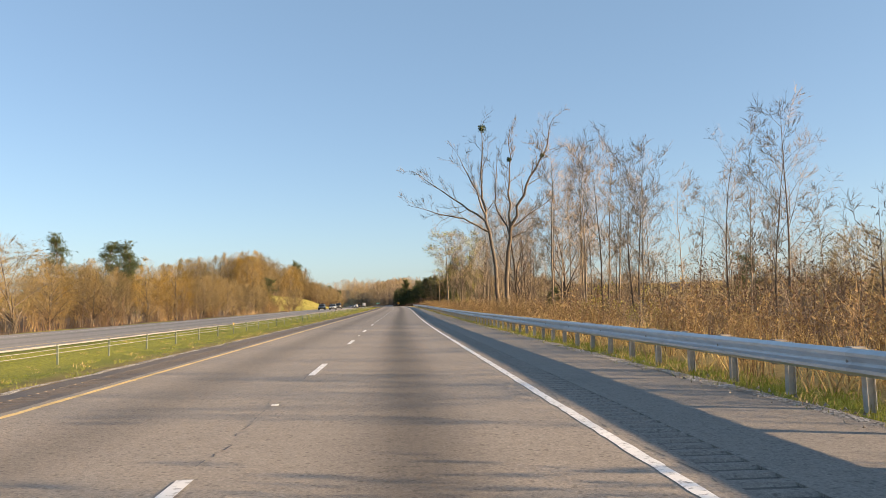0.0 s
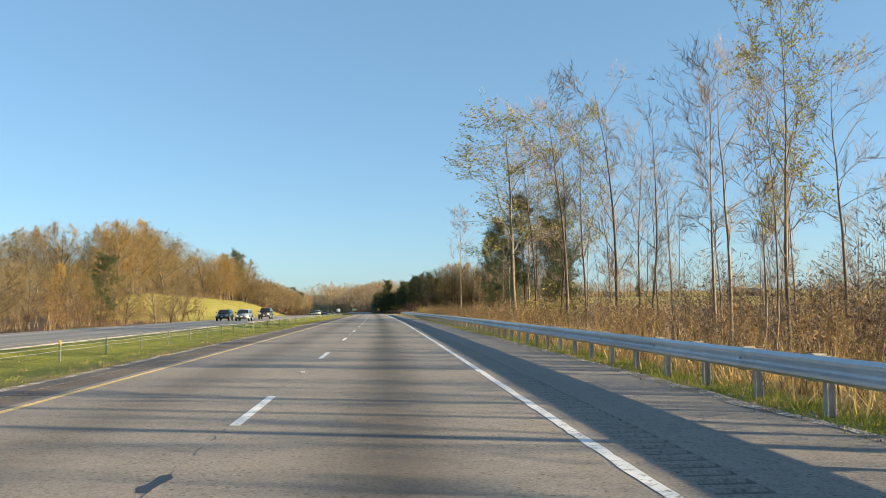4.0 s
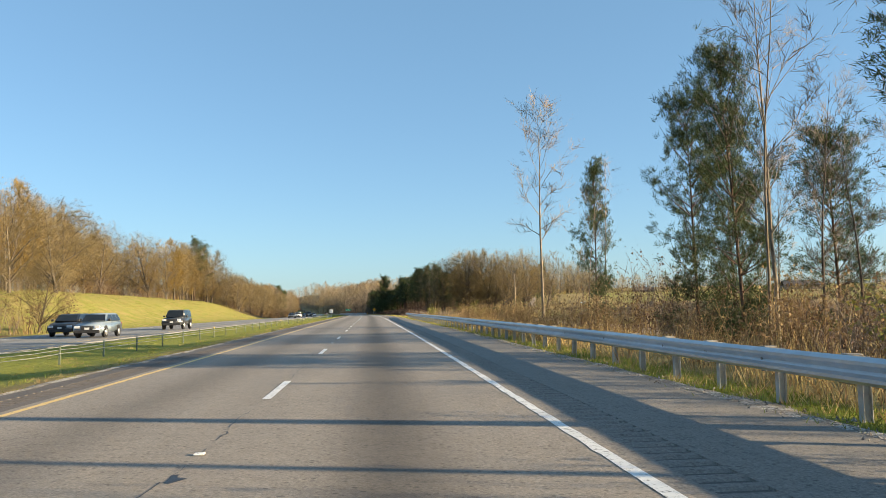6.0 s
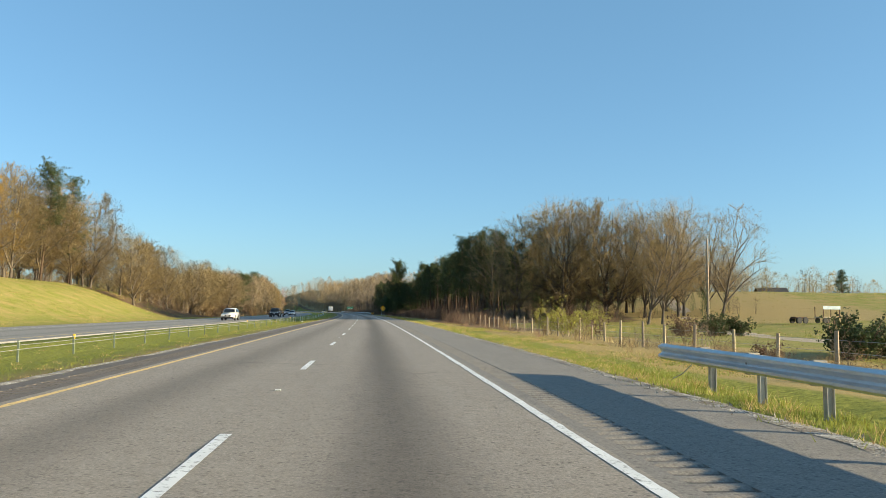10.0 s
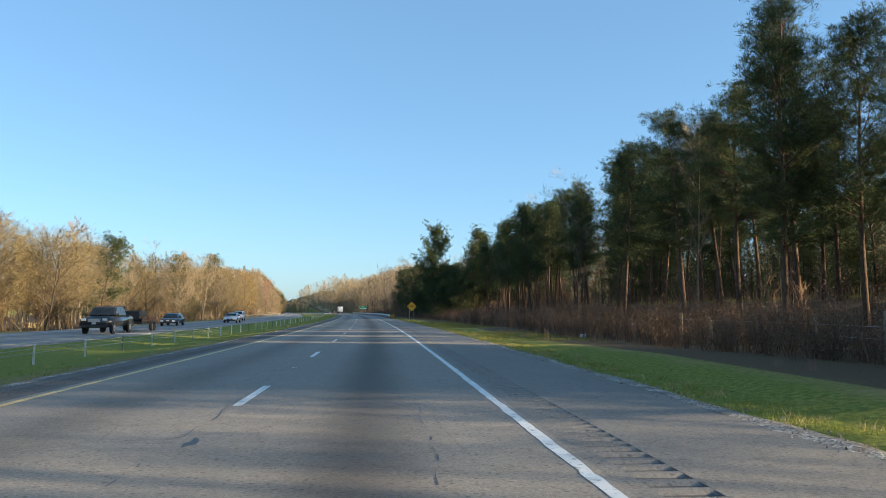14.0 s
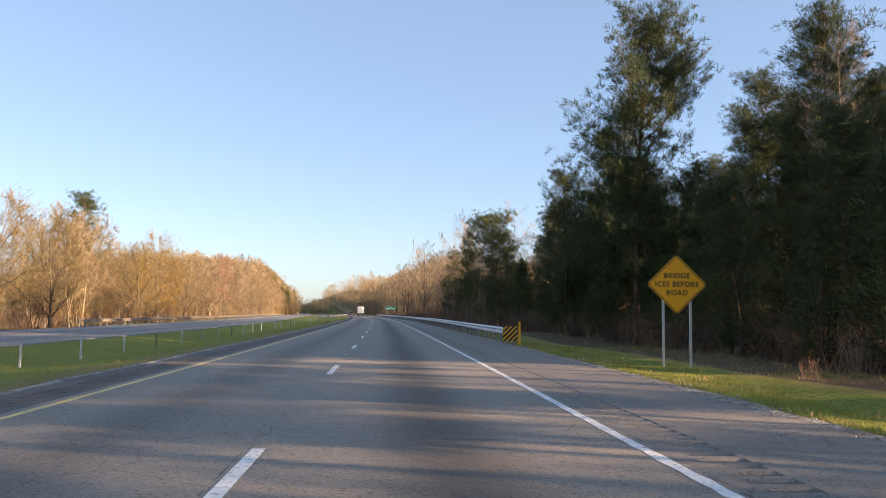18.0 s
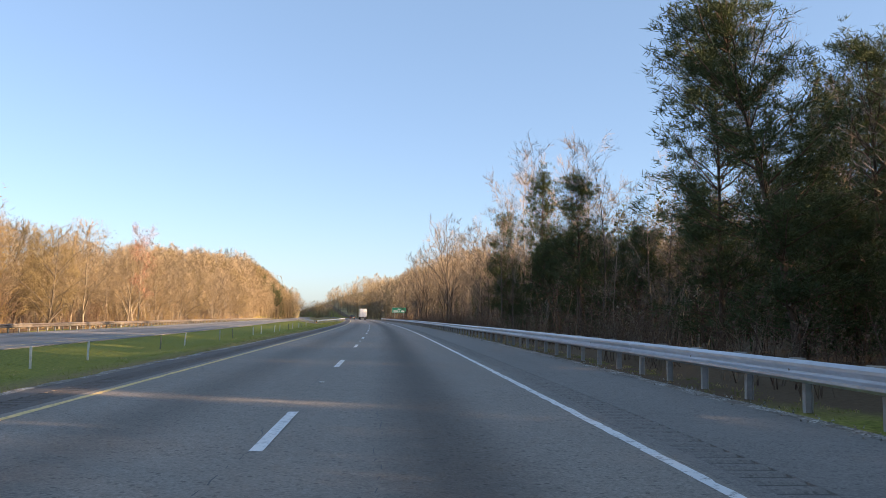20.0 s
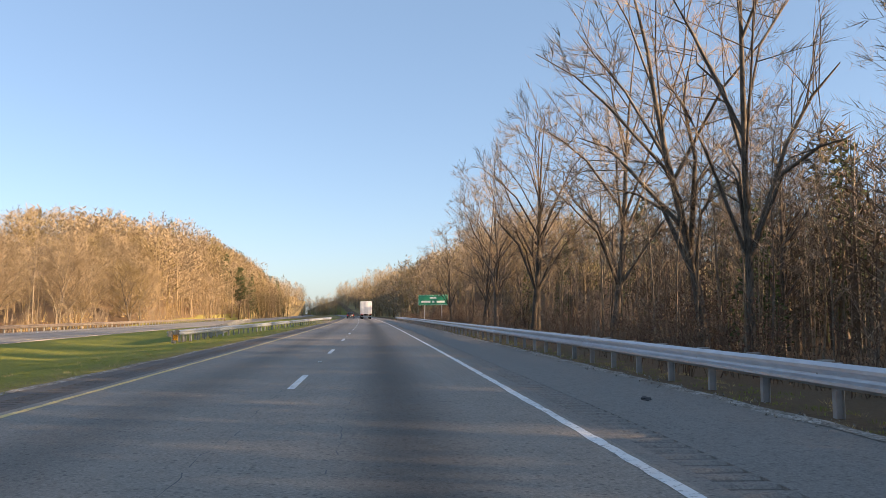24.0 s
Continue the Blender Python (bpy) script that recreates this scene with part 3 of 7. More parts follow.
ragged_line("edge_line_white", 2.045, 2.17, M_WHITE, "worn solid white edge line with crumbled rims", 21)
ragged_line("edge_line_yellow", -4.94, -4.82, M_YELLOW, "solid yellow edge line beside the median", 22)
tagged(strip("opposite_line_white", [-24.75, -24.62], YS, -0.244, M_WHITE, profile=opp_shift), "solid white edge line", "road marking", kind="structure")
tagged(strip("opposite_line_yellow", [-17.2, -17.07], YS, -0.244, M_YELLOW, profile=opp_shift), "solid yellow edge line", "road marking",
       kind="structure")
lane_line = tagged(new("lane_line"), "broken white lane line of worn painted dashes", "road marking", kind="structure")
DASH0 = 3.3
for k in range(-3, 82):
    y0 = DASH0 + k * 12.19
    vs = [on_road(a - 1.57, y, 0.006) for y in (y0, y0 + 1.5, y0 + 3.05) for a in (-0.065, 0.065)]
    part("dash", mesh_of("dash", vs, [(0, 1, 3, 2), (2, 3, 5, 4)], M_WHITE), M_WHITE, lane_line)
    # raised marker in each gap
    if k % 2 == 0:
        bm = bmesh.new()
        p = on_road(-1.57, y0 + 7.6, 0.004)
        box(bm, p.x - 0.05, p.y - 0.045, p.z, p.x + 0.05, p.y + 0.045, p.z + 0.016, 0.007)
        part("marker", bm, M_WHITE, lane_line)


# ------------------------------------------------------------------ plants
SIZE = {}
PLACED = set()


class Bag:
    """Vertices and faces of one growing mesh."""

    def __init__(self):
        self.v, self.f = [], []

    def tube(self, pts, radii, sides):
        base = len(self.v)
        up = Vector((0.3, 0.2, 1)).normalized()
        for i, p in enumerate(pts):
            d = (pts[min(i + 1, len(pts) - 1)] - pts[max(i - 1, 0)]).normalized()
            a = d.cross(up if abs(d.dot(up)) < 0.95 else Vector((1, 0, 0))).normalized()
            b = d.cross(a)
            for k in range(sides):
                w = 2 * math.pi * k / sides
                self.v.append(p + (a * math.cos(w) + b * math.sin(w)) * radii[i])
        for i in range(len(pts) - 1):
            for k in range(sides):
                k2 = (k + 1) % sides
                self.f.append((base + i * sides + k, base + i * sides + k2, base + (i + 1) * sides + k2, base + (i + 1) * sides + k))

    def spike(self, p, tip, r):
        """A twig: a slim three-sided point."""
        d = (tip - p).normalized()
        a = d.cross(Vector((0.31, 0.77, 0.2))).normalized()
        b = d.cross(a)
        n = len(self.v)
        self.v += [p + a * r, p - a * r * 0.5 + b * r * 0.87, p - a * r * 0.5 - b * r * 0.87, tip]
        self.f += [(n, n + 1, n + 3), (n + 1, n + 2, n + 3), (n + 2, n, n + 3)]

    def leaf(self, p, size, rng):
        d = Vector((rng.uniform(-1, 1), rng.uniform(-1, 1), rng.uniform(-1, 1)))
        d.normalize()
        e = d.orthogonal().normalized()
        e.rotate(Matrix.Rotation(rng.uniform(0, 6.3), 3, d))
        n = len(self.v)
        self.v += [p - e * size * 0.5, p + e * size * 0.5, p + d * size * 0.9]
        self.f.append((n, n + 1, n + 2))

    def sliver(self, p, tip, w):
        """The finest twig, one slim triangle."""
        a = (tip - p).cross(Vector((p.y - tip.x, 0.4 + tip.z * 0.1, p.x))).normalized() * w * 0.5
        n = len(self.v)
        self.v += [p - a, p + a, tip]
        self.f.append((n, n + 1, n + 2))

    def mesh(self, name, mat, smooth=False):
        return mesh_of(name, self.v, self.f, mat, smooth)


def wander(rng, start, d, length, n, bend, lift):
    pts, p, d = [start.copy()], start.copy(), d.normalized()
    for _ in range(n):
        d = (d + Vector((rng.gauss(0, bend), rng.gauss(0, bend), rng.gauss(0, bend) + lift))).normalized()
        p = p + d * (length / n)
        pts.append(p.copy())
    return pts


def along(pts, t):
    f = t * (len(pts) - 1)
    i = min(int(f), len(pts) - 2)
    return pts[i].lerp(pts[i + 1], f - i), (pts[i + 1] - pts[i]).normalized()


def side_way(rng, d, angle, turn=None):
    a = d.orthogonal().normalized()
    a.rotate(Matrix.Rotation(rng.uniform(0, 6.283) if turn is None else turn, 3, d))
    return (d * math.cos(angle) + a * math.sin(angle)).normalized()


def broadleaf(seed, height, radius, first, reach, limbs, boughs, twigs, angle, buds, bud_size, bark, twig_mat, bud_mat, name, label,
              lean=0.02, twig_len=1.1, twig_r=0.013, lift=0.10, sides=6, sub=2, sub_w=0.02):
    """A bare or budding tree: trunk with limbs, boughs and fine twigs."""
    rng = random.Random(seed)
    wood, fine, leaf = Bag(), Bag(), Bag()
    d0 = Vector((rng.gauss(0, lean), rng.gauss(0, lean), 1))
    base = Vector((0, 0, -0.3))
    trunk = wander(rng, base, d0, height, 9, 0.035, 0.02)
    rad = [radius * (1 - 0.93 * (i / 9) ** 0.85) for i in range(10)]
    rad[0] *= 1.35
    wood.tube(trunk, rad, sides)
    for i in range(limbs):
        t = first + (0.97 - first) * ((i + rng.uniform(0, 0.9)) / limbs)
        p, d = along(trunk, t)
        k = (1 - t) / (1 - first)
        ln = reach * (0.25 + 0.75 * math.sin(math.pi * min(1, 0.18 + 0.82 * k) * 0.9)) * rng.uniform(0.7, 1.2)
        a = angle * rng.uniform(0.75, 1.25)
        ld = side_way(rng, d, a, i * 2.4 + rng.uniform(-0.5, 0.5))
        r0 = max(radius * (1 - 0.93 * t ** 0.85) * 0.55, 0.02)
        limb = wander(rng, p, ld, ln, 4, 0.13, lift)
        wood.tube(limb, [r0 * (1 - 0.85 * j / 4) for j in range(5)], 4 if sides > 5 else 3)
        for j in range(boughs):
            tb = rng.uniform(0.25, 1.0)
            bp, bd = along(limb, tb)
            bl = ln * rng.uniform(0.32, 0.62) * (1.15 - 0.5 * tb)
            bough = wander(rng, bp, side_way(rng, bd, rng.uniform(0.4, 0.9)), bl, 2, 0.16, lift)
            if sides > 5:
                wood.tube(bough, [max(r0 * 0.4 * (1 - 0.75 * m / 2), 0.008) for m in range(3)], 3)
            else:
                wood.spike(bough[0], bough[-1], max(r0 * 0.4, 0.012))
            for _ in range(twigs):
                tp, td = along(bough, rng.uniform(0.1, 1.0))
                tip = tp + side_way(rng, td, rng.uniform(0.3, 1.2)) * twig_len * rng.uniform(0.5, 1.2) + Vector((0, 0, 0.15))
                if sides > 6:
                    fine.spike(tp, tip, twig_r)
                else:
                    fine.sliver(tp, tip, twig_r * 2.2)
                for _ in range(sub):
                    q = tp.lerp(tip, rng.uniform(0.1, 0.9))
                    e = q + side_way(rng, (tip - tp).normalized(), rng.uniform(0.3, 0.9)) * twig_len * rng.uniform(0.25, 0.6) + Vector((0, 0, 0.1))
                    fine.sliver(q, e, sub_w)
                for _ in range(buds):
                    q = tp.lerp(tip, rng.uniform(0.3, 1.1)) + Vector((rng.gauss(0, 0.12), rng.gauss(0, 0.12), rng.gauss(0, 0.12)))
                    leaf.leaf(q, bud_size * rng.uniform(0.6, 1.3), rng)
    root = new(name, wood.mesh("trunk", bark, True))
    part("crown", fine.mesh("crown", twig_mat), None, root)["kind"] = "stuff"
    if leaf.f:
        part("foliage", leaf.mesh("foliage", bud_mat), None, root)["kind"] = "stuff"
    tagged(root, label, "tree")
    SIZE[root] = height
    return root


def twig_cloud(bag, rng, pts, n, length, width, out, up=0.45, spread=0.55):
    """Fine twigs along a bough, growing outwards and upwards."""
    for _ in range(n):
        p, d = along(pts, rng.uniform(0.15, 1.0))
        w = (d * 0.8 + out * 0.5 + Vector((rng.gauss(0, spread), rng.gauss(0, spread), up + rng.gauss(0, spread)))).normalized()
        bag.sliver(p, p + w * length * rng.uniform(0.5, 1.35), width * rng.uniform(0.7, 1.3))


def round_tree(seed, height, radius, crown, first, limbs, boughs, twigs, width, bark, hair_mat, name, label, leaves=0, leaf_size=0.16, twig=0.8,
               fork=0.45, sides=6, narrow=1.0, fill=0):
    """A spreading tree: the trunk divides into rising limbs whose boughs fill a rounded crown with fine twigs."""
    rng = random.Random(seed)
    wood, hair = Bag(), Bag()
    top = height * 0.96
    trunk = wander(rng, Vector((0, 0, -0.3)), Vector((rng.gauss(0, 0.04), rng.gauss(0, 0.04), 1)), height * 0.86, 8, 0.045, 0.03)
    wood.tube(trunk, [radius * (1.35 if i == 0 else 1) * (1 - 0.92 * (i / 8) ** 0.9) for i in range(9)], sides)
    mid = Vector((trunk[5].x, trunk[5].y, height * (first + 1) / 2))
    half = (top - height * first) / 2

    def rim(a, k, r=1.0):
        """A point of the crown's outline: k runs from its foot to its top."""
        z = -1 + 2 * k
        w = crown * math.sqrt(max(0.0, 1 - abs(z) ** 2.8)) * (1.0 if z < 0 else 1.0 - 0.25 * z * narrow)
        w *= 1 + 0.18 * math.sin(a * 3 + seed) + 0.12 * math.sin(a * 5 + 2 * seed + 4 * k)
        return mid + Vector((w * math.cos(a) * r, w * math.sin(a) * r, half * z * (0.4 + 0.6 * r)))

    for i in range(limbs):
        k = 0.94 * (i + rng.uniform(0.15, 0.85)) / limbs
        a = i * 2.4 + rng.uniform(-0.4, 0.4)
        end = rim(a, k, rng.uniform(0.7, 0.92))
        t0 = min(max((end.z - height * rng.uniform(0.18, 0.34)) / (height * 0.86), first * fork + 0.08), 0.9)
        p, d = along(trunk, t0)
        bow = p.lerp(end, 0.45) + Vector((rng.gauss(0, 0.25), rng.gauss(0, 0.25), 0.06 * height * (1 - k)))
        bow2 = p.lerp(end, 0.75) + Vector((rng.gauss(0, 0.25), rng.gauss(0, 0.25), 0.04 * height * (1 - k)))
        limb = [p, bow, bow2, end]
        r0 = max(radius * (1 - 0.92 * t0 ** 0.9) * rng.uniform(0.5, 0.75), 0.03)
        wood.tube(limb, [r0, r0 * 0.72, r0 * 0.48, r0 * 0.2], 4)
        for j in range(boughs):
            tb = rng.uniform(0.25, 1.0)
            bp, bd = along(limb, tb)
            be = rim(a + rng.gauss(0, 0.7), min(max(k + rng.gauss(0.03, 0.17), 0.02), 0.97), rng.uniform(0.7, 0.98))
            if (be - bp).length > crown * 0.75:
                be = bp.lerp(be, rng.uniform(0.5, 0.75))
            bm_ = bp.lerp(be, 0.5) + Vector((rng.gauss(0, 0.15), rng.gauss(0, 0.15), rng.uniform(0, 0.35)))
            bough = [bp, bm_, be]
            rb = max(r0 * 0.34 * (1.1 - 0.5 * tb), 0.014)
            wood.tube(bough, [rb, rb * 0.6, rb * 0.2], 3)
            out = (be - mid)
            out = Vector((out.x, out.y, out.z * 0.5)).normalized()
            twig_cloud(hair, rng, bough, twigs, twig, width, out)
            for _ in range(leaves):
                q, _d = along(bough, rng.uniform(0.3, 1.0))
                hair.leaf(q + Vector((rng.gauss(0, 0.3), rng.gauss(0, 0.3), rng.gauss(0.1, 0.3))), leaf_size * rng.uniform(0.6, 1.3), rng)
    shift = Vector((seed * 3.1, 0, 0))
    done = 0
    while done < fill:
        a, k = rng.uniform(0, 6.283), rng.uniform(0.03, 0.98)
        p = rim(a, k, rng.uniform(0.45, 1.0))
        if noise.noise(p * 0.55 + shift) < -0.12:
            continue
        w = Vector((math.cos(a) * 0.6 + rng.gauss(0, 0.5), math.sin(a) * 0.6 + rng.gauss(0, 0.5), 0.6 + rng.gauss(0, 0.5))).normalized()
        hair.sliver(p, p + w * twig * rng.uniform(0.4, 1.0), width * rng.uniform(0.7, 1.2))
        done += 1
    root = new(name, wood.mesh("trunk", bark, True))
    part("crown", hair.mesh("crown", hair_mat), None, root)["kind"] = "stuff"
    tagged(root, label, "tree")
    SIZE[root] = height
    return root


def needle_tuft(bag, q0, d, size, rng, n):
    for _ in range(n):
        w = (d * 0.7 + Vector((rng.gauss(0, 0.75), rng.gauss(0, 0.75), rng.gauss(0.15, 0.6)))).normalized()
        a = w.orthogonal().normalized()
        a.rotate(Matrix.Rotation(rng.uniform(0, 6.3), 3, w))
        k = len(bag.v)
        s = size * rng.uniform(0.7, 1.25)
        p = q0 + Vector((rng.gauss(0, 0.12), rng.gauss(0, 0.12), rng.gauss(0, 0.10)))
        bag.v += [p + a * s * 0.055, p - a * s * 0.055, p + w * s]
        bag.f.append((k, k + 1, k + 2))


def pine(seed, height, radius, first, reach, whorls, tufts, spikes, name="pine_tree", label="tall loblolly pine with a bare trunk and tufted dark green crown",
         tuft=0.42, flat=0.25):
    rng = random.Random(seed)
    wood, crown = Bag(), Bag()
    trunk = wander(rng, Vector((0, 0, -0.3)), Vector((rng.gauss(0, 0.02), rng.gauss(0, 0.02), 1)), height, 8, 0.025, 0.03)
    wood.tube(trunk, [radius * (1 - 0.9 * i / 8) for i in range(9)], 6)
    for i in range(whorls):
        t = first + (0.99 - first) * (i + rng.uniform(0, 0.8)) / whorls
        k = (t - first) / (1 - first)
        for j in range(rng.choice((2, 3, 3, 4))):
            p, d = along(trunk, t)
            ln = reach * (0.35 + 0.65 * math.sin(math.pi * (0.2 + 0.7 * k))) * rng.uniform(0.55, 1.15)
            limb = wander(rng, p, side_way(rng, d, 1.45 - 0.75 * k - flat * 0.2), ln, 4, 0.12, 0.10)
            wood.tube(limb, [max(0.05 * (1 - 0.8 * m / 4), 0.012) for m in range(5)], 3)
            for _ in range(tufts):
                tp, td = along(limb, rng.uniform(0.35, 1.0))
                tp = tp + Vector((rng.gauss(0, 0.42), rng.gauss(0, 0.42), rng.gauss(0.08, 0.3)))
                needle_tuft(crown, tp, td, tuft, rng, spikes)
    for _ in range(5):
        needle_tuft(crown, trunk[-1], Vector((0, 0, 1)), tuft, rng, spikes)
    for _ in range(7):
        p, d = along(trunk, rng.uniform(0.25, first))
        wood.spike(p, p + side_way(rng, d, 1.4) * rng.uniform(0.6, 1.6), 0.03)
    root = new(name, wood.mesh("trunk", M_PINEBARK, True))
    part("crown", crown.mesh("crown", M_NEEDLE), None, root)["kind"] = "stuff"
    tagged(root, label, "tree")
    SIZE[root] = height
    return root


def cedar(seed, height, reach, n, name="cedar_tree", label="dense dark green cedar with foliage down to the ground"):
    rng = random.Random(seed)
    wood, crown = Bag(), Bag()
    trunk = wander(rng, Vector((0, 0, -0.2)), Vector((0, 0, 1)), height, 5, 0.03, 0.05)
    wood.tube(trunk, [0.11 * height / 5 * (1 - 0.9 * i / 5) for i in range(6)], 5)
    for i in range(n):
        k = (i + rng.random()) / n
        p, d = along(trunk, 0.06 + 0.93 * k)
        prof = (1 - k) ** 0.7 * (0.5 + 0.5 * min(1, k * 6)) * rng.uniform(0.75, 1.15)
        limb = wander(rng, p, side_way(rng, d, 1.15), max(reach * prof, 0.25), 3, 0.1, 0.14)
        wood.tube(limb, [0.025, 0.018, 0.012, 0.006], 3)
        for _ in range(7):
            tp, td = along(limb, rng.uniform(0.25, 1.0))
            needle_tuft(crown, tp + Vector((rng.gauss(0, 0.1), rng.gauss(0, 0.1), rng.gauss(0, 0.1))), td, 0.42, rng, 6)
    root = new(name, wood.mesh("trunk", M_PINEBARK, True))
    part("crown", crown.mesh("crown", M_CEDAR), None, root)["kind"] = "stuff"
    tagged(root, label, "tree")
    SIZE[root] = height
    return root


def shrub(seed, height, spread, stems, twigs, leaves, leaf_size, leaf_mat, name, label, stem_mat=None):
    rng = random.Random(seed)
    wood, leaf = Bag(), Bag()
    for i in range(stems):
        w = rng.uniform(0, 6.283)
        d = Vector((math.cos(w) * rng.uniform(0.1, spread), math.sin(w) * rng.uniform(0.1, spread), 1))
        b = Vector((rng.gauss(0, 0.25), rng.gauss(0, 0.25), -0.1))
        st = wander(rng, b, d, height * rng.uniform(0.6, 1.1), 4, 0.14, 0.0)
        wood.tube(st, [0.022, 0.018, 0.013, 0.009, 0.004], 3)
        for _ in range(twigs):
            p, td = along(st, rng.uniform(0.2, 1))
            tip = p + side_way(rng, td, rng.uniform(0.4, 1.2)) * rng.uniform(0.25, 0.8) * height * 0.35
            wood.spike(p, tip, 0.009)
            for _ in range(leaves):
                leaf.leaf(p.lerp(tip, rng.uniform(0.2, 1.1)) + Vector((rng.gauss(0, 0.06), rng.gauss(0, 0.06), rng.gauss(0, 0.06))),
                          leaf_size * rng.uniform(0.6, 1.3), rng)
    root = new(name, wood.mesh("stems", stem_mat or M_TWIG))
    if leaf.f:
        part("foliage", leaf.mesh("foliage", leaf_mat), None, root)["kind"] = "stuff"
    tagged(root, label, "shrub")
    SIZE[root] = height
    return root


L_BARE = "tall slender leafless tree with fine brown twigs"
L_PALE = "pale-barked leafless tree with an upright crown of fine twigs"
L_TAN = "budding broadleaf tree with a hazy tan crown"
L_GOLD = "budding broadleaf tree with an orange-gold crown"
BARE = [broadleaf(11 + i, 20, 0.15, f0, 4.4, 17, 5, 7, 0.72, 0, 0.1, M_BARK if i % 2 else M_PALEBARK, M_TWIG, M_BUDTAN, "bare_tree",
                  L_BARE if i % 2 else L_PALE, lean=0.04, sub=3, lift=0.05, twig_len=0.95, sides=5) for i, f0 in enumerate((0.32, 0.2, 0.4, 0.26))]
BAREBIG = [round_tree(31 + i, 24, 0.27, 6.2, 0.2, 13, 9, 26, 0.026, M_BARK, M_TWIG, "bare_tree", "large leafless tree with forking dark limbs",
                      twig=1.0, fork=0.7, narrow=0.6) for i in range(3)]
LEAFING = [broadleaf(41 + i, 20, 0.16, 0.32, 4.0, 18, 5, 7, 0.66, 8, 0.12, M_PALEBARK, M_TWIG, M_BUDGREEN, "leafing_tree",
                     "slender pale tree with sparse fresh yellow-green leaves", sub=3, lift=0.06) for i in range(2)]
TAN = [round_tree(51 + i, 17, 0.2, 5.6, 0.06, 15, 9, 26, 0.042, M_BARK, M_BUDTAN, "budding_tree", L_TAN, leaves=4, fill=3600) for i in range(4)]
GOLD = [round_tree(61 + i, 17, 0.2, 5.4, 0.06, 15, 9, 26, 0.042, M_BARK, M_BUDORANGE, "budding_tree", L_GOLD, leaves=6, fill=3600) for i in range(2)]
PALE = [round_tree(56 + i, 17, 0.17, 4.6, 0.16, 12, 10, 38, 0.036, M_PALEBARK, M_BUDPALE, "budding_tree", "pale-barked tree with a hazy cream-coloured crown", leaves=2, fill=2600)
        for i in range(3)]
STANDTREE = [round_tree(66 + i, 19, 0.2, 5.6, 0.12, 15, 9, 17, 0.027, M_BARK, M_BUDTAN, "budding_tree", L_TAN, leaves=2, fill=1500) for i in range(3)]
THIN = [broadleaf(71 + i, 13, 0.07, 0.3, 1.9, 9, 3, 4, 0.5, 0, 0.2, M_PALEBARK if i else M_BARK, M_TWIG, M_BUDTAN, "sapling",
                  "thin leafless sapling in the roadside thicket", lean=0.06, sides=4, sub=2) for i in range(3)]
PINES = [pine(81 + i, 20, 0.20, f0, 3.5, 20, 20, 18, tuft=0.34) for i, f0 in enumerate((0.46, 0.36, 0.26))]
BIGPINE = pine(95, 18.6, 0.24, 0.14, 6.6, 28, 36, 24, tuft=0.33, label="tall broad dark pine with a full crown standing near the road")
PINELOW = [pine(91 + i, 15, 0.15, 0.06, 3.8, 22, 20, 20, tuft=0.33, label="full dark green pine with branches low down the trunk") for i in range(2)]
CEDARS = [cedar(101 + i, 6, 1.7, 60) for i in range(2)]
REDBUD = broadleaf(111, 13, 0.14, 0.3, 3.2, 13, 5, 6, 0.7, 5, 0.13, M_PALEBARK, M_TWIGRED, M_BUDRED, "red_maple_tree", "maple with a hazy pink-red flowering crown")
BRUSHES = [shrub(121 + i, 2.6, 0.7, 9, 9, 3, 0.13, m, "brush", lb) for i, (m, lb) in enumerate((
    (M_BRUSH, "tangled tan roadside brush with dry leaves"), (M_BRUSHDARK, "dark brown bramble thicket"), (M_BRUSH, "tangled tan roadside brush with dry leaves")))]
GREENSHRUB = shrub(131, 2.2, 0.6, 12, 10, 11, 0.085, M_BUDGREEN, "shrub", "low shrub with fresh yellow-green leaves")
BRAMBLE = shrub(141, 1.8, 1.1, 26, 13, 5, 0.11, M_BRUSHDARK, "brush", "dense reddish brown bramble clump beside the field", M_TWIGRED)
HEDGE = shrub(142, 2.0, 1.0, 26, 13, 7, 0.12, M_CEDAR, "evergreen_shrub", "dense dark green shrub with brown twigs beside the fence", M_TWIGRED)
rng = random.Random(5)


def plant(t, lat, y, height=None, turn=None, sink=0.0, group="", wide=1.0):
    """A copy of a plant on the ground."""
    s = (height / SIZE[t]) if height else rng.uniform(0.85, 1.15)
    m = Matrix.Translation(g(lat, y) - Vector((0, 0, sink))) @ Matrix.Rotation(rng.uniform(0, 6.283) if turn is None else turn, 4, "Z")
    if t in PLACED:
        c = copy_thing(t, m)
    else:
        PLACED.add(t)
        c = t
        c.matrix_basis = m
    w = s * rng.uniform(0.88, 1.12) * wide
    c.scale = (w, w, s)
    if group:
        c["group"] = group
    return c


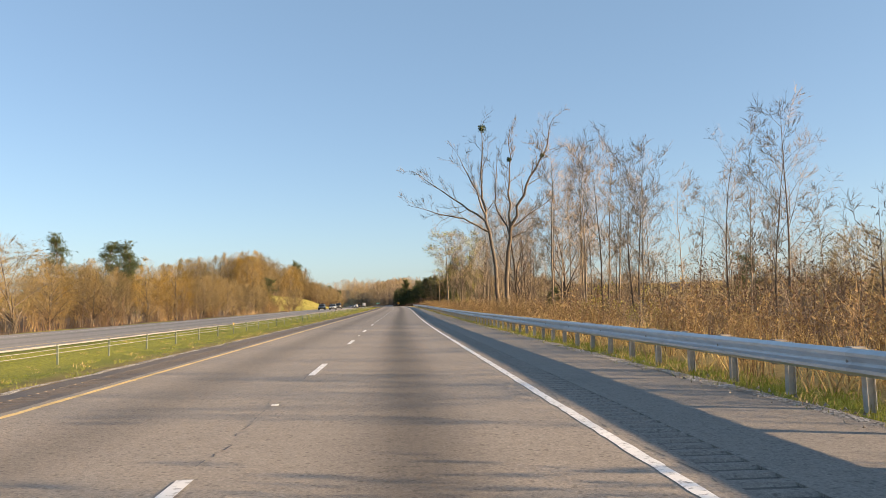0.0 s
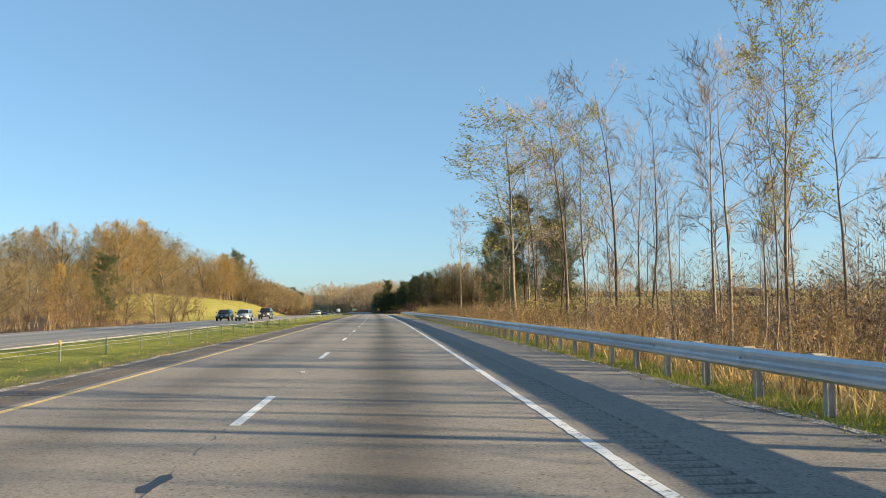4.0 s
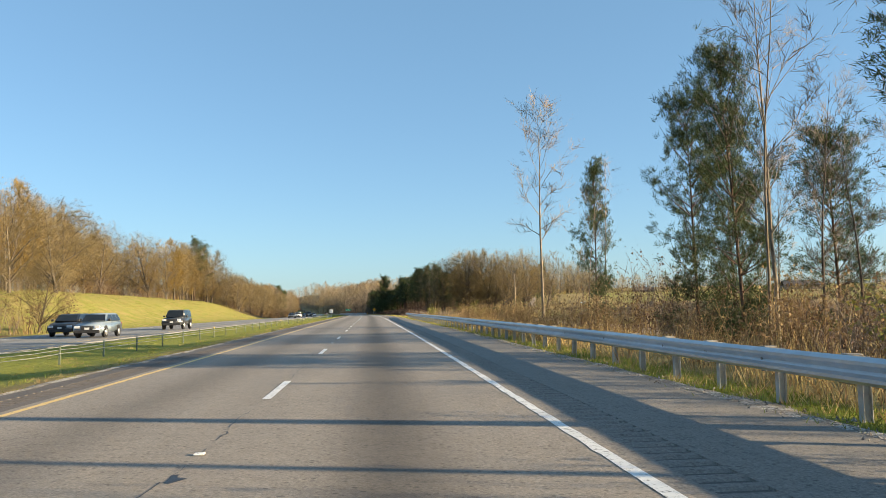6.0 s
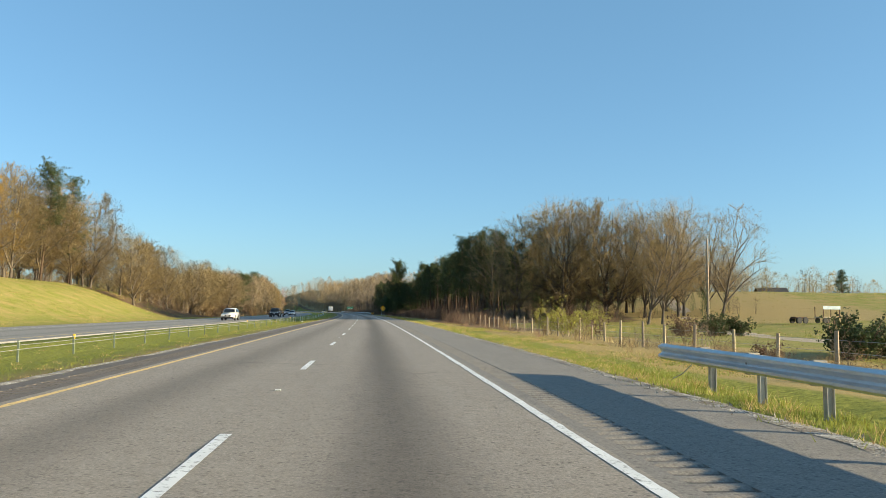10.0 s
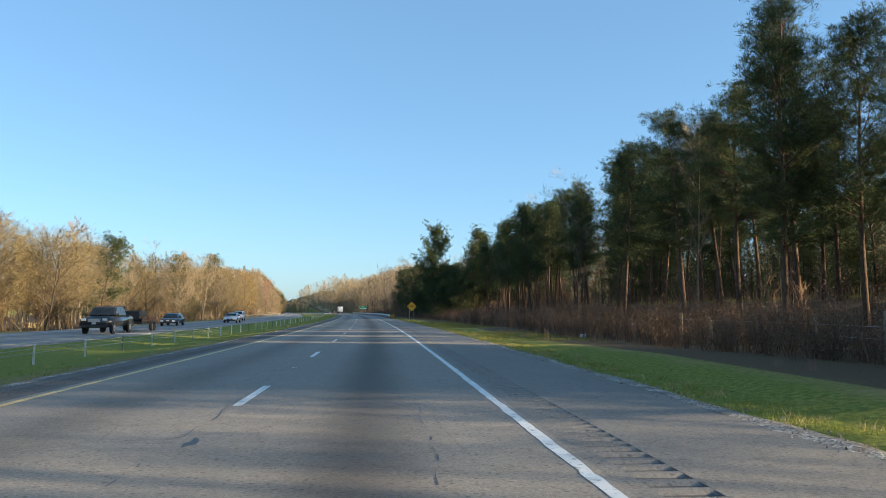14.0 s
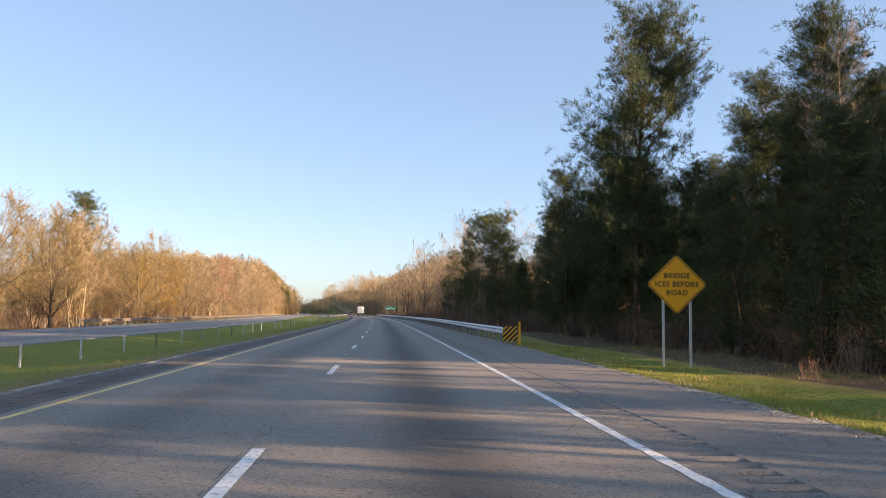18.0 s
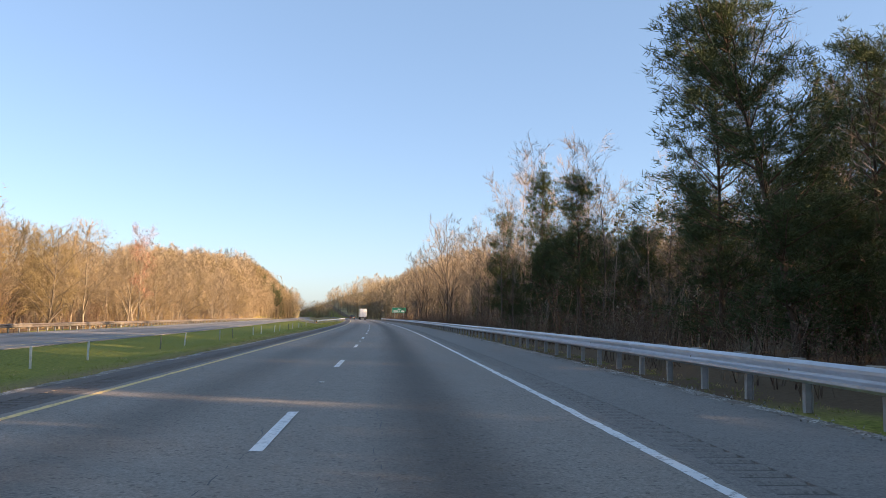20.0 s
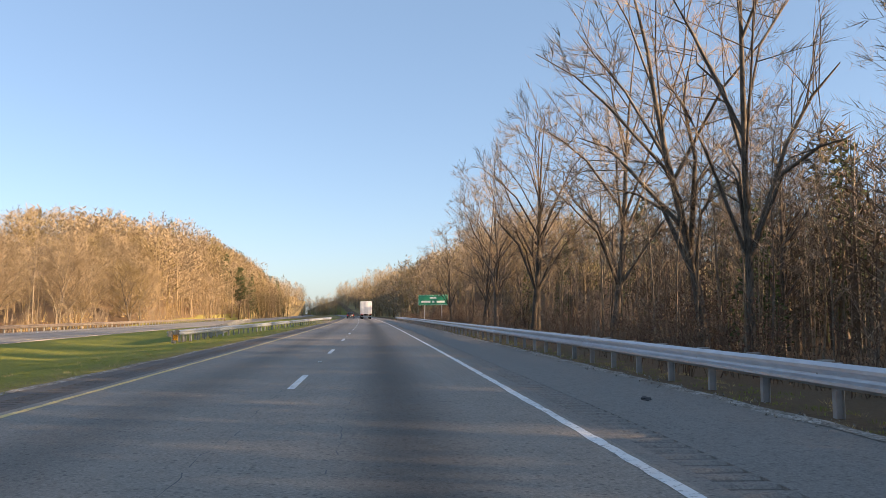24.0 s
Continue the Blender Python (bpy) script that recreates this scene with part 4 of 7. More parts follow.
def scatter(kinds, n, y0, y1, l0, l1, h0, h1, group="", avoid=(), power=1.0, sun_gaps=()):
    """Plants spread over a stretch of the plan; kinds: (template, weight); trees are moved out of the given lanes of
    sunlight.
    """
    ts, ws = [k[0] for k in kinds], [k[1] for k in kinds]
    out = []
    for i in range(n):
        y = y0 + (y1 - y0) * (i + rng.random()) / n
        lat = l0 + (l1 - l0) * rng.random() ** power
        if any(abs(lat - a) < r and abs(y - b) < r for a, b, r in avoid):
            continue
        for a, b in sun_gaps:
            c = y + 0.306 * lat
            if a < c < b:
                y += (a - c) if c - a < b - c else (b - c)
        t = rng.choices(ts, ws)[0]
        h = rng.uniform(h0, h1)
        if t in PINES or t in PINELOW:
            h *= 0.95
        if t in THIN:
            h *= 0.65
        w = 1.15 if t in TAN or t in GOLD or t in STANDTREE or t in PALE else 1.22 if t in PINES or t in PINELOW else 1.0
        out.append(plant(t, lat + (opp_shift(y) if lat < 0 else 0), y, h, group=group, wide=w))
    return out


def mixed(**w):
    table = {"bare": BARE, "big": BAREBIG, "leafing": LEAFING, "tan": TAN, "gold": GOLD, "thin": THIN, "pine": PINES, "low": PINELOW, "cedar": CEDARS, "fine": STANDTREE, "pale": PALE, "redbud": [REDBUD]}
    return [(t, v / len(table[k])) for k, v in w.items() for t in table[k]]


# wood beyond the first guardrail
G_RIGHT, G_LEFT = "trees beyond the guardrail", "trees beyond the opposite road"
scatter(mixed(bare=5, thin=6), 26, -8, 38, 13, 30, 6.5, 9, G_RIGHT)
scatter(mixed(bare=6, thin=4), 22, 38, 64, 12.5, 24, 10, 13, G_RIGHT)
scatter(mixed(bare=6, thin=6, big=0.8), 60, 64, 130, 11.5, 24, 13, 17, G_RIGHT, [(11, 76, 5)])
scatter(mixed(bare=5, thin=6, leafing=0.5), 38, 125, 176, 11, 24, 11, 15.5, G_RIGHT)
scatter(mixed(bare=2, thin=4, low=0.6), 12, 184, 222, 17, 27, 7, 12, G_RIGHT)
scatter(mixed(tan=2, thin=2, low=0.3), 12, 30, 150, 26, 40, 6, 8.5, G_RIGHT)
# the tall twin-trunked tree with mistletoe


def twin_tree():
    r = random.Random(7)
    wood, fine = Bag(), Bag()

    def limb(pts, r0, r1, boughs, reach, twigs):
        pts = [Vector(p) for p in pts]
        full = []
        for a, b in zip(pts, pts[1:]):
            full.append(a)
            for k in (0.25, 0.5, 0.75):
                full.append(a.lerp(b, k) + Vector((r.gauss(0, 0.10), r.gauss(0, 0.10), 0)))
        full.append(pts[-1])
        n = len(full) - 1
        wood.tube(full, [r0 + (r1 - r0) * i / n for i in range(n + 1)], 8 if r0 > 0.15 else 5)
        for i in range(boughs):
            t = 0.22 + 0.78 * (i + r.random()) / boughs
            p, d = along(full, t)
            ln = reach * r.uniform(0.5, 1.1) * (1.2 - 0.6 * t)
            way = side_way(r, d, r.uniform(0.5, 0.95))
            bough = wander(r, p, way, ln, 4, 0.16, 0.09)
            rb = max((r0 + (r1 - r0) * t) * 0.42, 0.016)
            wood.tube(bough, [rb * (1 - 0.8 * j / 4) for j in range(5)], 4)
            for _ in range(twigs):
                q, e = along(bough, r.uniform(0.2, 1.0))
                spray = wander(r, q, side_way(r, e, r.uniform(0.4, 0.9)), ln * r.uniform(0.22, 0.45), 2, 0.15, 0.1)
                wood.tube(spray, [0.014, 0.009, 0.005], 3)
                twig_cloud(fine, r, spray, 6, 0.55, 0.018, e, 0.25, 0.5)

    limb([(-0.1, 0, -0.4), (-0.45, 0.1, 4.0), (-1.0, 0.3, 8.6)], 0.23, 0.15, 0, 1, 0)
    limb([(-1.0, 0.3, 8.6), (-1.5, 1.6, 13.0), (-1.1, 3.9, 19.4)], 0.16, 0.025, 11, 3.6, 7)
    limb([(-1.0, 0.3, 8.6), (-3.4, 0.2, 9.9), (-6.2, -0.2, 10.4), (-8.9, -0.4, 11.2)], 0.12, 0.012, 11, 3.0, 6)
    limb([(-1.2, 0.6, 9.6), (-3.4, 1.6, 11.4), (-6.0, 2.8, 13.4), (-8.3, 3.8, 15.2)], 0.12, 0.012, 11, 3.0, 6)
    limb([(-1.2, 0.8, 10.2), (-2.6, 0.4, 13.4), (-4.2, 0.2, 16.6)], 0.10, 0.014, 10, 3.0, 6)
    limb([(0.3, 0.2, -0.4), (0.6, 0.6, 4.0), (1.2, 1.0, 9.2)], 0.25, 0.17, 0, 1, 0)
    limb([(1.2, 1.0, 9.2), (2.6, -0.4, 13.0), (4.2, -2.0, 16.0), (4.9, -3.0, 19.0)], 0.16, 0.02, 12, 3.4, 7)
    limb([(1.2, 1.0, 9.2), (1.3, 1.8, 13.5), (1.6, 2.6, 19.2)], 0.15, 0.02, 11, 3.2, 7)
    limb([(1.0, 0.9, 8.4), (-0.2, 1.5, 11.5), (0.2, 2.4, 16.8)], 0.11, 0.016, 9, 2.8, 6)
    limb([(1.2, 1.0, 9.0), (3.4, 1.4, 10.6), (6.4, 2.0, 12.6)], 0.11, 0.014, 9, 2.8, 6)
    limb([(1.1, 1.0, 8.0), (2.6, 0.6, 8.6), (4.6, 0.2, 10.2)], 0.08, 0.012, 6, 2.2, 6)
    root = new("bare_tree", wood.mesh("trunk", M_BARK, True))
    part("crown", fine.mesh("crown", M_TWIG), None, root)["kind"] = "stuff"
    return tagged(root, "large twin-trunked leafless tree with balls of mistletoe", "tree", G_RIGHT)


fork = twin_tree()
fork.matrix_world = Matrix.Translation(g(10.0, 76.2))
# single trees that stand out beside the field
for t, la, yy, hh, wd in ((BARE[2], 11.5, 226.5, 14.8, 1.25), (PINELOW[0], 15.4, 227.5, 11.2, 0.62), (THIN[1], 15.8, 227, 11.8, 1.0), (THIN[2], 13.2, 222, 9, 1.0),
                          (PINELOW[0], 13.3, 205.5, 10.6, 0.75), (PINELOW[1], 14.1, 203.0, 11.8, 0.7), (PINELOW[0], 15.6, 207, 9.5, 0.8), (BARE[0], 13.8, 200, 14.5, 1.0),
                          (THIN[2], 13.0, 199, 15, 1.0), (PINES[1], 13.6, 190.0, 12.8, 1.1), (PINES[2], 17.0, 188.8, 12.8, 1.1), (PINELOW[1], 16.4, 192, 11, 0.9),
                          (LEAFING[0], 11.2, 180, 17.0, 1.7), (LEAFING[1], 15.8, 176, 17, 1.1), (BARE[1], 13.2, 174, 16, 1.1), (BARE[3], 12.6, 169, 17, 1.1),
                          (BARE[0], 13.5, 188, 17, 1.0), (BARE[2], 15, 191, 18, 1.0), 
                          (GREENSHRUB, 13.8, 193, 3.6, 1.3), (GREENSHRUB, 14.8, 188, 4.2, 1.3), (GREENSHRUB, 15.6, 183, 4.4, 1.3), (GREENSHRUB, 13.6, 186, 3.0, 1.3),
                          (CEDARS[1], 14.5, 74, 4.0, 1.2), (GREENSHRUB, 16, 63, 3.6, 1.4), (GREENSHRUB, 17.5, 58, 3.2, 1.4)):
    plant(t, la, yy, hh, group=G_RIGHT, wide=wd)
# field edge: shrubs, lone trees
plant(BRUSHES[0], 12.5, 300, 2.0)
plant(BRUSHES[1], 14.5, 341, 2.2)
plant(BRUSHES[2], 16.0, 330, 2.0)
for lat, y, h in ((15.4, 306, 1.9), (16.6, 307.5, 1.7), (17.6, 306.5, 2.0), (18.8, 308, 1.8), (20.0, 307, 1.9), (21.2, 309, 1.6), (24.5, 352, 1.9), (14.2, 318, 0.9)):
    plant(BRAMBLE, lat, y, h, group="shrubs beside the field")
for lat, y, h in ((17.2, 296, 1.8), (18.6, 295, 2.1), (19.9, 296.5, 2.0), (21.2, 295.5, 1.8), (22.6, 297, 1.6), (18.6, 320, 1.9), (19.8, 321.5, 2.1), (21.0, 320.5, 2.2), (22.3, 322, 2.0), (26.6, 351, 2.0), (28.0, 353, 2.1), (29.2, 352, 1.8)):
    plant(HEDGE, lat, y, h, group="shrubs beside the field")
for lat, y, h in ((26, 386, 2.6), (27.5, 389, 3.0), (29.4, 392, 2.8), (24.5, 394, 2.4)):
    plant(GREENSHRUB, lat, y, h, group="shrubs beside the field", wide=1.3)
plant(GREENSHRUB, 13.5, 345, 2.6, group="shrubs beside the field")
plant(GREENSHRUB, 15.5, 360, 2.8, group="shrubs beside the field")
plant(GREENSHRUB, 12.0, 262, 2.2, group="shrubs beside the field")
plant(CEDARS[0], 136.5, 508, 8.5, wide=1.3)
plant(STANDTREE[0], 149, 487, 14.5, wide=1.35)
plant(STANDTREE[1], 164, 490, 12, wide=1.1)
# stand of trees beside the field and the dark pine wood after it
# made-up lanes along the sun's bearing that let light streaks reach the road
SUN_GAPS = ((412, 424), (433, 446), (455, 469), (480, 494))
G_STAND, G_PINE = "trees of the wood beside the field", "pines beside the road"
scatter(mixed(fine=5, tan=1.5), 18, 400, 430, 24, 56, 16.5, 20, G_STAND, sun_gaps=SUN_GAPS)
scatter(mixed(fine=3, tan=1), 5, 408, 418, 30, 40, 18.5, 20.5, G_STAND, sun_gaps=SUN_GAPS)
scatter(mixed(pine=6, bare=1.2, fine=0.6), 9, 414, 446, 17.5, 31, 12.5, 15.5, G_PINE)
scatter(mixed(fine=4, tan=1), 8, 440, 476, 44, 66, 11, 13.5, G_STAND, sun_gaps=SUN_GAPS)
scatter(mixed(fine=4, tan=1, pine=0.6), 14, 476, 516, 56, 92, 13, 15.5, G_STAND, sun_gaps=SUN_GAPS)
scatter(mixed(fine=4, tan=1, pine=0.6), 14, 516, 560, 60, 116, 12, 15.5, G_STAND)
scatter(mixed(pine=6, low=0.5, bare=0.6), 16, 438, 470, 17.0, 30, 11, 14, G_PINE)
scatter([(PINES[0], 5), (PINES[1], 2), (BARE[1], 0.8)], 20, 468, 505, 17.0, 27, 11.5, 14.5, G_PINE)
scatter([(PINES[0], 5), (PINES[1], 2), (BARE[1], 0.8)], 17, 505, 538, 17.5, 27, 9.5, 11.5, G_PINE)
# pines added deeper in the wood to cast shade on the road
scatter(mixed(pine=1), 9, 468, 506, 27, 40, 12, 14.5, G_PINE, sun_gaps=SUN_GAPS)
scatter(mixed(pine=4, low=4, bare=0.6), 22, 470, 600, 26, 42, 12, 14.5, G_PINE)
scatter(mixed(pine=4, low=3, bare=1.5), 22, 536, 600, 17.5, 30, 10.5, 13, G_PINE)
scatter(mixed(pine=1), 16, 512, 582, 22, 33, 14, 16.5, G_PINE)
scatter(mixed(low=4, pine=1, thin=1.2), 26, 540, 600, 13, 22, 7, 10.5, G_PINE)
scatter(mixed(cedar=4, low=1), 46, 542, 610, 12.2, 18, 3, 7, G_PINE)
plant(BIGPINE, 13.5, 567, 17.0, group=G_PINE, wide=1.0)
plant(PINELOW[0], 14.0, 571, 14, group=G_PINE)
plant(PINELOW[1], 12.2, 578, 11, group=G_PINE)
for t, la, yy, hh in ((PINES[1], 17.6, 428, 13.8), (PINES[0], 20.5, 433, 14.6), (PINES[1], 18.6, 440, 13.4), (PINES[0], 21.5, 446, 13.4), (PINES[1], 18.2, 452, 12.4), (PINES[2], 23, 436, 14.6)):
    plant(t, la, yy, hh, group=G_PINE, wide=1.2)
scatter(mixed(low=1), 15, 418, 500, 24, 36, 6.8, 8.2, G_PINE)
for k in range(9):
    plant(STANDTREE[k % 3], 78 + 5 * k, 462 + 9.5 * k, 13.5 - 0.45 * k, group=G_STAND, wide=1.15)
# wood beyond the second guardrail
# added behind the visible rows to shade the road and median
scatter(mixed(bare=3, tan=2), 14, 632, 712, 29, 46, 13.5, 16.5, G_RIGHT)
scatter(mixed(low=3.0, pine=1.6, bare=2.5, thin=2), 34, 596, 650, 11, 28, 9, 13, G_RIGHT)
scatter(mixed(bare=3, thin=4), 14, 640, 672, 11.5, 24, 14, 18, G_RIGHT)
scatter(mixed(bare=6, thin=6, big=0.4), 70, 655, 765, 10, 28, 12.5, 18, G_RIGHT, [(11, 722, 2.5)])
plant(BAREBIG[1], 12.8, 724, 23, group=G_RIGHT, wide=0.8)
plant(BAREBIG[2], 14.6, 732, 23, group=G_RIGHT)
scatter(mixed(thin=1), 46, 676, 790, 9.5, 24, 13, 20, G_RIGHT)
for la, yy, hh, k in ((9.6, 745, 17, 1), (11.4, 752, 19, 0), (9.8, 760, 16, 0), (13.5, 742, 22, 1), (10.4, 772, 16, 1), (12.6, 782, 17, 0), (10.2, 797, 14, 1), (16.5, 714, 21, 0)):
    plant(BAREBIG[k], la, yy, hh, group=G_RIGHT)
scatter(mixed(low=3, pine=1), 12, 640, 668, 12.5, 22, 8, 10.5, G_RIGHT)
plant(PINES[2], 13.2, 670, 13.5, group=G_RIGHT, wide=1.15)
plant(PINES[0], 14.5, 652, 15, group=G_RIGHT)
scatter(mixed(bare=5, tan=0.8, thin=3, big=0.5), 56, 762, 930, 11, 40, 12, 17, G_RIGHT)
# left side
scatter(mixed(tan=5, gold=1.6, low=0.15), 66, 30, 262, -31, -50, 7, 9.5, G_LEFT, power=1.2)
scatter(mixed(tan=5, gold=1.6), 46, 270, 440, -47, -70, 14.5, 18, G_LEFT)
scatter(mixed(tan=5, gold=1, pale=0.5), 30, 425, 500, -34, -56, 10.5, 14.5, G_LEFT)
scatter(mixed(tan=4, pale=2.2, gold=0.8, bare=0.8, low=0.3), 64, 490, 680, -32, -52, 10.5, 14.5, G_LEFT)
for la, yy, hh in ((-50, 150, 13), (-56, 158, 13.5), (-61, 147, 14), (-47, 143, 11)):
    plant(PINELOW[0], la, yy, hh, group=G_LEFT, wide=1.2)
for t, la, yy, hh in ((PINES[0], -51.5, 421, 18.5), (TAN[1], -52.5, 424, 19), (PINES[2], -50, 429, 17.5), (TAN[3], -54, 414, 18.5), (TAN[0], -50, 436, 16.5)):
    plant(t, la, yy, hh, group=G_LEFT, wide=1.15)
plant(PINES[1], -39.5, 631, 17.0, group=G_LEFT, wide=1.15)
plant(GOLD[1], -33, 641, 14.5, group=G_LEFT)
scatter(mixed(bare=1.2, tan=1.4, pale=5.5, thin=0.6), 66, 665, 900, -30, -46, 10.5, 14.5, G_LEFT)
for la, yy, hh in ((-36, 930, 12.5), (-39, 948, 13.5), (-37, 962, 12), (-42, 970, 14), (-40, 985, 13), (-45, 955, 13)):
    plant(PINES[yy % 3], la, yy, hh, group=G_LEFT, wide=1.3)
plant(REDBUD, -31, 684, 11.5, group=G_LEFT)
for t in list(SIZE):
    if t not in PLACED and t is not fork:
        plant(t, -48 - rng.uniform(0, 12), rng.uniform(90, 240), None, group=G_LEFT)
# clumps of mistletoe high in the fork-trunked tree
for k, (dx, dy, z, r) in enumerate(((-1.1, 3.9, 19.5, 0.42), (1.4, 2.2, 16.0, 0.24), (3.9, -1.9, 15.6, 0.2))):
    bag = Bag()
    for _ in range(170):
        d = Vector((rng.gauss(0, 1), rng.gauss(0, 1), rng.gauss(0, 1))).normalized()
        bag.leaf(d * r * rng.uniform(0.3, 1.0), 0.16, rng)
    p = g(10.0, 76.2)
    ob = part("mistletoe", bag.mesh("mistletoe", M_CEDAR), None, fork, "round dark ball of mistletoe")
    ob.matrix_world = Matrix.Translation(p + Vector((dx, dy, z)))
    ob["kind"] = "stuff"


# ------------------------------------------------------------------ guardrails
W_PROFILE = [(0.41, 0.008), (0.425, 0.03), (0.455, 0.082), (0.495, 0.082), (0.53, 0.022), (0.565, 0.0), (0.60, 0.022), (0.635, 0.082),
             (0.675, 0.082), (0.705, 0.03), (0.722, 0.008)]


def rail_segment_mesh(line, y0, y1, side, mat):
    """One length of W-beam; side is +1 when the bulges face the left."""
    verts, faces = [], []
    n = len(W_PROFILE)
    steps = 2
    for k in range(steps + 1):
        y = y0 + (y1 - y0) * k / steps
        c = line(y)
        for back in (0.0, 0.006):
            for z, d in W_PROFILE:
                verts.append(Vector((c.x - side * (d - back), y, c.z + z)))
    m = 2 * n
    for k in range(steps):
        a, b = k * m, (k + 1) * m
        for i in range(n - 1):
            faces.append((a + i, a + i + 1, b + i + 1, b + i))
            faces.append((a + n + i, b + n + i, b + n + i + 1, a + n + i + 1))
        faces.append((a, b, b + n, a + n))
        faces.append((a + n - 1, a + 2 * n - 1, b + 2 * n - 1, b + n - 1))
    for a in (0, steps * m):
        for i in range(n - 1):
            faces.append((a + i, a + n + i, a + n + i + 1, a + i + 1))
    return mesh_of("rail", verts, faces, mat, False)


def post_mesh():
    bm = bmesh.new()
    box(bm, -0.05, -0.004, -0.5, 0.05, 0.004, 0.70)
    box(bm, -0.056, -0.05, -0.5, -0.049, 0.05, 0.70)
    box(bm, 0.049, -0.05, -0.5, 0.056, 0.05, 0.70)
    me = bpy.data.meshes.new("post")
    bm.to_mesh(me)
    bm.free()
    me.materials.append(M_POST)
    return me


def block_mesh():
    bm = bmesh.new()
    box(bm, -0.095, -0.075, 0.39, 0.095, 0.075, 0.735, 0.012)
    me = bpy.data.meshes.new("block")
    bm.to_mesh(me)
    bm.free()
    me.materials.append(M_BLOCK)
    return me


def bolt_mesh():
    bm = bmesh.new()
    bmesh.ops.create_cone(bm, cap_ends=True, segments=7, radius1=0.022, radius2=0.014, depth=0.02)
    bmesh.ops.rotate(bm, verts=bm.verts, matrix=Matrix.Rotation(radians(90), 3, "Y"))
    me = bpy.data.meshes.new("bolt")
    bm.to_mesh(me)
    bm.free()
    me.materials.append(M_BLOCK)
    return me


POST, BLOCK, BOLT = post_mesh(), block_mesh(), bolt_mesh()


def guardrail(line, y0, y1, side, label, bolts=True, spacing=1.905, mat=M_GALV):
    root = tagged(new("guardrail"), label, "guardrail")
    root.location = line(y0)
    inv = Matrix.Translation(-root.location)
    y = y0
    k = 0
    while y < y1 - 0.5:
        c = line(y)
        if k % 2 == 0:
            ob = new("rail", rail_segment_mesh(line, y, min(y + spacing * 2 + 0.02, y1), side, mat))
            ob.parent = root
            ob.matrix_parent_inverse = inv
        px = c.x + side * 0.25
        for me, nm, x in ((POST, "post", px), (BLOCK, "block", c.x + side * 0.10)):
            ob = new(nm, me)
            ob.parent = root
            ob.matrix_parent_inverse = inv
            ob.location = (x, y + 0.1, c.z)
            ob.rotation_euler = (rng.gauss(0, 0.012), rng.gauss(0, 0.012), rng.gauss(0, 0.03))
        if bolts and k % 2 == 0:
            ob = new("bolt", BOLT)
            ob.parent = root
            ob.matrix_parent_inverse = inv
            ob.location = (c.x - side * 0.004, y + 0.1, c.z + 0.565)
        y += spacing
        k += 1
    return root


def rail1(y):
    return on_road(5.38 + 0.5 * sstep(268, 306, y), y, -0.02)


def rail2(y):
    return on_road(4.97 + 0.5 * sstep(558, 605, y), y, -0.02 - 0.05 * sstep(610, 650, y))


def rail_opp(y):
    return on_road(-27.55 + opp_shift(y), y, -0.32)


def rail_median(y):
    return on_road(-11.6 + 5.0 * sstep(738, 842, y), y, -0.35 + 0.3 * sstep(745, 830, y))


def rail_median_far(y):
    a = sstep(738, 850, y)
    return on_road(-12.1 * (1 - a) + a * (-15.6 + opp_shift(850)), y, -0.4 + 0.1 * a)


guardrail(rail1, -14 + 306.3 - 306.08, 306.3, 1, "galvanised steel W-beam guardrail on short steel posts beside the shoulder")
guardrail(rail2, 558, 850, 1, "galvanised steel W-beam guardrail in shade in front of the wood")
guardrail(rail_opp, 596, 900, -1, "dark weathered steel guardrail on the far side of the opposite road", False, mat=M_WEATHERED)
guardrail(rail_median, 744, 842, -1, "galvanised steel guardrail running out from the median", False)
guardrail(rail_median_far, 744, 850, 1, "weathered steel guardrail crossing the grassy median", False)


def rail_end(line, y, side):
    """Rounded steel end shoe with its anchor cable."""
    root = tagged(new("guardrail_end"), "rounded galvanised end piece of the guardrail with anchor cable", "guardrail end")
    c = line(y)
    root.location = c
    bm = bmesh.new()
    ring = []
    for z, d in W_PROFILE:
        for a in (0, 50, 100, 150):
            r = 0.10
            ring.append(bm.verts.new((-side * d + side * r * (1 - math.cos(radians(a))) * 0.8, r * math.sin(radians(a)) * 1.6, z)))
    for i in range(len(W_PROFILE) - 1):
        for j in range(3):
            bm.faces.new((ring[i * 4 + j], ring[i * 4 + j + 1], ring[i * 4 + 4 + j + 1], ring[i * 4 + 4 + j]))
    part("shoe", bm, M_GALV, root)
    bag = Bag()
    bag.tube([Vector((side * 0.2, -1.2, 0.45)), Vector((side * 0.22, -0.5, 0.15)), Vector((side * 0.24, 0.1, 0.0))], [0.012] * 3, 5)
    part("cable", bag.mesh("cable", M_POST), None, root)


rail_end(rail1, 306.3, 1)

# ------------------------------------------------------------------ cable barrier in the median
cable_root = tagged(new("cable_barrier"), "low three-cable barrier on thin weathered posts in the grassy median", "cable barrier")
cable_root.location = on_road(-11.5, 0, -0.54)
CINV = Matrix.Translation(-cable_root.location)
bm = bmesh.new()
box(bm, -0.035, -0.022, -0.4, 0.035, 0.022, 0.74, 0.006)
CPOST = bpy.data.meshes.new("post")
bm.to_mesh(CPOST)
bm.free()
CPOST.materials.append(M_CABLEPOST)
CPOST2 = CPOST.copy()
CPOST2.materials.clear()
CPOST2.materials.append(M_PALEPOST)
M_CABLE = simple("steel_cable", (0.26, 0.26, 0.24), (0.40, 0.39, 0.36), 4.0, 0.5, 0.3, 0)
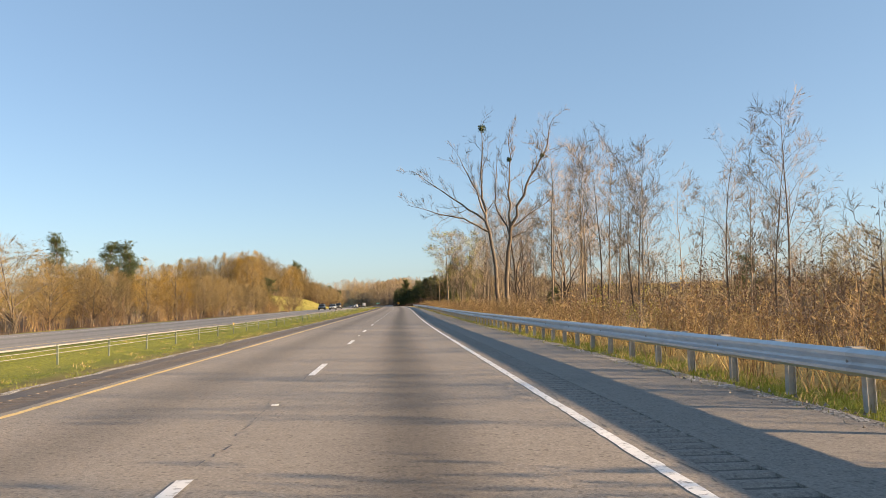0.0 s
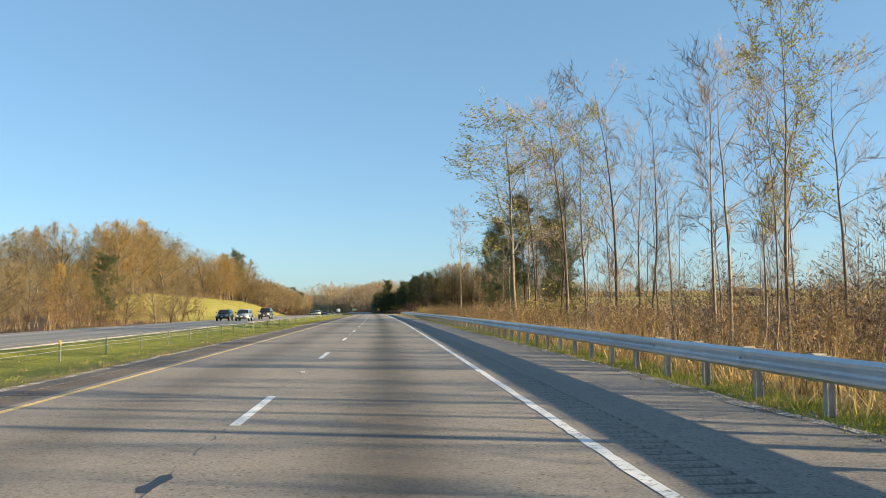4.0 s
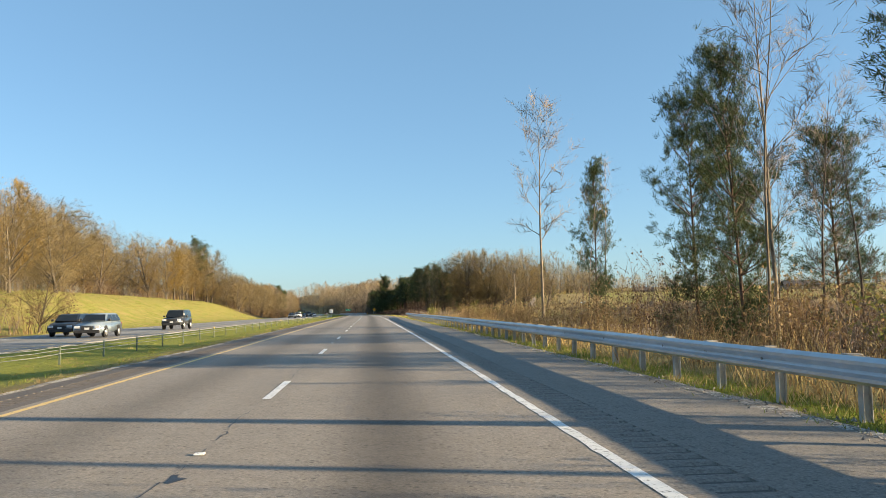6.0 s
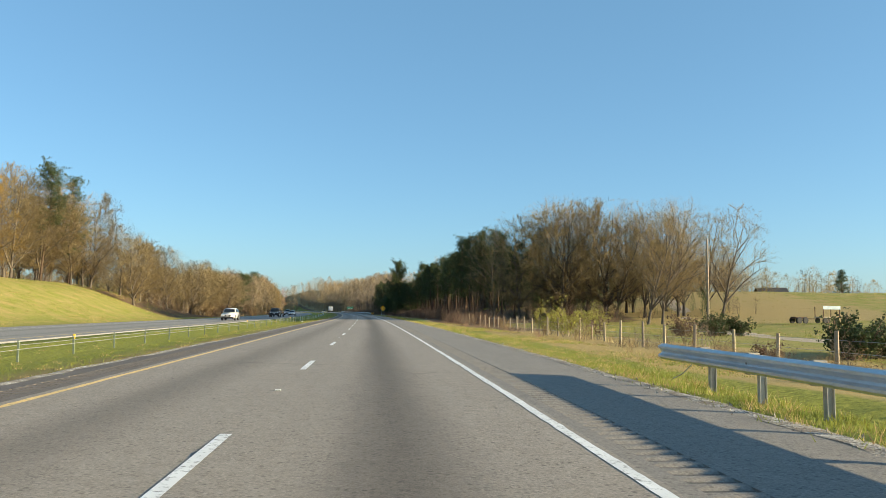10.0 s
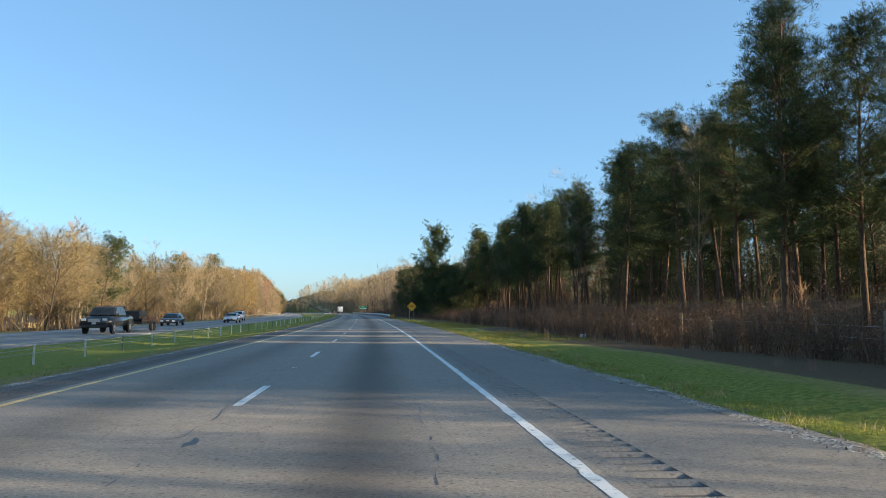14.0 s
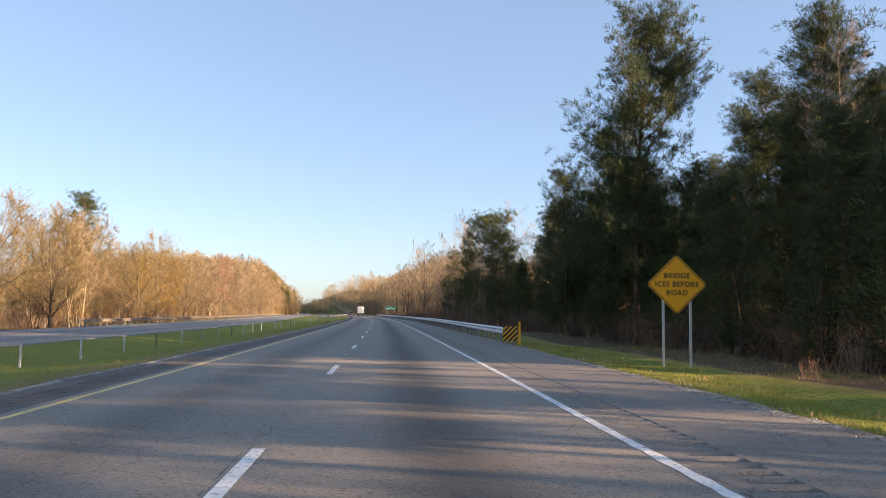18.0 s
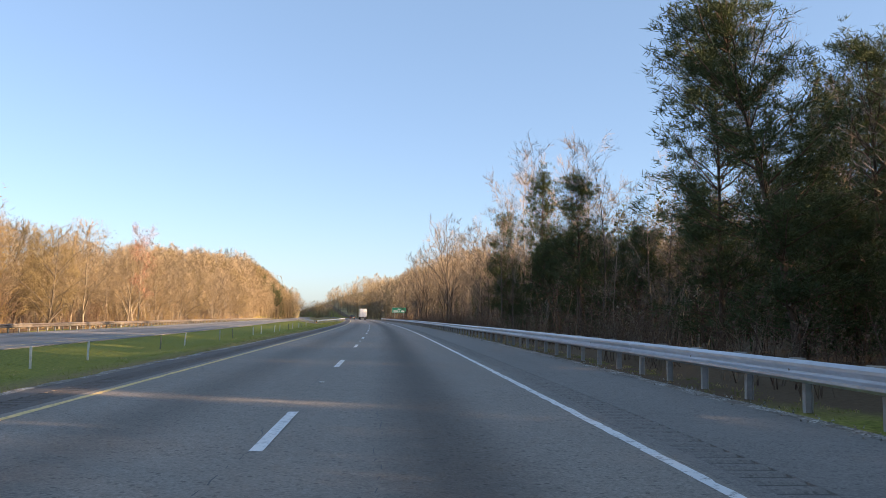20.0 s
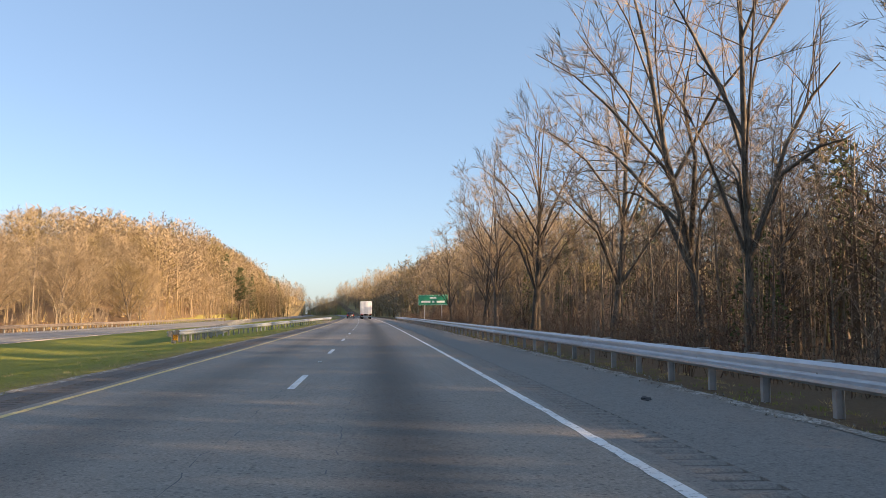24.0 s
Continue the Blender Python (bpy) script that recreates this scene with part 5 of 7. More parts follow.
M_YELLOWTAPE = simple("yellow_reflective_tape", (0.80, 0.50, 0.05), (0.88, 0.58, 0.08), 3.0, 0.5, 0, 0)
bm = bmesh.new()
box(bm, -0.038, -0.025, 0.62, 0.038, 0.025, 0.80, 0.004)
CTAPE = bpy.data.meshes.new("reflector")
bm.to_mesh(CTAPE)
bm.free()
CTAPE.materials.append(M_YELLOWTAPE)


def cable_at(y):
    return on_road(-11.5, y, -0.54)


cy, k = -6.0, 0
while cy < 712:
    sparse = cy > 590 and k % 3 == 1
    if not sparse:
        ob = new("post", CPOST2 if cy > 415 and k % 4 else CPOST)
        ob.parent = cable_root
        ob.matrix_parent_inverse = CINV
        ob.location = cable_at(cy)
        wob = 0.015 if cy < 560 else 0.06
        ob.rotation_euler = (rng.gauss(0, wob), rng.gauss(0, wob), 0)
        if k % 9 == 4:
            tp = new("reflector", CTAPE)
            tp.parent = cable_root
            tp.matrix_parent_inverse = CINV
            tp.location = cable_at(cy)
    cy += 4.9
    k += 1
for z, off, lo in ((0.70, 0.045, 0.0), (0.58, -0.045, 0.0), (0.45, 0.045, 0.1)):
    bag = Bag()
    pts = []
    y = -40.0
    while y <= 470:
        sag = (0.02 + 0.015 * math.sin(y * 0.13)) * abs(math.sin((y + 6) * math.pi / 4.9))
        pts.append(cable_at(y) + Vector((off, 0, z - sag)))
        y += 2.45
    bag.tube(pts, [0.010] * len(pts), 4)
    ob = part("cable", bag.mesh("cable", M_CABLE), None, cable_root)
    ob.matrix_parent_inverse = CINV

# ------------------------------------------------------------------ signs
M_SIGNYELLOW = simple("yellow_sign_sheet", (1.0, 0.40, 0.008), (1.0, 0.45, 0.012), 2.0, 0.4, 0, 0)
M_SIGNGREEN = simple("green_sign_sheet", (0.01, 0.24, 0.13), (0.02, 0.30, 0.17), 2.0, 0.45, 0, 0)
M_BLACK = simple("black_sign_paint", (0.012, 0.012, 0.012), (0.02, 0.02, 0.02), 2.0, 0.6, 0, 0)
M_SIGNWHITE = simple("white_sign_sheet", (0.72, 0.74, 0.72), (0.82, 0.83, 0.8), 2.0, 0.45, 0, 0)
M_ALU = simple("grey_aluminium", (0.48, 0.48, 0.47), (0.60, 0.60, 0.58), 4.0, 0.5, 0.6, 0.05)


def text_part(body, size, x, z, y, mat, parent):
    cu = bpy.data.curves.new("lettering", "FONT")
    cu.body = body
    cu.size = size
    cu.align_x, cu.align_y = "CENTER", "CENTER"
    cu.extrude = 0.002
    cu.offset = 0.003
    cu.space_character = 1.08
    ob = bpy.data.objects.new("tmp", cu)
    me = bpy.data.meshes.new_from_object(ob)
    bpy.data.objects.remove(ob)
    me.materials.clear()
    me.materials.append(mat)
    t = new("lettering", me)
    t.parent = parent
    t.matrix_local = Matrix.Translation((x, y, z)) @ Matrix.Rotation(radians(90), 4, "X")
    return t


def diamond_sign():
    root = tagged(new("warning_sign"), "yellow diamond bridge-ices warning sign on two square posts", "road sign")
    base = g(7.88, 545.5)
    root.location = base
    zc = 3.12 - base.z
    s = 1.219
    bm = bmesh.new()
    box(bm, -s / 2, -0.003, -s / 2, s / 2, 0.003, s / 2)
    bmesh.ops.bevel(bm, geom=[e for e in bm.edges if abs(e.verts[0].co.x - e.verts[1].co.x) < 1e-4 and abs(e.verts[0].co.z - e.verts[1].co.z) < 1e-4],
                    offset=0.05, segments=3, affect="EDGES")
    panel = part("panel", bm, M_SIGNYELLOW, root)
    tilt = Matrix.Translation((0, 0, zc)) @ Matrix.Rotation(radians(45), 4, "Y")
    panel.matrix_local = tilt
    bm = bmesh.new()
    o, w = s / 2 - 0.025, 0.022
    for x0, z0, x1, z1 in ((-o, -o, o, -o + w), (-o, o - w, o, o), (-o, -o + w, -o + w, o - w), (o - w, -o + w, o, o - w)):
        box(bm, x0, -0.011, z0, x1, -0.0065, z1)
    ob = part("border", bm, M_BLACK, root)
    ob.matrix_local = tilt
    for txt, dz in (("BRIDGE", 0.245), ("ICES BEFORE", 0.0), ("ROAD", -0.245)):
        text_part(txt, 0.21, 0, zc + dz, -0.009, M_BLACK, root)
    for x in (-0.39, 0.39):
        bm = bmesh.new()
        box(bm, x - 0.032, 0.008, -0.4, x + 0.032, 0.07, zc + 0.25, 0.004)
        part("post", bm, M_ALU, root)
    return root


diamond_sign()


def green_sign():
    root = tagged(new("guide_sign"), "wide green guide sign with white lettering on two posts", "road sign")
    base = g(8.6, 806)
    root.location = base
    z0 = 3.05 - base.z + 0.3
    bm = bmesh.new()
    box(bm, -2.0, -0.01, z0, 2.0, 0.01, z0 + 1.45, 0.004)
    part("panel", bm, M_SIGNGREEN, root)
    bm = bmesh.new()
    for x0, zz0, x1, zz1 in ((-1.95, z0 + 0.05, 1.95, z0 + 0.08), (-1.95, z0 + 1.37, 1.95, z0 + 1.40), (-1.95, z0 + 0.08, -1.92, z0 + 1.37), (1.92, z0 + 0.08, 1.95, z0 + 1.37)):
        box(bm, x0, -0.017, zz0, x1, -0.013, zz1)
    part("border", bm, M_SIGNWHITE, root)
    for x0, zz0, x1, zz1 in ((-0.45, 0.92, 0.45, 1.12), (-1.6, 0.35, -0.35, 0.62), (-0.12, 0.35, 0.2, 0.62), (0.5, 0.35, 1.6, 0.62)):
        bm = bmesh.new()
        box(bm, x0, -0.017, z0 + zz0, x1, -0.013, z0 + zz1)
        part("bar", bm, M_SIGNWHITE, root)
    for x in (-1.2, 1.2):
        bm = bmesh.new()
        box(bm, x - 0.05, 0.015, -0.5, x + 0.05, 0.11, z0 + 1.3, 0.005)
        part("post", bm, M_ALU, root)


green_sign()


def hazard_panel(p, w, h, name_label, lift=0.25):
    root = tagged(new("object_marker"), name_label, "object marker")
    root.location = p
    bm = bmesh.new()
    box(bm, -w / 2, -0.02, lift, w / 2, 0.0, lift + h, 0.01)
    part("panel", bm, M_SIGNYELLOW, root)
    n = 3
    for i in range(-n, n):
        # slanted black bars cut to the panel
        a = i * (w + h) / (2 * n)
        poly = (a, a + (w + h) / (4 * n))
        bmv = bmesh.new()
        quad = [Vector((poly[0] - w / 2, 0, 0)), Vector((poly[1] - w / 2, 0, 0)), Vector((poly[1] - w / 2 + h, 0, h)), Vector((poly[0] - w / 2 + h, 0, h))]
        vs = [bmv.verts.new(q) for q in quad]
        bmv.faces.new(vs)
        for co, no in (((-w / 2, 0, 0), (-1, 0, 0)), ((w / 2, 0, 0), (1, 0, 0))):
            bmesh.ops.bisect_plane(bmv, geom=list(bmv.verts) + list(bmv.edges) + list(bmv.faces), plane_co=co, plane_no=no, clear_outer=True)
        if len(bmv.faces) == 0:
            bmv.free()
            continue
        ret = bmesh.ops.extrude_face_region(bmv, geom=list(bmv.faces))
        bmesh.ops.translate(bmv, verts=[v for v in ret["geom"] if isinstance(v, bmesh.types.BMVert)], vec=(0, 0.002, 0))
        ob = part("stripe", bmv, M_BLACK, root)
        ob.location = (0, -0.0245, lift)
    return root


hp = hazard_panel(rail2(557.2) + Vector((-0.02, 0, 0)), 0.62, 0.62, "yellow and black striped panel on the guardrail end", 0.18)
bm = bmesh.new()
box(bm, 0.36, 0.0, -0.5, 0.45, 0.05, 1.0, 0.008)
part("delineator", bm, M_SIGNYELLOW, hp, "tall flat yellow delineator post")
hazard_panel(rail_median(743.2), 0.28, 0.34, "yellow and black marker on the median guardrail end", 0.15)

# ------------------------------------------------------------------ pole, fence, wagon at the field
M_POLE = simple("weathered_wood_pole", (0.20, 0.15, 0.10), (0.36, 0.29, 0.20), 3.0, 0.9, 0, 0.4)
M_FENCE = simple("grey_fence_wood", (0.24, 0.19, 0.13), (0.40, 0.33, 0.24), 6.0, 0.9, 0, 0.4, per_object=0.2)
pole = tagged(new("utility_pole"), "plain weathered wooden utility pole at the edge of the field", "pole")
pb = g(40.3 - line_x(378), 378)
pole.location = pb
bag = Bag()
bag.tube([Vector((0, 0, -0.5)), Vector((0.02, 0, 5)), Vector((0.0, 0.03, 11.0 - pb.z))], [0.15, 0.13, 0.10], 10)
bag.f.append(tuple(range(20, 30)))
part("shaft", bag.mesh("shaft", M_POLE, True), None, pole)
for px, py in ((74, 470), (88, 505)):
    q = copy_thing(pole, Matrix.Translation(g(px, py)))
    q.scale = (0.9, 0.9, 0.85)


def fence():
    root = tagged(new("wire_fence"), "wire fence on rough wooden posts along the field", "fence")
    root.location = g(13.8, 290)
    inv = Matrix.Translation(-root.location)
    y = 288.0
    tops = []
    while y < 446:
        lat = 13.8 + 1.2 * math.sin(y * 0.02) if y < 400 else 14.5
        p = g(lat, y)
        bag = Bag()
        h = rng.uniform(1.15, 1.5)
        bag.tube([Vector((0, 0, -0.3)), Vector((rng.gauss(0, 0.03), 0, h))], [0.075, 0.065], 7)
        bag.f.append(tuple(range(7, 14)))
        ob = part("post", bag.mesh("post", M_FENCE), None, root)
        ob.matrix_parent_inverse = inv
        ob.location = p
        tops.append(p)
        y += rng.uniform(3.2, 4.2)
    for h in (0.35, 0.7, 1.05):
        bag = Bag()
        bag.tube([p + Vector((0, 0, h)) for p in tops], [0.006] * len(tops), 3)
        ob = part("wire", bag.mesh("wire", M_POST), None, root)
        ob.matrix_parent_inverse = inv


fence()
M_RUST = simple("rusty_iron", (0.06, 0.035, 0.022), (0.14, 0.08, 0.05), 5.0, 0.8, 0.3, 0.2)
M_RUBBER = simple("black_rubber", (0.015, 0.015, 0.016), (0.03, 0.03, 0.03), 6.0, 0.8, 0, 0.1)
M_BLUE = simple("faded_blue_sheet", (0.30, 0.38, 0.46), (0.42, 0.50, 0.56), 3.0, 0.6, 0, 0.05)


def wheel_mesh(r, w, mat):
    bm = bmesh.new()
    bmesh.ops.create_cone(bm, cap_ends=True, segments=18, radius1=r, radius2=r, depth=w)
    bmesh.ops.bevel(bm, geom=[e for e in bm.edges if abs(e.verts[0].co.z - e.verts[1].co.z) < 1e-5], offset=r * 0.14, segments=2, affect="EDGES")
    bmesh.ops.rotate(bm, verts=bm.verts, matrix=Matrix.Rotation(radians(90), 3, "Y"))
    me = bpy.data.meshes.new("tyre")
    bm.to_mesh(me)
    bm.free()
    me.materials.append(mat)
    return me


def wagon():
    root = tagged(new("farm_wagon"), "old farm wagon with a pale blue board, standing in the field", "wagon")
    root.matrix_world = Matrix.Translation(g(58, 390)) @ Matrix.Rotation(radians(8), 4, "Z")
    for x in (-3.2, -2.3, 0.6, 2.2):
        for y in (-0.7, 0.7):
            w = part("wheel", wheel_mesh(0.42 if x < 0 else 0.36, 0.2, M_RUBBER), None, root)
            w.matrix_local = Matrix.Translation((x, y, 0.4)) @ Matrix.Rotation(radians(90), 4, "Z")
    bm = bmesh.new()
    box(bm, -3.6, -0.5, 0.6, -1.8, 0.5, 0.85, 0.04)
    part("chassis", bm, M_RUST, root)
    bm = bmesh.new()
    box(bm, -1.8, -0.06, 0.55, 0.2, 0.06, 0.65)
    part("drawbar", bm, M_RUST, root)
    bm = bmesh.new()
    box(bm, 0.2, -0.9, 0.75, 2.8, 0.9, 0.9, 0.02)
    part("bed", bm, M_FENCE, root)
    for x in (0.3, 2.7):
        bm = bmesh.new()
        box(bm, x - 0.04, -0.85, 0.9, x + 0.04, -0.77, 2.2)
        box(bm, x - 0.04, 0.77, 0.9, x + 0.04, 0.85, 2.2)
        part("upright", bm, M_RUST, root)
    bm = bmesh.new()
    box(bm, 0.2, -0.9, 1.85, 2.8, -0.84, 2.3, 0.01)
    part("board", bm, M_BLUE, root)


wagon()

# ------------------------------------------------------------------ thickets, grass and far woods


def joined(name, bags, mats, spots, label, category):
    """Many small plants as one mesh: each spot is (bag number, place, turn, width, height)."""
    arrays = [(np.array([tuple(v) for v in b.v], np.float32), b.f) for b in bags]
    vs, fs, mi, base = [], [], [], 0
    for k, p, turn, w, h in spots:
        a, f = arrays[k]
        c, s = math.cos(turn), math.sin(turn)
        q = np.empty_like(a)
        q[:, 0] = (a[:, 0] * c - a[:, 1] * s) * w + p.x
        q[:, 1] = (a[:, 0] * s + a[:, 1] * c) * w + p.y
        q[:, 2] = a[:, 2] * h + p.z
        vs.append(q)
        fs += [tuple(i + base for i in face) for face in f]
        mi += [k] * len(f)
        base += len(a)
    me = bpy.data.meshes.new(name)
    me.from_pydata(np.concatenate(vs).tolist(), [], fs)
    for m in mats:
        me.materials.append(m)
    me.polygons.foreach_set("material_index", mi)
    me.update()
    return tagged(new(name, me), label, category, kind="stuff")


def brush_bag(seed, h, stems, twigs, leaves, size, lean=0.5):
    r = random.Random(seed)
    b = Bag()
    for _ in range(stems):
        w = r.uniform(0, 6.283)
        d = Vector((math.cos(w) * r.uniform(0, lean), math.sin(w) * r.uniform(0, lean), 1))
        p = Vector((r.gauss(0, 0.4), r.gauss(0, 0.4), -0.1))
        ln = h * r.uniform(0.5, 1.1)
        tip = p + d.normalized() * ln
        b.spike(p, tip, 0.012 + 0.003 * h)
        for _ in range(twigs):
            q = p.lerp(tip, r.uniform(0.25, 0.95))
            e = q + side_way(r, d.normalized(), r.uniform(0.3, 1.1)) * ln * r.uniform(0.12, 0.35)
            b.sliver(q, e, 0.016)
            for _ in range(leaves):
                b.leaf(q.lerp(e, r.uniform(0.3, 1.1)) + Vector((r.gauss(0, 0.08), r.gauss(0, 0.08), r.gauss(0, 0.08))), size * r.uniform(0.5, 1.3), r)
    return b


def straw_bag(seed, n, h, spread):
    r = random.Random(seed)
    b = Bag()
    for _ in range(n):
        p = Vector((r.gauss(0, spread), r.gauss(0, spread), -0.05))
        tip = p + Vector((r.gauss(0, 0.38), r.gauss(0, 0.38), 1)) * h * r.uniform(0.5, 1.15)
        d = Vector((r.gauss(0, 1), r.gauss(0, 1), 0)).normalized() * 0.009 * (1 + h)
        k = len(b.v)
        b.v += [p - d, p + d, tip]
        b.f.append((k, k + 1, k + 2))
    return b


def spread(n, y0, y1, l0, l1, kinds, h0, h1, power=1.0, shift=False):
    out = []
    for i in range(n):
        y = y0 + (y1 - y0) * (i + rng.random()) / n
        lat = l0 + (l1 - l0) * rng.random() ** power
        if shift:
            lat += opp_shift(y)
        h = rng.uniform(h0, h1)
        out.append((rng.choice(kinds), g(lat, y), rng.uniform(0, 6.283), h * rng.uniform(0.8, 1.3), h))
    return out


BR = [brush_bag(201, 2.2, 12, 9, 2, 0.075), brush_bag(202, 2.6, 11, 12, 1, 0.06), brush_bag(203, 3.0, 11, 10, 3, 0.08)]
joined("roadside_brush", BR + [straw_bag(204, 26, 1.1, 0.35)], [M_BRUSH, M_TWIG, M_BRUSHDARK, M_STRAW],
       spread(1250, -8, 236, 6.5, 9.0, [3, 3, 3, 3, 0], 0.5, 0.95) + spread(240, -8, 236, 8.2, 12.5, [0, 1, 3, 3], 0.5, 0.95) + spread(240, -8, 230, 11, 22, [0, 1, 2], 0.7, 1.3)
       + spread(330, -8, 225, 14, 40, [0, 1, 1, 2], 1.0, 1.9),
       "tangled brown and tan brush and dry stalks beyond the guardrail", "brush")
joined("field_edge_brush", BR + [straw_bag(205, 26, 0.9, 0.4)], [M_BRUSH, M_TWIG, M_BRUSHDARK, M_STRAW],
       spread(330, 205, 264, 7.2, 12.5, [3, 3, 3, 3, 0], 0.5, 0.9) + spread(150, 262, 322, 9.5, 13.5, [3, 3, 0], 0.2, 0.42) + spread(40, 232, 320, 10.0, 15, [0, 1, 3], 0.2, 0.45) + spread(70, 300, 400, 11.5, 16.5, [0, 1, 1, 2, 3], 0.25, 0.6)
       + spread(24, 240, 300, 14, 20, [0, 1, 3], 0.2, 0.5),
       "dry stalks and bare shrubs along the edge of the field", "brush")
joined("bank_brush", BR + [straw_bag(206, 26, 1.2, 0.35)], [M_BRUSHDARK, M_TWIGRED, M_BRUSHDARK, M_BRUSH],
       spread(420, 330, 600, 8.8, 12.5, [3, 3, 3, 1], 0.1, 0.26) + spread(1250, 398, 600, 11.6, 18, [0, 1, 2, 2, 0], 0.42, 0.75) + spread(260, 402, 600, 18, 40, [0, 1, 2, 2], 0.6, 1.2),
       "reddish brown brambles and dry stalks on the bank below the pines", "brush")
# shade under the trees is put into the colour: dark brush replaces tan
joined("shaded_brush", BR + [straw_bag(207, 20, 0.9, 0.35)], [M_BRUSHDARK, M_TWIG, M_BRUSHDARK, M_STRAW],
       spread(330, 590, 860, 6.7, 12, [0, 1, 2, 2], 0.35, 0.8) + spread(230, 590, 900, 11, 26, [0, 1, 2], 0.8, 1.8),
       "undergrowth behind the guardrail in a brown darkened for shade", "brush")
joined("far_side_brush", BR + [straw_bag(208, 26, 1.0, 0.4)], [M_BRUSH, M_TWIG, M_BRUSHDARK, M_STRAW],
       spread(150, 30, 262, -30.5, -40, [0, 1, 2, 0, 3], 0.7, 1.7, shift=True) + spread(80, 285, 440, -50, -62, [0, 1, 2], 0.7, 1.6, shift=True)
       + spread(210, 440, 720, -31, -44, [0, 1, 2, 0, 3], 0.7, 1.8, shift=True) + spread(180, 700, 960, -29.5, -44, [0, 1, 1, 0, 3], 0.7, 2.0, shift=True),
       "tan undergrowth at the foot of the trees across the road", "brush")
GRASS = [straw_bag(211 + i, 26, 0.15, 0.2) for i in range(2)] + [straw_bag(213, 14, 0.19, 0.18)]
MG = [M_GRASSBLADE, M_GRASSBLADE, M_STRAW]
joined("verge_grass", GRASS, MG,
       spread(8500, -8, 312, 5.15, 6.7, [0, 1, 0, 1, 2], 0.5, 1.25, 1.2) + spread(11000, 305, 560, 5.15, 12.0, [0, 1, 0, 1, 2, 2], 0.35, 1.0, 1.4)
       + spread(1600, 556, 760, 5.25, 7.0, [0, 1, 2], 0.3, 0.6),
       "fresh green grass with dry tufts along the shoulder", "grass")
joined("median_grass", GRASS, MG, spread(5500, 0, 430, -6.35, -14.5, [0, 1, 0, 1, 2], 0.35, 0.9, 1.2) + spread(3500, 430, 770, -6.35, -13.5, [0, 1, 0, 1, 2], 0.3, 0.75, 1.5), "short green grass in the median", "grass")

FIELDG = [straw_bag(215, 16, 0.34, 0.4), straw_bag(216, 16, 0.34, 0.4)]
joined("field_grass", FIELDG, [M_GRASSBLADE, M_STRAW],
       spread(9000, 236, 500, 24, 115, [0, 0, 1], 0.5, 0.9, 1.4) + spread(5000, 250, 445, -28.5, -52, [0, 0, 0, 1], 0.5, 0.9),
       "short yellow-green grass with straw on the open slopes", "grass")


def far_tree(seed, n, crown, evergreen=False, wide=0.13):
    r = random.Random(seed)
    b = Bag()
    for _ in range(4):
        x, y = r.gauss(0, 1.4), r.gauss(0, 1.4)
        b.spike(Vector((x, y, -0.3)), Vector((x + r.gauss(0, 0.7), y + r.gauss(0, 0.7), r.uniform(12, 15.5))), 0.13)
    for _ in range(n):
        t = r.random()
        z = 2.0 + 12.6 * t if not evergreen else 2 + 15 * t
        w = crown * math.sqrt(max(0.02, 1 - abs(2 * t - 0.9) ** 2.6)) if not evergreen else crown * (1.05 - t) ** 0.6
        a = r.uniform(0, 6.283)
        rad = w * math.sqrt(r.random())
        p = Vector((rad * math.cos(a), rad * math.sin(a), z + r.gauss(0, 0.5)))
        if evergreen:
            b.leaf(p, r.uniform(0.3, 0.6) * max(wide, 1.0), r)
        else:
            d = Vector((p.x * 0.22 + r.gauss(0, 0.6), p.y * 0.22 + r.gauss(0, 0.6), 0.6)).normalized()
            b.sliver(p, p + d * r.uniform(0.6, 1.3), wide)
    return b


FT = [far_tree(221, 560, 4.6, wide=0.1), far_tree(222, 340, 4.2, wide=0.11), far_tree(223, 560, 4.4, wide=0.1), far_tree(224, 420, 2.9, True)]
FTF = [far_tree(231, 170, 4.6, wide=0.3), far_tree(232, 130, 4.2, wide=0.26), far_tree(233, 170, 4.4, wide=0.3), far_tree(234, 190, 3.0, True, wide=1.5)]
MF = [M_BUDTAN, M_TWIG, M_BUDORANGE, M_NEEDLE]
MFP = [M_BUDPALE, M_TWIG, M_BUDTAN, M_NEEDLE]
# right-hand woods: the shade of their near side is put into the twig colour
MFR = [M_TWIG, M_SHADETWIG, M_BUDTAN, M_NEEDLE]
L_FAR = "distant wood of tan budding trees and dark pines"
joined("far_wood_ahead", FTF, MFP,
       spread(230, 900, 1180, 12, 70, [0, 0, 0, 2, 1, 0, 0, 0], 0.9, 1.2) + spread(120, 1150, 1500, 14, 95, [0, 0, 0, 2, 1, 0, 0, 0], 0.9, 1.3)
       + spread(330, 860, 1120, -31, -90, [0, 0, 0, 0, 0, 2, 0, 2], 0.85, 1.1, shift=True) + spread(120, 1100, 1500, -36, -110, [0, 0, 0, 0, 0, 2, 0, 2], 0.85, 1.25, shift=True)
       + spread(380, 1300, 1700, -300, 160, [0, 0, 0, 1, 2], 0.9, 1.3) + spread(300, 1600, 2300, -460, 260, [0, 0, 0, 0, 0, 2, 0, 2], 1.3, 1.7), L_FAR, "wood")
joined("far_wood_field", FT, MF,
       spread(150, 560, 640, 60, 330, [0, 1, 0, 0, 0, 2, 0, 3], 0.5, 0.75) + spread(150, 150, 620, 260, 420, [0, 1, 0, 0, 0, 2, 0, 3], 0.5, 0.7)
       + spread(30, 520, 570, 100, 150, [0, 1, 0, 2], 0.5, 0.7), L_FAR, "wood")
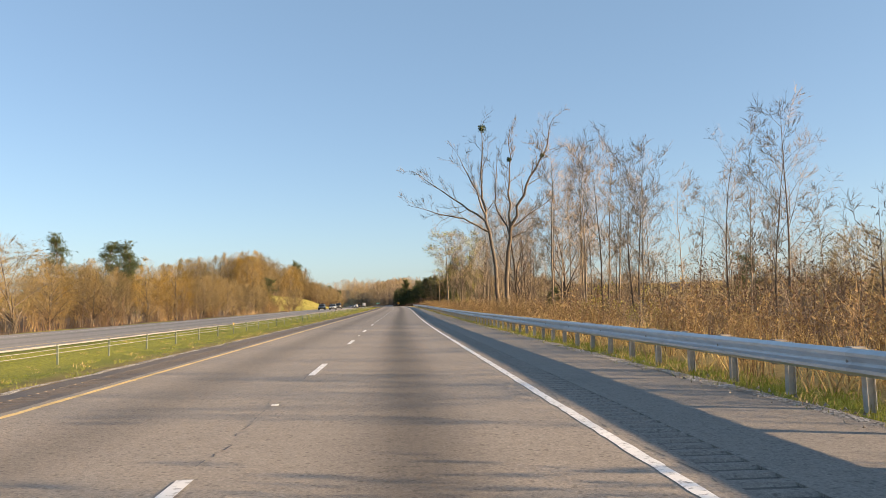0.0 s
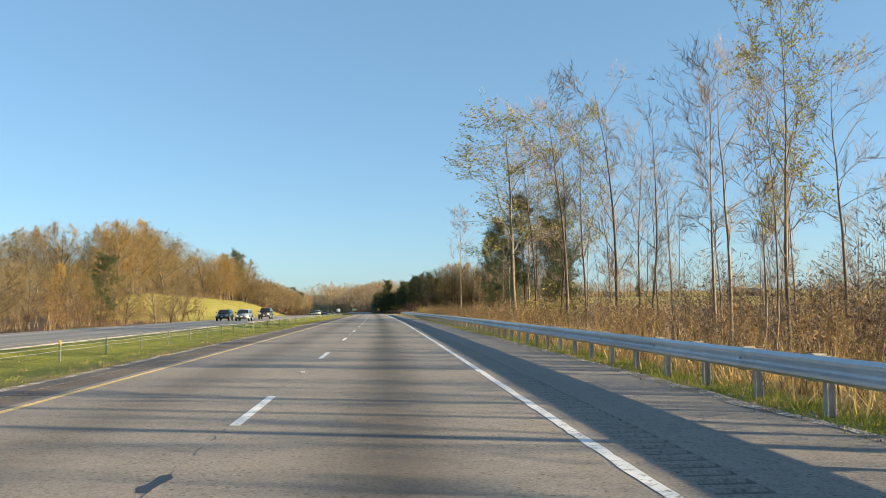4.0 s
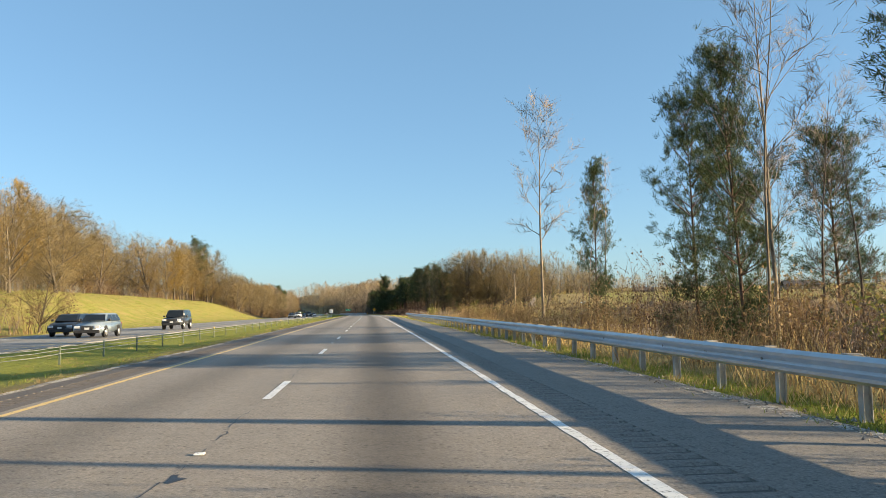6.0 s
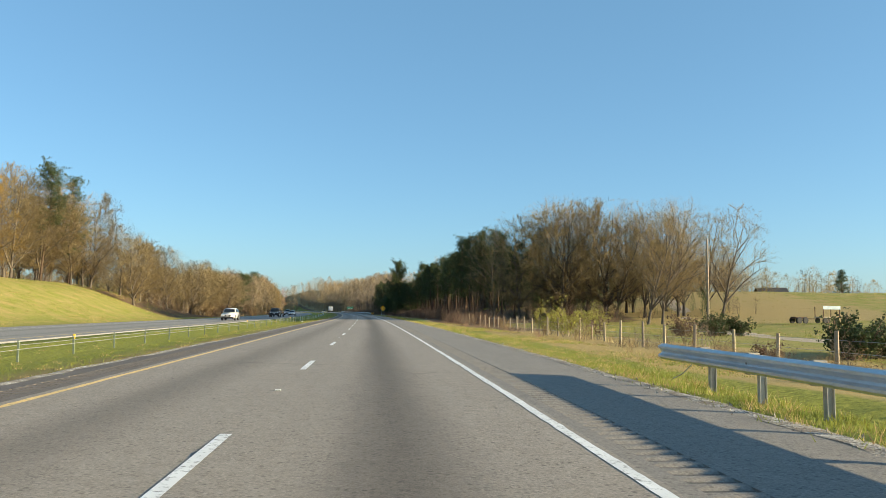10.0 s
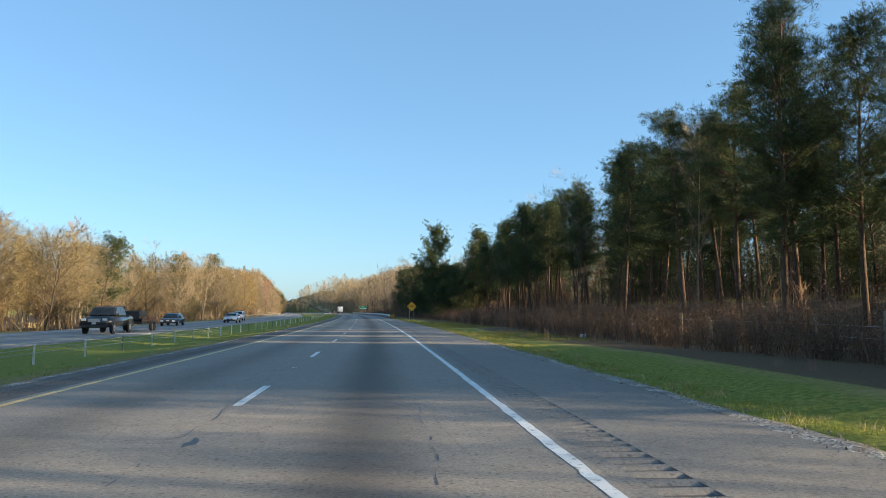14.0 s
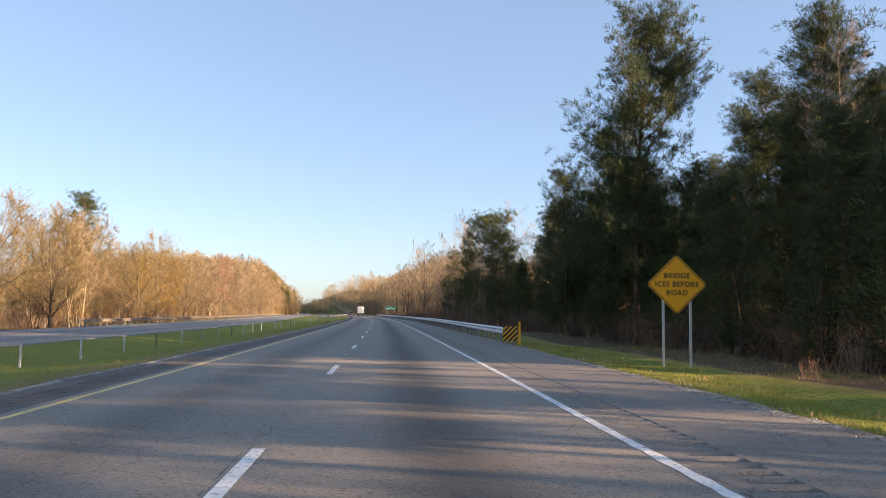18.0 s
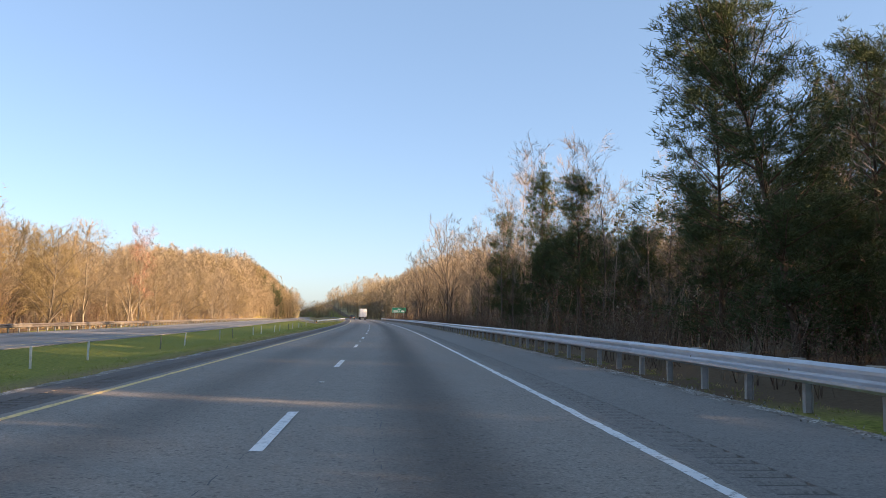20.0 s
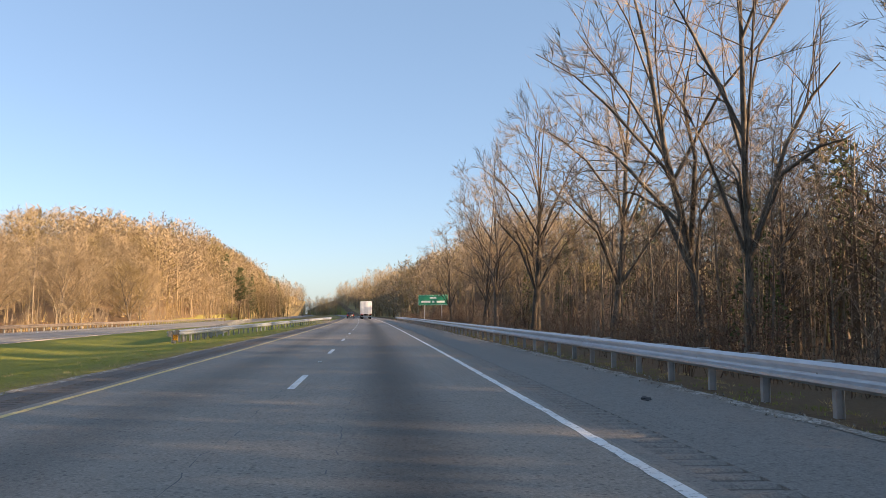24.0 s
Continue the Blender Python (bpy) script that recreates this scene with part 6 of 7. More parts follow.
joined("far_wood_beyond", FTF, MF,
       spread(170, -60, 225, 44, 80, [0, 1, 1, 2], 0.3, 0.42) + spread(170, -60, 225, 80, 220, [0, 0, 1, 2, 3], 0.45, 0.75)
       + spread(420, -60, 950, -112, -260, [0, 0, 1, 2, 3], 0.6, 0.85) + spread(200, 640, 950, 78, 230, [0, 0, 1, 2, 3], 0.6, 0.9), L_FAR, "wood")
# filler that darkens the gaps between trunks, its twigs coloured as in shade
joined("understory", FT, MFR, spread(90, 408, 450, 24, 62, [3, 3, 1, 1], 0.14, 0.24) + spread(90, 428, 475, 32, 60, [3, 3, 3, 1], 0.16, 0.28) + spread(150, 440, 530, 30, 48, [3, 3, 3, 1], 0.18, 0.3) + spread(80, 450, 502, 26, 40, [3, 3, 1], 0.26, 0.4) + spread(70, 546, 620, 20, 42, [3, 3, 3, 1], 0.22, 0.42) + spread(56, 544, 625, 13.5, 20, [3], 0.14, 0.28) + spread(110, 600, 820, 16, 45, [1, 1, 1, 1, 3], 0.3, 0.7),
       "dark evergreen and shade-darkened brown understory among the trunks", "wood")
joined("thicket_wood", FT, MFR, spread(90, -5, 190, 20, 42, [0, 1, 1], 0.34, 0.5), "low thicket behind the roadside trees, twig brown darkened for shade", "wood")
joined("far_wood_left", FT, MF,
       spread(120, 60, 280, -50, -100, [0, 1, 0, 0, 0, 2, 0, 3], 0.5, 0.68) + spread(110, 280, 470, -68, -110, [0, 1, 0, 0, 0, 2, 0, 3], 0.75, 0.95)
       + spread(90, 470, 620, -54, -110, [0, 1, 0, 0, 0, 2, 0, 3], 0.6, 0.85, shift=True), L_FAR, "wood")
joined("far_wood_hill", FT, MFP, spread(60, 850, 960, -28.5, -66, [0, 0, 1, 0], 0.6, 0.85, shift=True) + spread(210, 950, 1160, -28.2, -66, [0, 0, 0, 2, 0, 0, 3], 0.85, 1.05, shift=True)
       + spread(60, 900, 1080, -66, -130, [0, 0, 1, 1], 0.8, 1.0, shift=True)
       + spread(110, 665, 900, -42, -60, [0, 0, 1, 2], 0.65, 0.85, shift=True) + spread(150, 615, 900, -54, -110, [0, 1, 0, 0, 0, 2, 0, 3], 0.6, 0.85, shift=True), L_FAR, "wood")
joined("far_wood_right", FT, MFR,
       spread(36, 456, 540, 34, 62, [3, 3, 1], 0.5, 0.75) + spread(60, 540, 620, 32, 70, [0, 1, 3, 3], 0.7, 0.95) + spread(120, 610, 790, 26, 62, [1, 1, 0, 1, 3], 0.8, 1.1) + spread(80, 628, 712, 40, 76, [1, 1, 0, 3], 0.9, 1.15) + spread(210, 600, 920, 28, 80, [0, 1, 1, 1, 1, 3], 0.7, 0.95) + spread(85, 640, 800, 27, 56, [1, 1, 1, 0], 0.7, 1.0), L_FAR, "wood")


def stones(name, n, y0, y1, l0, l1, seed):
    """Loose stones along the edge of the asphalt."""
    r = random.Random(seed)
    b = Bag()
    for i in range(n):
        y = y0 + (y1 - y0) * (i + r.random()) / n
        lat = l0 + (l1 - l0) * r.random()
        p = on_road(lat, y, -0.03)
        q = r.uniform(0.012, 0.035)
        k = len(b.v)
        b.v += [p + Vector((r.uniform(-1, 1), r.uniform(-1, 1), -0.3)) * q * 1.3 for _ in range(3)] + [p + Vector((0, 0, q * 1.3))]
        b.f += [(k, k + 1, k + 3), (k + 1, k + 2, k + 3), (k + 2, k, k + 3)]
    tagged(new(name, b.mesh(name, M_GRAVEL)), "loose pale stones along the crumbled edge of the asphalt", "gravel", kind="stuff")


stones("edge_stones", 9000, -4, 780, 4.75, 5.5, 8)


# ------------------------------------------------------------------ vehicles
def car_paint(name, c):
    m, nt, b = mat_base(name, 0.28, 0.1)
    nt.links.new(ramp(nt, noise_tex(nt, 2.0, 3.0), [(0.3, [v * 0.9 for v in c]), (0.7, c)]), b.inputs["Base Color"])
    b.inputs["Coat Weight"].default_value = 0.6
    b.inputs["Coat Roughness"].default_value = 0.08
    return m


M_GLASS = simple("dark_tinted_glass", (0.012, 0.015, 0.018), (0.02, 0.023, 0.026), 2.0, 0.06, 0, 0)
M_TRIM = simple("black_plastic_trim", (0.02, 0.02, 0.021), (0.035, 0.035, 0.036), 9.0, 0.6, 0, 0.1)
M_RIM = simple("silver_rim", (0.42, 0.43, 0.44), (0.56, 0.57, 0.58), 4.0, 0.35, 0.8, 0)
M_HEADLAMP = simple("clear_headlamp", (0.70, 0.72, 0.74), (0.85, 0.86, 0.88), 4.0, 0.12, 0.2, 0)
M_TAIL = simple("red_tail_lamp", (0.35, 0.012, 0.012), (0.48, 0.02, 0.02), 4.0, 0.2, 0, 0)
M_PLATE = simple("pale_plate", (0.55, 0.56, 0.56), (0.66, 0.67, 0.67), 4.0, 0.4, 0, 0)


def loft(profile, half, top_in, z0, z1, bevel=0.05):
    """A closed side outline (y, z) drawn out to both sides, drawn in towards the top."""
    bm = bmesh.new()
    sides = []
    for s in (-1, 1):
        sides.append([bm.verts.new((s * (half - top_in * bar(z0, z1, z)), y, z)) for y, z in profile])
    n = len(profile)
    bm.faces.new(sides[0])
    bm.faces.new(list(reversed(sides[1])))
    for i in range(n):
        j = (i + 1) % n
        bm.faces.new((sides[0][j], sides[0][i], sides[1][i], sides[1][j]))
    bmesh.ops.recalc_face_normals(bm, faces=bm.faces)
    if bevel:
        bmesh.ops.bevel(bm, geom=list(bm.edges), offset=bevel * 1.7, segments=3, affect="EDGES", clamp_overlap=True)
    for f in bm.faces:
        f.smooth = True
    return bm


KINDS = {
    # length, width, body outline, cabin outline, wheel radius, wheelbase ends
    "sedan": (4.8, 1.84, [(-2.36, 0.3), (-2.4, 0.52), (-2.3, 0.7), (-1.9, 0.82), (-1.3, 0.92), (0.2, 0.97), (1.75, 1.0), (2.3, 0.98), (2.4, 0.7), (2.34, 0.33)],
              [(-1.25, 0.92), (-0.4, 1.40), (1.0, 1.44), (1.9, 0.99)], 0.33, (-1.42, 1.40)),
    "suv": (4.7, 1.88, [(-2.3, 0.34), (-2.36, 0.62), (-2.26, 0.86), (-1.8, 0.98), (-1.25, 1.06), (0.4, 1.1), (2.18, 1.13), (2.34, 0.9), (2.3, 0.38)],
            [(-1.2, 1.06), (-0.5, 1.63), (1.65, 1.68), (2.25, 1.12)], 0.37, (-1.38, 1.38)),
    "boxy": (4.6, 1.95, [(-2.3, 0.42), (-2.28, 1.05), (-1.0, 1.14), (2.25, 1.16), (2.3, 0.45)],
             [(-0.95, 1.14), (-0.62, 1.88), (2.12, 1.92), (2.25, 1.16)], 0.40, (-1.42, 1.42)),
    "pickup": (6.1, 2.03, [(-3.05, 0.48), (-3.03, 1.16), (-1.55, 1.26), (3.0, 1.26), (3.05, 0.55)],
               [(-1.45, 1.26), (-0.85, 1.94), (1.05, 1.96), (1.25, 1.26)], 0.42, (-1.95, 1.85)),
}


def slab(bm, pts, d):
    """A thin raised panel from four corners, pushed out along d."""
    a = [bm.verts.new(p) for p in pts]
    b = [bm.verts.new(Vector(p) + Vector(d)) for p in pts]
    bm.faces.new(b)
    for i in range(4):
        j = (i + 1) % 4
        bm.faces.new((a[i], a[j], b[j], b[i]))
    bmesh.ops.recalc_face_normals(bm, faces=bm.faces)
    return bm


def car(kind, paint, name, label, m):
    ln, w, body, cab, wr, (wf, wb) = KINDS[kind]
    root = tagged(new(name), label, "car" if kind != "pickup" else "pickup truck")
    h = w / 2
    part("body", loft(body, h, 0.06, body[0][1], max(z for _, z in body), 0.06), paint, root)
    zc0, zc1 = cab[0][1], cab[1][1]
    tin = 0.17
    part("cabin", loft(cab, h - 0.05, tin, zc0, zc1, 0.05), paint, root)

    def hw(z):
        return h - 0.05 - tin * bar(zc0, zc1, z)
    (y0, _), (y1, _), (y2, z2), (y3, z3) = cab
    # windscreen, rear screen and side windows
    lo, hi = zc0 + 0.07, zc1 - 0.07

    def ey(a, b, z):
        return a[0] + (b[0] - a[0]) * (z - a[1]) / (b[1] - a[1])
    f0, f1 = ey(cab[0], cab[1], lo), ey(cab[0], cab[1], hi)
    part("windscreen", slab(bmesh.new(), [(-hw(lo) + 0.09, f0, lo), (hw(lo) - 0.09, f0, lo), (hw(hi) - 0.09, f1, hi), (-hw(hi) + 0.09, f1, hi)],
                            (0, -0.015, 0.012)), M_GLASS, root)
    r0, r1 = ey(cab[3], cab[2], lo + (z3 - zc0)), ey(cab[3], cab[2], hi)
    part("rear_window", slab(bmesh.new(), [(-hw(lo) + 0.12, r0, lo + (z3 - zc0)), (hw(lo) - 0.12, r0, lo + (z3 - zc0)), (hw(hi) - 0.12, r1, hi), (-hw(hi) + 0.12, r1, hi)],
                             (0, 0.015, 0.01)), M_GLASS, root)
    cuts = [0.0, 0.48, 1.0] if kind in ("sedan", "pickup") else [0.0, 0.40, 0.76, 1.0]
    for s in (-1, 1):
        for a, b in zip(cuts, cuts[1:]):
            pa0, pb0 = f0 + 0.12 + (r0 - f0 - 0.24) * a + 0.03, f0 + 0.12 + (r0 - f0 - 0.24) * b - 0.03
            pa1, pb1 = f1 + 0.10 + (r1 - f1 - 0.20) * a + 0.03, f1 + 0.10 + (r1 - f1 - 0.20) * b - 0.03
            part("side_window", slab(bmesh.new(), [(s * hw(lo), pa0, lo), (s * hw(lo), pb0, lo), (s * hw(hi), pb1, hi), (s * hw(hi), pa1, hi)], (s * 0.012, 0, 0)),
                 M_GLASS, root)
        bm = bmesh.new()
        box(bm, s * (h + 0.09) - 0.09, f0 + 0.10, lo - 0.02, s * (h + 0.09) + 0.09, f0 + 0.24, lo + 0.15, 0.03)
        part("mirror", bm, M_TRIM, root)
    for y in (wf, wb):
        for s in (-1, 1):
            bm = bmesh.new()
            bmesh.ops.create_cone(bm, cap_ends=True, segments=18, radius1=wr + 0.06, radius2=wr + 0.06, depth=0.03)
            bmesh.ops.rotate(bm, verts=bm.verts, matrix=Matrix.Rotation(radians(90), 3, "Y"))
            ob = part("wheel_arch", bm, M_TRIM, root)
            ob.location = (s * (h - 0.0), y, wr + 0.02)
            ty = part("tyre", wheel_mesh(wr, 0.24, M_RUBBER), None, root)
            ty.location = (s * (h - 0.08), y, wr)
            bm = bmesh.new()
            bmesh.ops.create_cone(bm, cap_ends=True, segments=14, radius1=wr * 0.62, radius2=wr * 0.55, depth=0.03)
            bmesh.ops.rotate(bm, verts=bm.verts, matrix=Matrix.Rotation(radians(90), 3, "Y"))
            ob = part("rim", bm, M_RIM, ty)
            ob.location = (s * 0.125, 0, 0)
    yf, yr = -ln / 2, ln / 2
    zb = 0.68 if kind == "sedan" else 0.86 if kind == "suv" else body[1][1]
    bm = bmesh.new()
    box(bm, -h * 0.42, yf - 0.02, zb - 0.30, h * 0.42, yf + 0.06, zb - 0.06, 0.015)
    part("grille", bm, M_TRIM if kind != "pickup" else M_RIM, root)
    bm = bmesh.new()
    box(bm, -h * 0.88, yf - 0.025, body[0][1] - 0.02, h * 0.88, yf + 0.1, body[0][1] + 0.2, 0.03)
    part("bumper", bm, M_TRIM, root)
    bm = bmesh.new()
    box(bm, -h * 0.88, yr - 0.1, body[0][1] - 0.02, h * 0.88, yr + 0.03, body[0][1] + 0.2, 0.03)
    part("bumper", bm, M_TRIM, root)
    for s in (-1, 1):
        bm = bmesh.new()
        box(bm, s * h * 0.70 - 0.17, yf - 0.015, zb - 0.22, s * h * 0.70 + 0.17, yf + 0.12, zb - 0.05, 0.02)
        part("headlight", bm, M_HEADLAMP, root)
        bm = bmesh.new()
        box(bm, s * h * 0.82 - 0.12, yr - 0.12, 0.72, s * h * 0.82 + 0.10, yr + 0.015, 1.0, 0.02)
        part("tail_light", bm, M_TAIL, root)
    for y, d in ((yf, -0.03), (yr, 0.02)):
        bm = bmesh.new()
        box(bm, -0.15, y + d - 0.006, body[0][1] + 0.22, 0.15, y + d + 0.006, body[0][1] + 0.36)
        part("plate", bm, M_PLATE, root)
    if kind == "pickup":
        bm = bmesh.new()
        box(bm, -h + 0.12, 1.35, 1.262, h - 0.12, 2.95, 1.27)
        part("bed", bm, M_TRIM, root)
        bm = bmesh.new()
        for x in (-0.75, 0.75):
            box(bm, x - 0.04, 1.3, 1.25, x + 0.04, 1.38, 1.95)
        box(bm, -0.8, 1.3, 1.9, 0.8, 1.38, 1.98, 0.01)
        part("rack", bm, M_TRIM, root)
    root.matrix_world = m
    return root


def opp_at(lane, y):
    return Matrix.Translation(on_road(lane + opp_shift(y), y, -0.25)) @ Matrix.Rotation(-math.atan2(line_x(y + 5) - line_x(y - 5), 10), 4, "Z")


P_BLACK = car_paint("black_paint", (0.014, 0.015, 0.018))
P_GREY = car_paint("dark_grey_paint", (0.045, 0.05, 0.058))
P_BLUE = car_paint("silver_blue_paint", (0.24, 0.29, 0.34))
P_WHITE = car_paint("white_paint", (0.72, 0.72, 0.70))
P_SILVER = car_paint("silver_paint", (0.40, 0.41, 0.42))
car("suv", P_BLUE, "car", "silver-blue sport utility car with dark windows", opp_at(-19.0, 232))
car("suv", P_BLACK, "car", "black sport utility car in the outer oncoming lane", opp_at(-22.6, 237))
car("boxy", P_GREY, "car", "boxy dark grey off-road car behind two others", opp_at(-19.0, 255))
car("suv", P_WHITE, "car", "white sport utility car on the opposite road", opp_at(-19.2, 404))
car("sedan", P_GREY, "car", "grey sedan on the opposite road", opp_at(-22.6, 424))
car("pickup", P_BLACK, "pickup", "black pickup truck with chrome grille towing a trailer", opp_at(-19.3, 467))
car("sedan", P_GREY, "car", "dark grey sedan on the opposite road", opp_at(-22.4, 500))
car("sedan", P_WHITE, "car", "white sedan on the opposite road", opp_at(-19.3, 523))
car("suv", P_WHITE, "car", "white sport utility car with dark windows", opp_at(-22.2, 549))
car("suv", P_GREY, "car", "dark grey sport utility car driving far ahead",
    Matrix.Translation(on_road(-3.4, 905)) @ Matrix.Rotation(radians(180) - math.atan2(line_x(910) - line_x(900), 10), 4, "Z"))


def utility_trailer():
    root = tagged(new("trailer"), "low black flat trailer with a dark load behind the pickup", "trailer")
    bm = bmesh.new()
    box(bm, -1.0, -2.4, 0.6, 1.0, 2.6, 0.78, 0.02)
    part("deck", bm, M_TRIM, root)
    bm = bmesh.new()
    box(bm, -0.06, -4.0, 0.5, 0.06, -2.4, 0.62)
    part("drawbar", bm, M_TRIM, root)
    for s in (-1, 1):
        for y in (0.2, 1.1):
            w = part("wheel", wheel_mesh(0.36, 0.22, M_RUBBER), None, root)
            w.location = (s * 1.05, y, 0.36)
        bm = bmesh.new()
        box(bm, s * 0.98 - 0.03, -2.4, 0.78, s * 0.98 + 0.03, 2.6, 1.15, 0.01)
        part("rail", bm, M_RUST, root)
    bm = bmesh.new()
    box(bm, -0.7, -1.8, 0.79, 0.7, 0.1, 1.65, 0.08)
    part("load", bm, M_TRIM, root)
    root.matrix_world = opp_at(-19.3, 474.6)


utility_trailer()
M_TRAILER = simple("white_trailer_panel", (0.66, 0.67, 0.68), (0.78, 0.78, 0.77), 1.2, 0.45, 0.1, 0.05)


def box_truck(lat, y):
    root = tagged(new("semi_trailer"), "tall white box trailer with closed rear doors on the road", "truck trailer")
    bm = bmesh.new()
    box(bm, -1.29, 0, 1.15, 1.29, 15.5, 4.1, 0.04)
    part("box", bm, M_TRAILER, root)
    for s in (-1, 1):
        bm = bmesh.new()
        box(bm, s * 0.63 - 0.61, -0.03, 1.25, s * 0.63 + 0.61, -0.002, 4.0, 0.008)
        door = part("door", bm, M_TRAILER, root)
        for x in (-0.35, 0.35):
            bm = bmesh.new()
            box(bm, s * 0.63 + x - 0.02, -0.055, 1.3, s * 0.63 + x + 0.02, -0.032, 3.95)
            part("lock_bar", bm, M_RIM, door)
        bm = bmesh.new()
        box(bm, s * 1.0 - 0.2, -0.03, 1.02, s * 1.0 + 0.2, 0.02, 1.13, 0.01)
        part("tail_light", bm, M_TAIL, root)
        bm = bmesh.new()
        box(bm, s * 0.85 - 0.28, 2.4, 0.25, s * 0.85 + 0.28, 2.42, 0.95)
        part("mud_flap", bm, M_TRIM, root)
        for yy in (1.0, 2.0):
            for x in (0.75, 1.05):
                w = part("wheel", wheel_mesh(0.5, 0.26, M_RUBBER), None, root)
                w.location = (s * x, yy, 0.5)
    bm = bmesh.new()
    box(bm, -1.15, -0.02, 0.5, 1.15, 0.1, 0.62, 0.01)
    for s in (-0.6, 0.6):
        box(bm, s - 0.05, 0.0, 0.6, s + 0.05, 0.1, 1.15)
    part("guard_bar", bm, M_RIM, root)
    bm = bmesh.new()
    box(bm, -1.2, 15.9, 0.6, 1.2, 19.0, 3.4, 0.15)
    part("cab", bm, P_SILVER, root)
    bm = bmesh.new()
    box(bm, -0.5, 0.5, 0.85, 0.5, 18.5, 1.15, 0.02)
    part("chassis", bm, M_TRIM, root)
    for s in (-1, 1):
        for yy in (15.3, 18.2):
            w = part("wheel", wheel_mesh(0.5, 0.3, M_RUBBER), None, root)
            w.location = (s * 1.0, yy, 0.5)
    root.matrix_world = Matrix.Translation(on_road(lat, y)) @ Matrix.Rotation(-math.atan2(line_x(y + 10) - line_x(y), 10), 4, "Z")


box_truck(0.2, 880)

# ------------------------------------------------------------------ far end of the field
P_RED = car_paint("faded_red_paint", (0.30, 0.03, 0.02))
car("sedan", P_RED, "car", "old red car parked under the field trees", Matrix.Translation(g(166, 507)) @ Matrix.Rotation(radians(80), 4, "Z"))
M_SIDING = simple("grey_brown_siding", (0.13, 0.11, 0.10), (0.22, 0.19, 0.17), 3.0, 0.8, 0, 0.2)
M_SHINGLE = simple("dark_roof_shingles", (0.035, 0.033, 0.034), (0.075, 0.07, 0.07), 4.0, 0.85, 0, 0.3)


def low_house(name, label, m, wd, dp, h, rise):
    """A small gabled building with a porch."""
    root = tagged(new(name), label, "building")
    bm = bmesh.new()
    box(bm, -wd / 2, -dp / 2, -0.5, wd / 2, dp / 2, h)
    part("walls", bm, M_SIDING, root)
    bm = bmesh.new()
    e = 0.45
    prof = [(-dp / 2 - e, h - 0.15), (0, h + rise), (dp / 2 + e, h - 0.15), (dp / 2 + e, h + 0.02), (0, h + rise + 0.18), (-dp / 2 - e, h + 0.02)]
    ends = [[bm.verts.new((x, y, z)) for y, z in prof] for x in (-wd / 2 - e, wd / 2 + e)]
    for i in range(6):
        j = (i + 1) % 6
        bm.faces.new((ends[0][i], ends[0][j], ends[1][j], ends[1][i]))
    bm.faces.new(ends[0])
    bm.faces.new(ends[1][::-1])
    part("roof", bm, M_SHINGLE, root)
    for x in (-wd / 2 + 0.3, 0, wd / 2 - 0.3):
        bm = bmesh.new()
        box(bm, x - 0.08, -dp / 2 - 1.6, -0.4, x + 0.08, -dp / 2 - 1.44, h - 0.25)
        part("porch_post", bm, M_SIGNWHITE, root)
    bm = bmesh.new()
    box(bm, -wd / 2, -dp / 2 - 1.8, h - 0.25, wd / 2, -dp / 2 - 0.01, h - 0.16)
    part("porch_roof", bm, M_SHINGLE, root)
    for x in (-wd * 0.28, wd * 0.28):
        bm = bmesh.new()
        box(bm, x - 0.5, -dp / 2 - 0.03, 0.9, x + 0.5, -dp / 2 - 0.005, 2.0)
        part("window", bm, M_BLACK, root)
    bm = bmesh.new()
    box(bm, -0.45, -dp / 2 - 0.03, 0.0, 0.45, -dp / 2 - 0.005, 2.05)
    part("door", bm, M_SIGNWHITE, root)
    root.matrix_world = m


low_house("house", "low dark-roofed house behind the field", Matrix.Translation(g(186, 498)) @ Matrix.Rotation(radians(-15), 4, "Z"), 14, 8, 2.7, 2.0)
low_house("barn", "small dark barn at the far edge of the field", Matrix.Translation(g(136, 545)) @ Matrix.Rotation(radians(-12), 4, "Z"), 9, 6, 2.6, 1.7)

# ------------------------------------------------------------------ small things on the road side
M_TAR = simple("black_tar", (0.012, 0.012, 0.013), (0.028, 0.027, 0.026), 12.0, 0.5, 0, 0.1)


def scrap(name, label, category, p, size, mat, seed):
    """A torn, crumpled piece lying on the ground."""
    r = random.Random(seed)
    bm = bmesh.new()
    bmesh.ops.create_icosphere(bm, subdivisions=2, radius=1)
    for v in bm.verts:
        k = 0.75 + 0.5 * noise.noise(v.co * 1.7 + Vector((seed, 0, 0)))
        v.co = Vector((v.co.x * size[0] * k, v.co.y * size[1] * k, max(v.co.z, -0.4) * size[2] * k))
    ob = part(name, bm, mat, None)
    ob.location = p + Vector((0, 0, 0.3 * size[2]))
    ob.rotation_euler = (0, 0, r.uniform(0, 6))
    return tagged(ob, label, category)


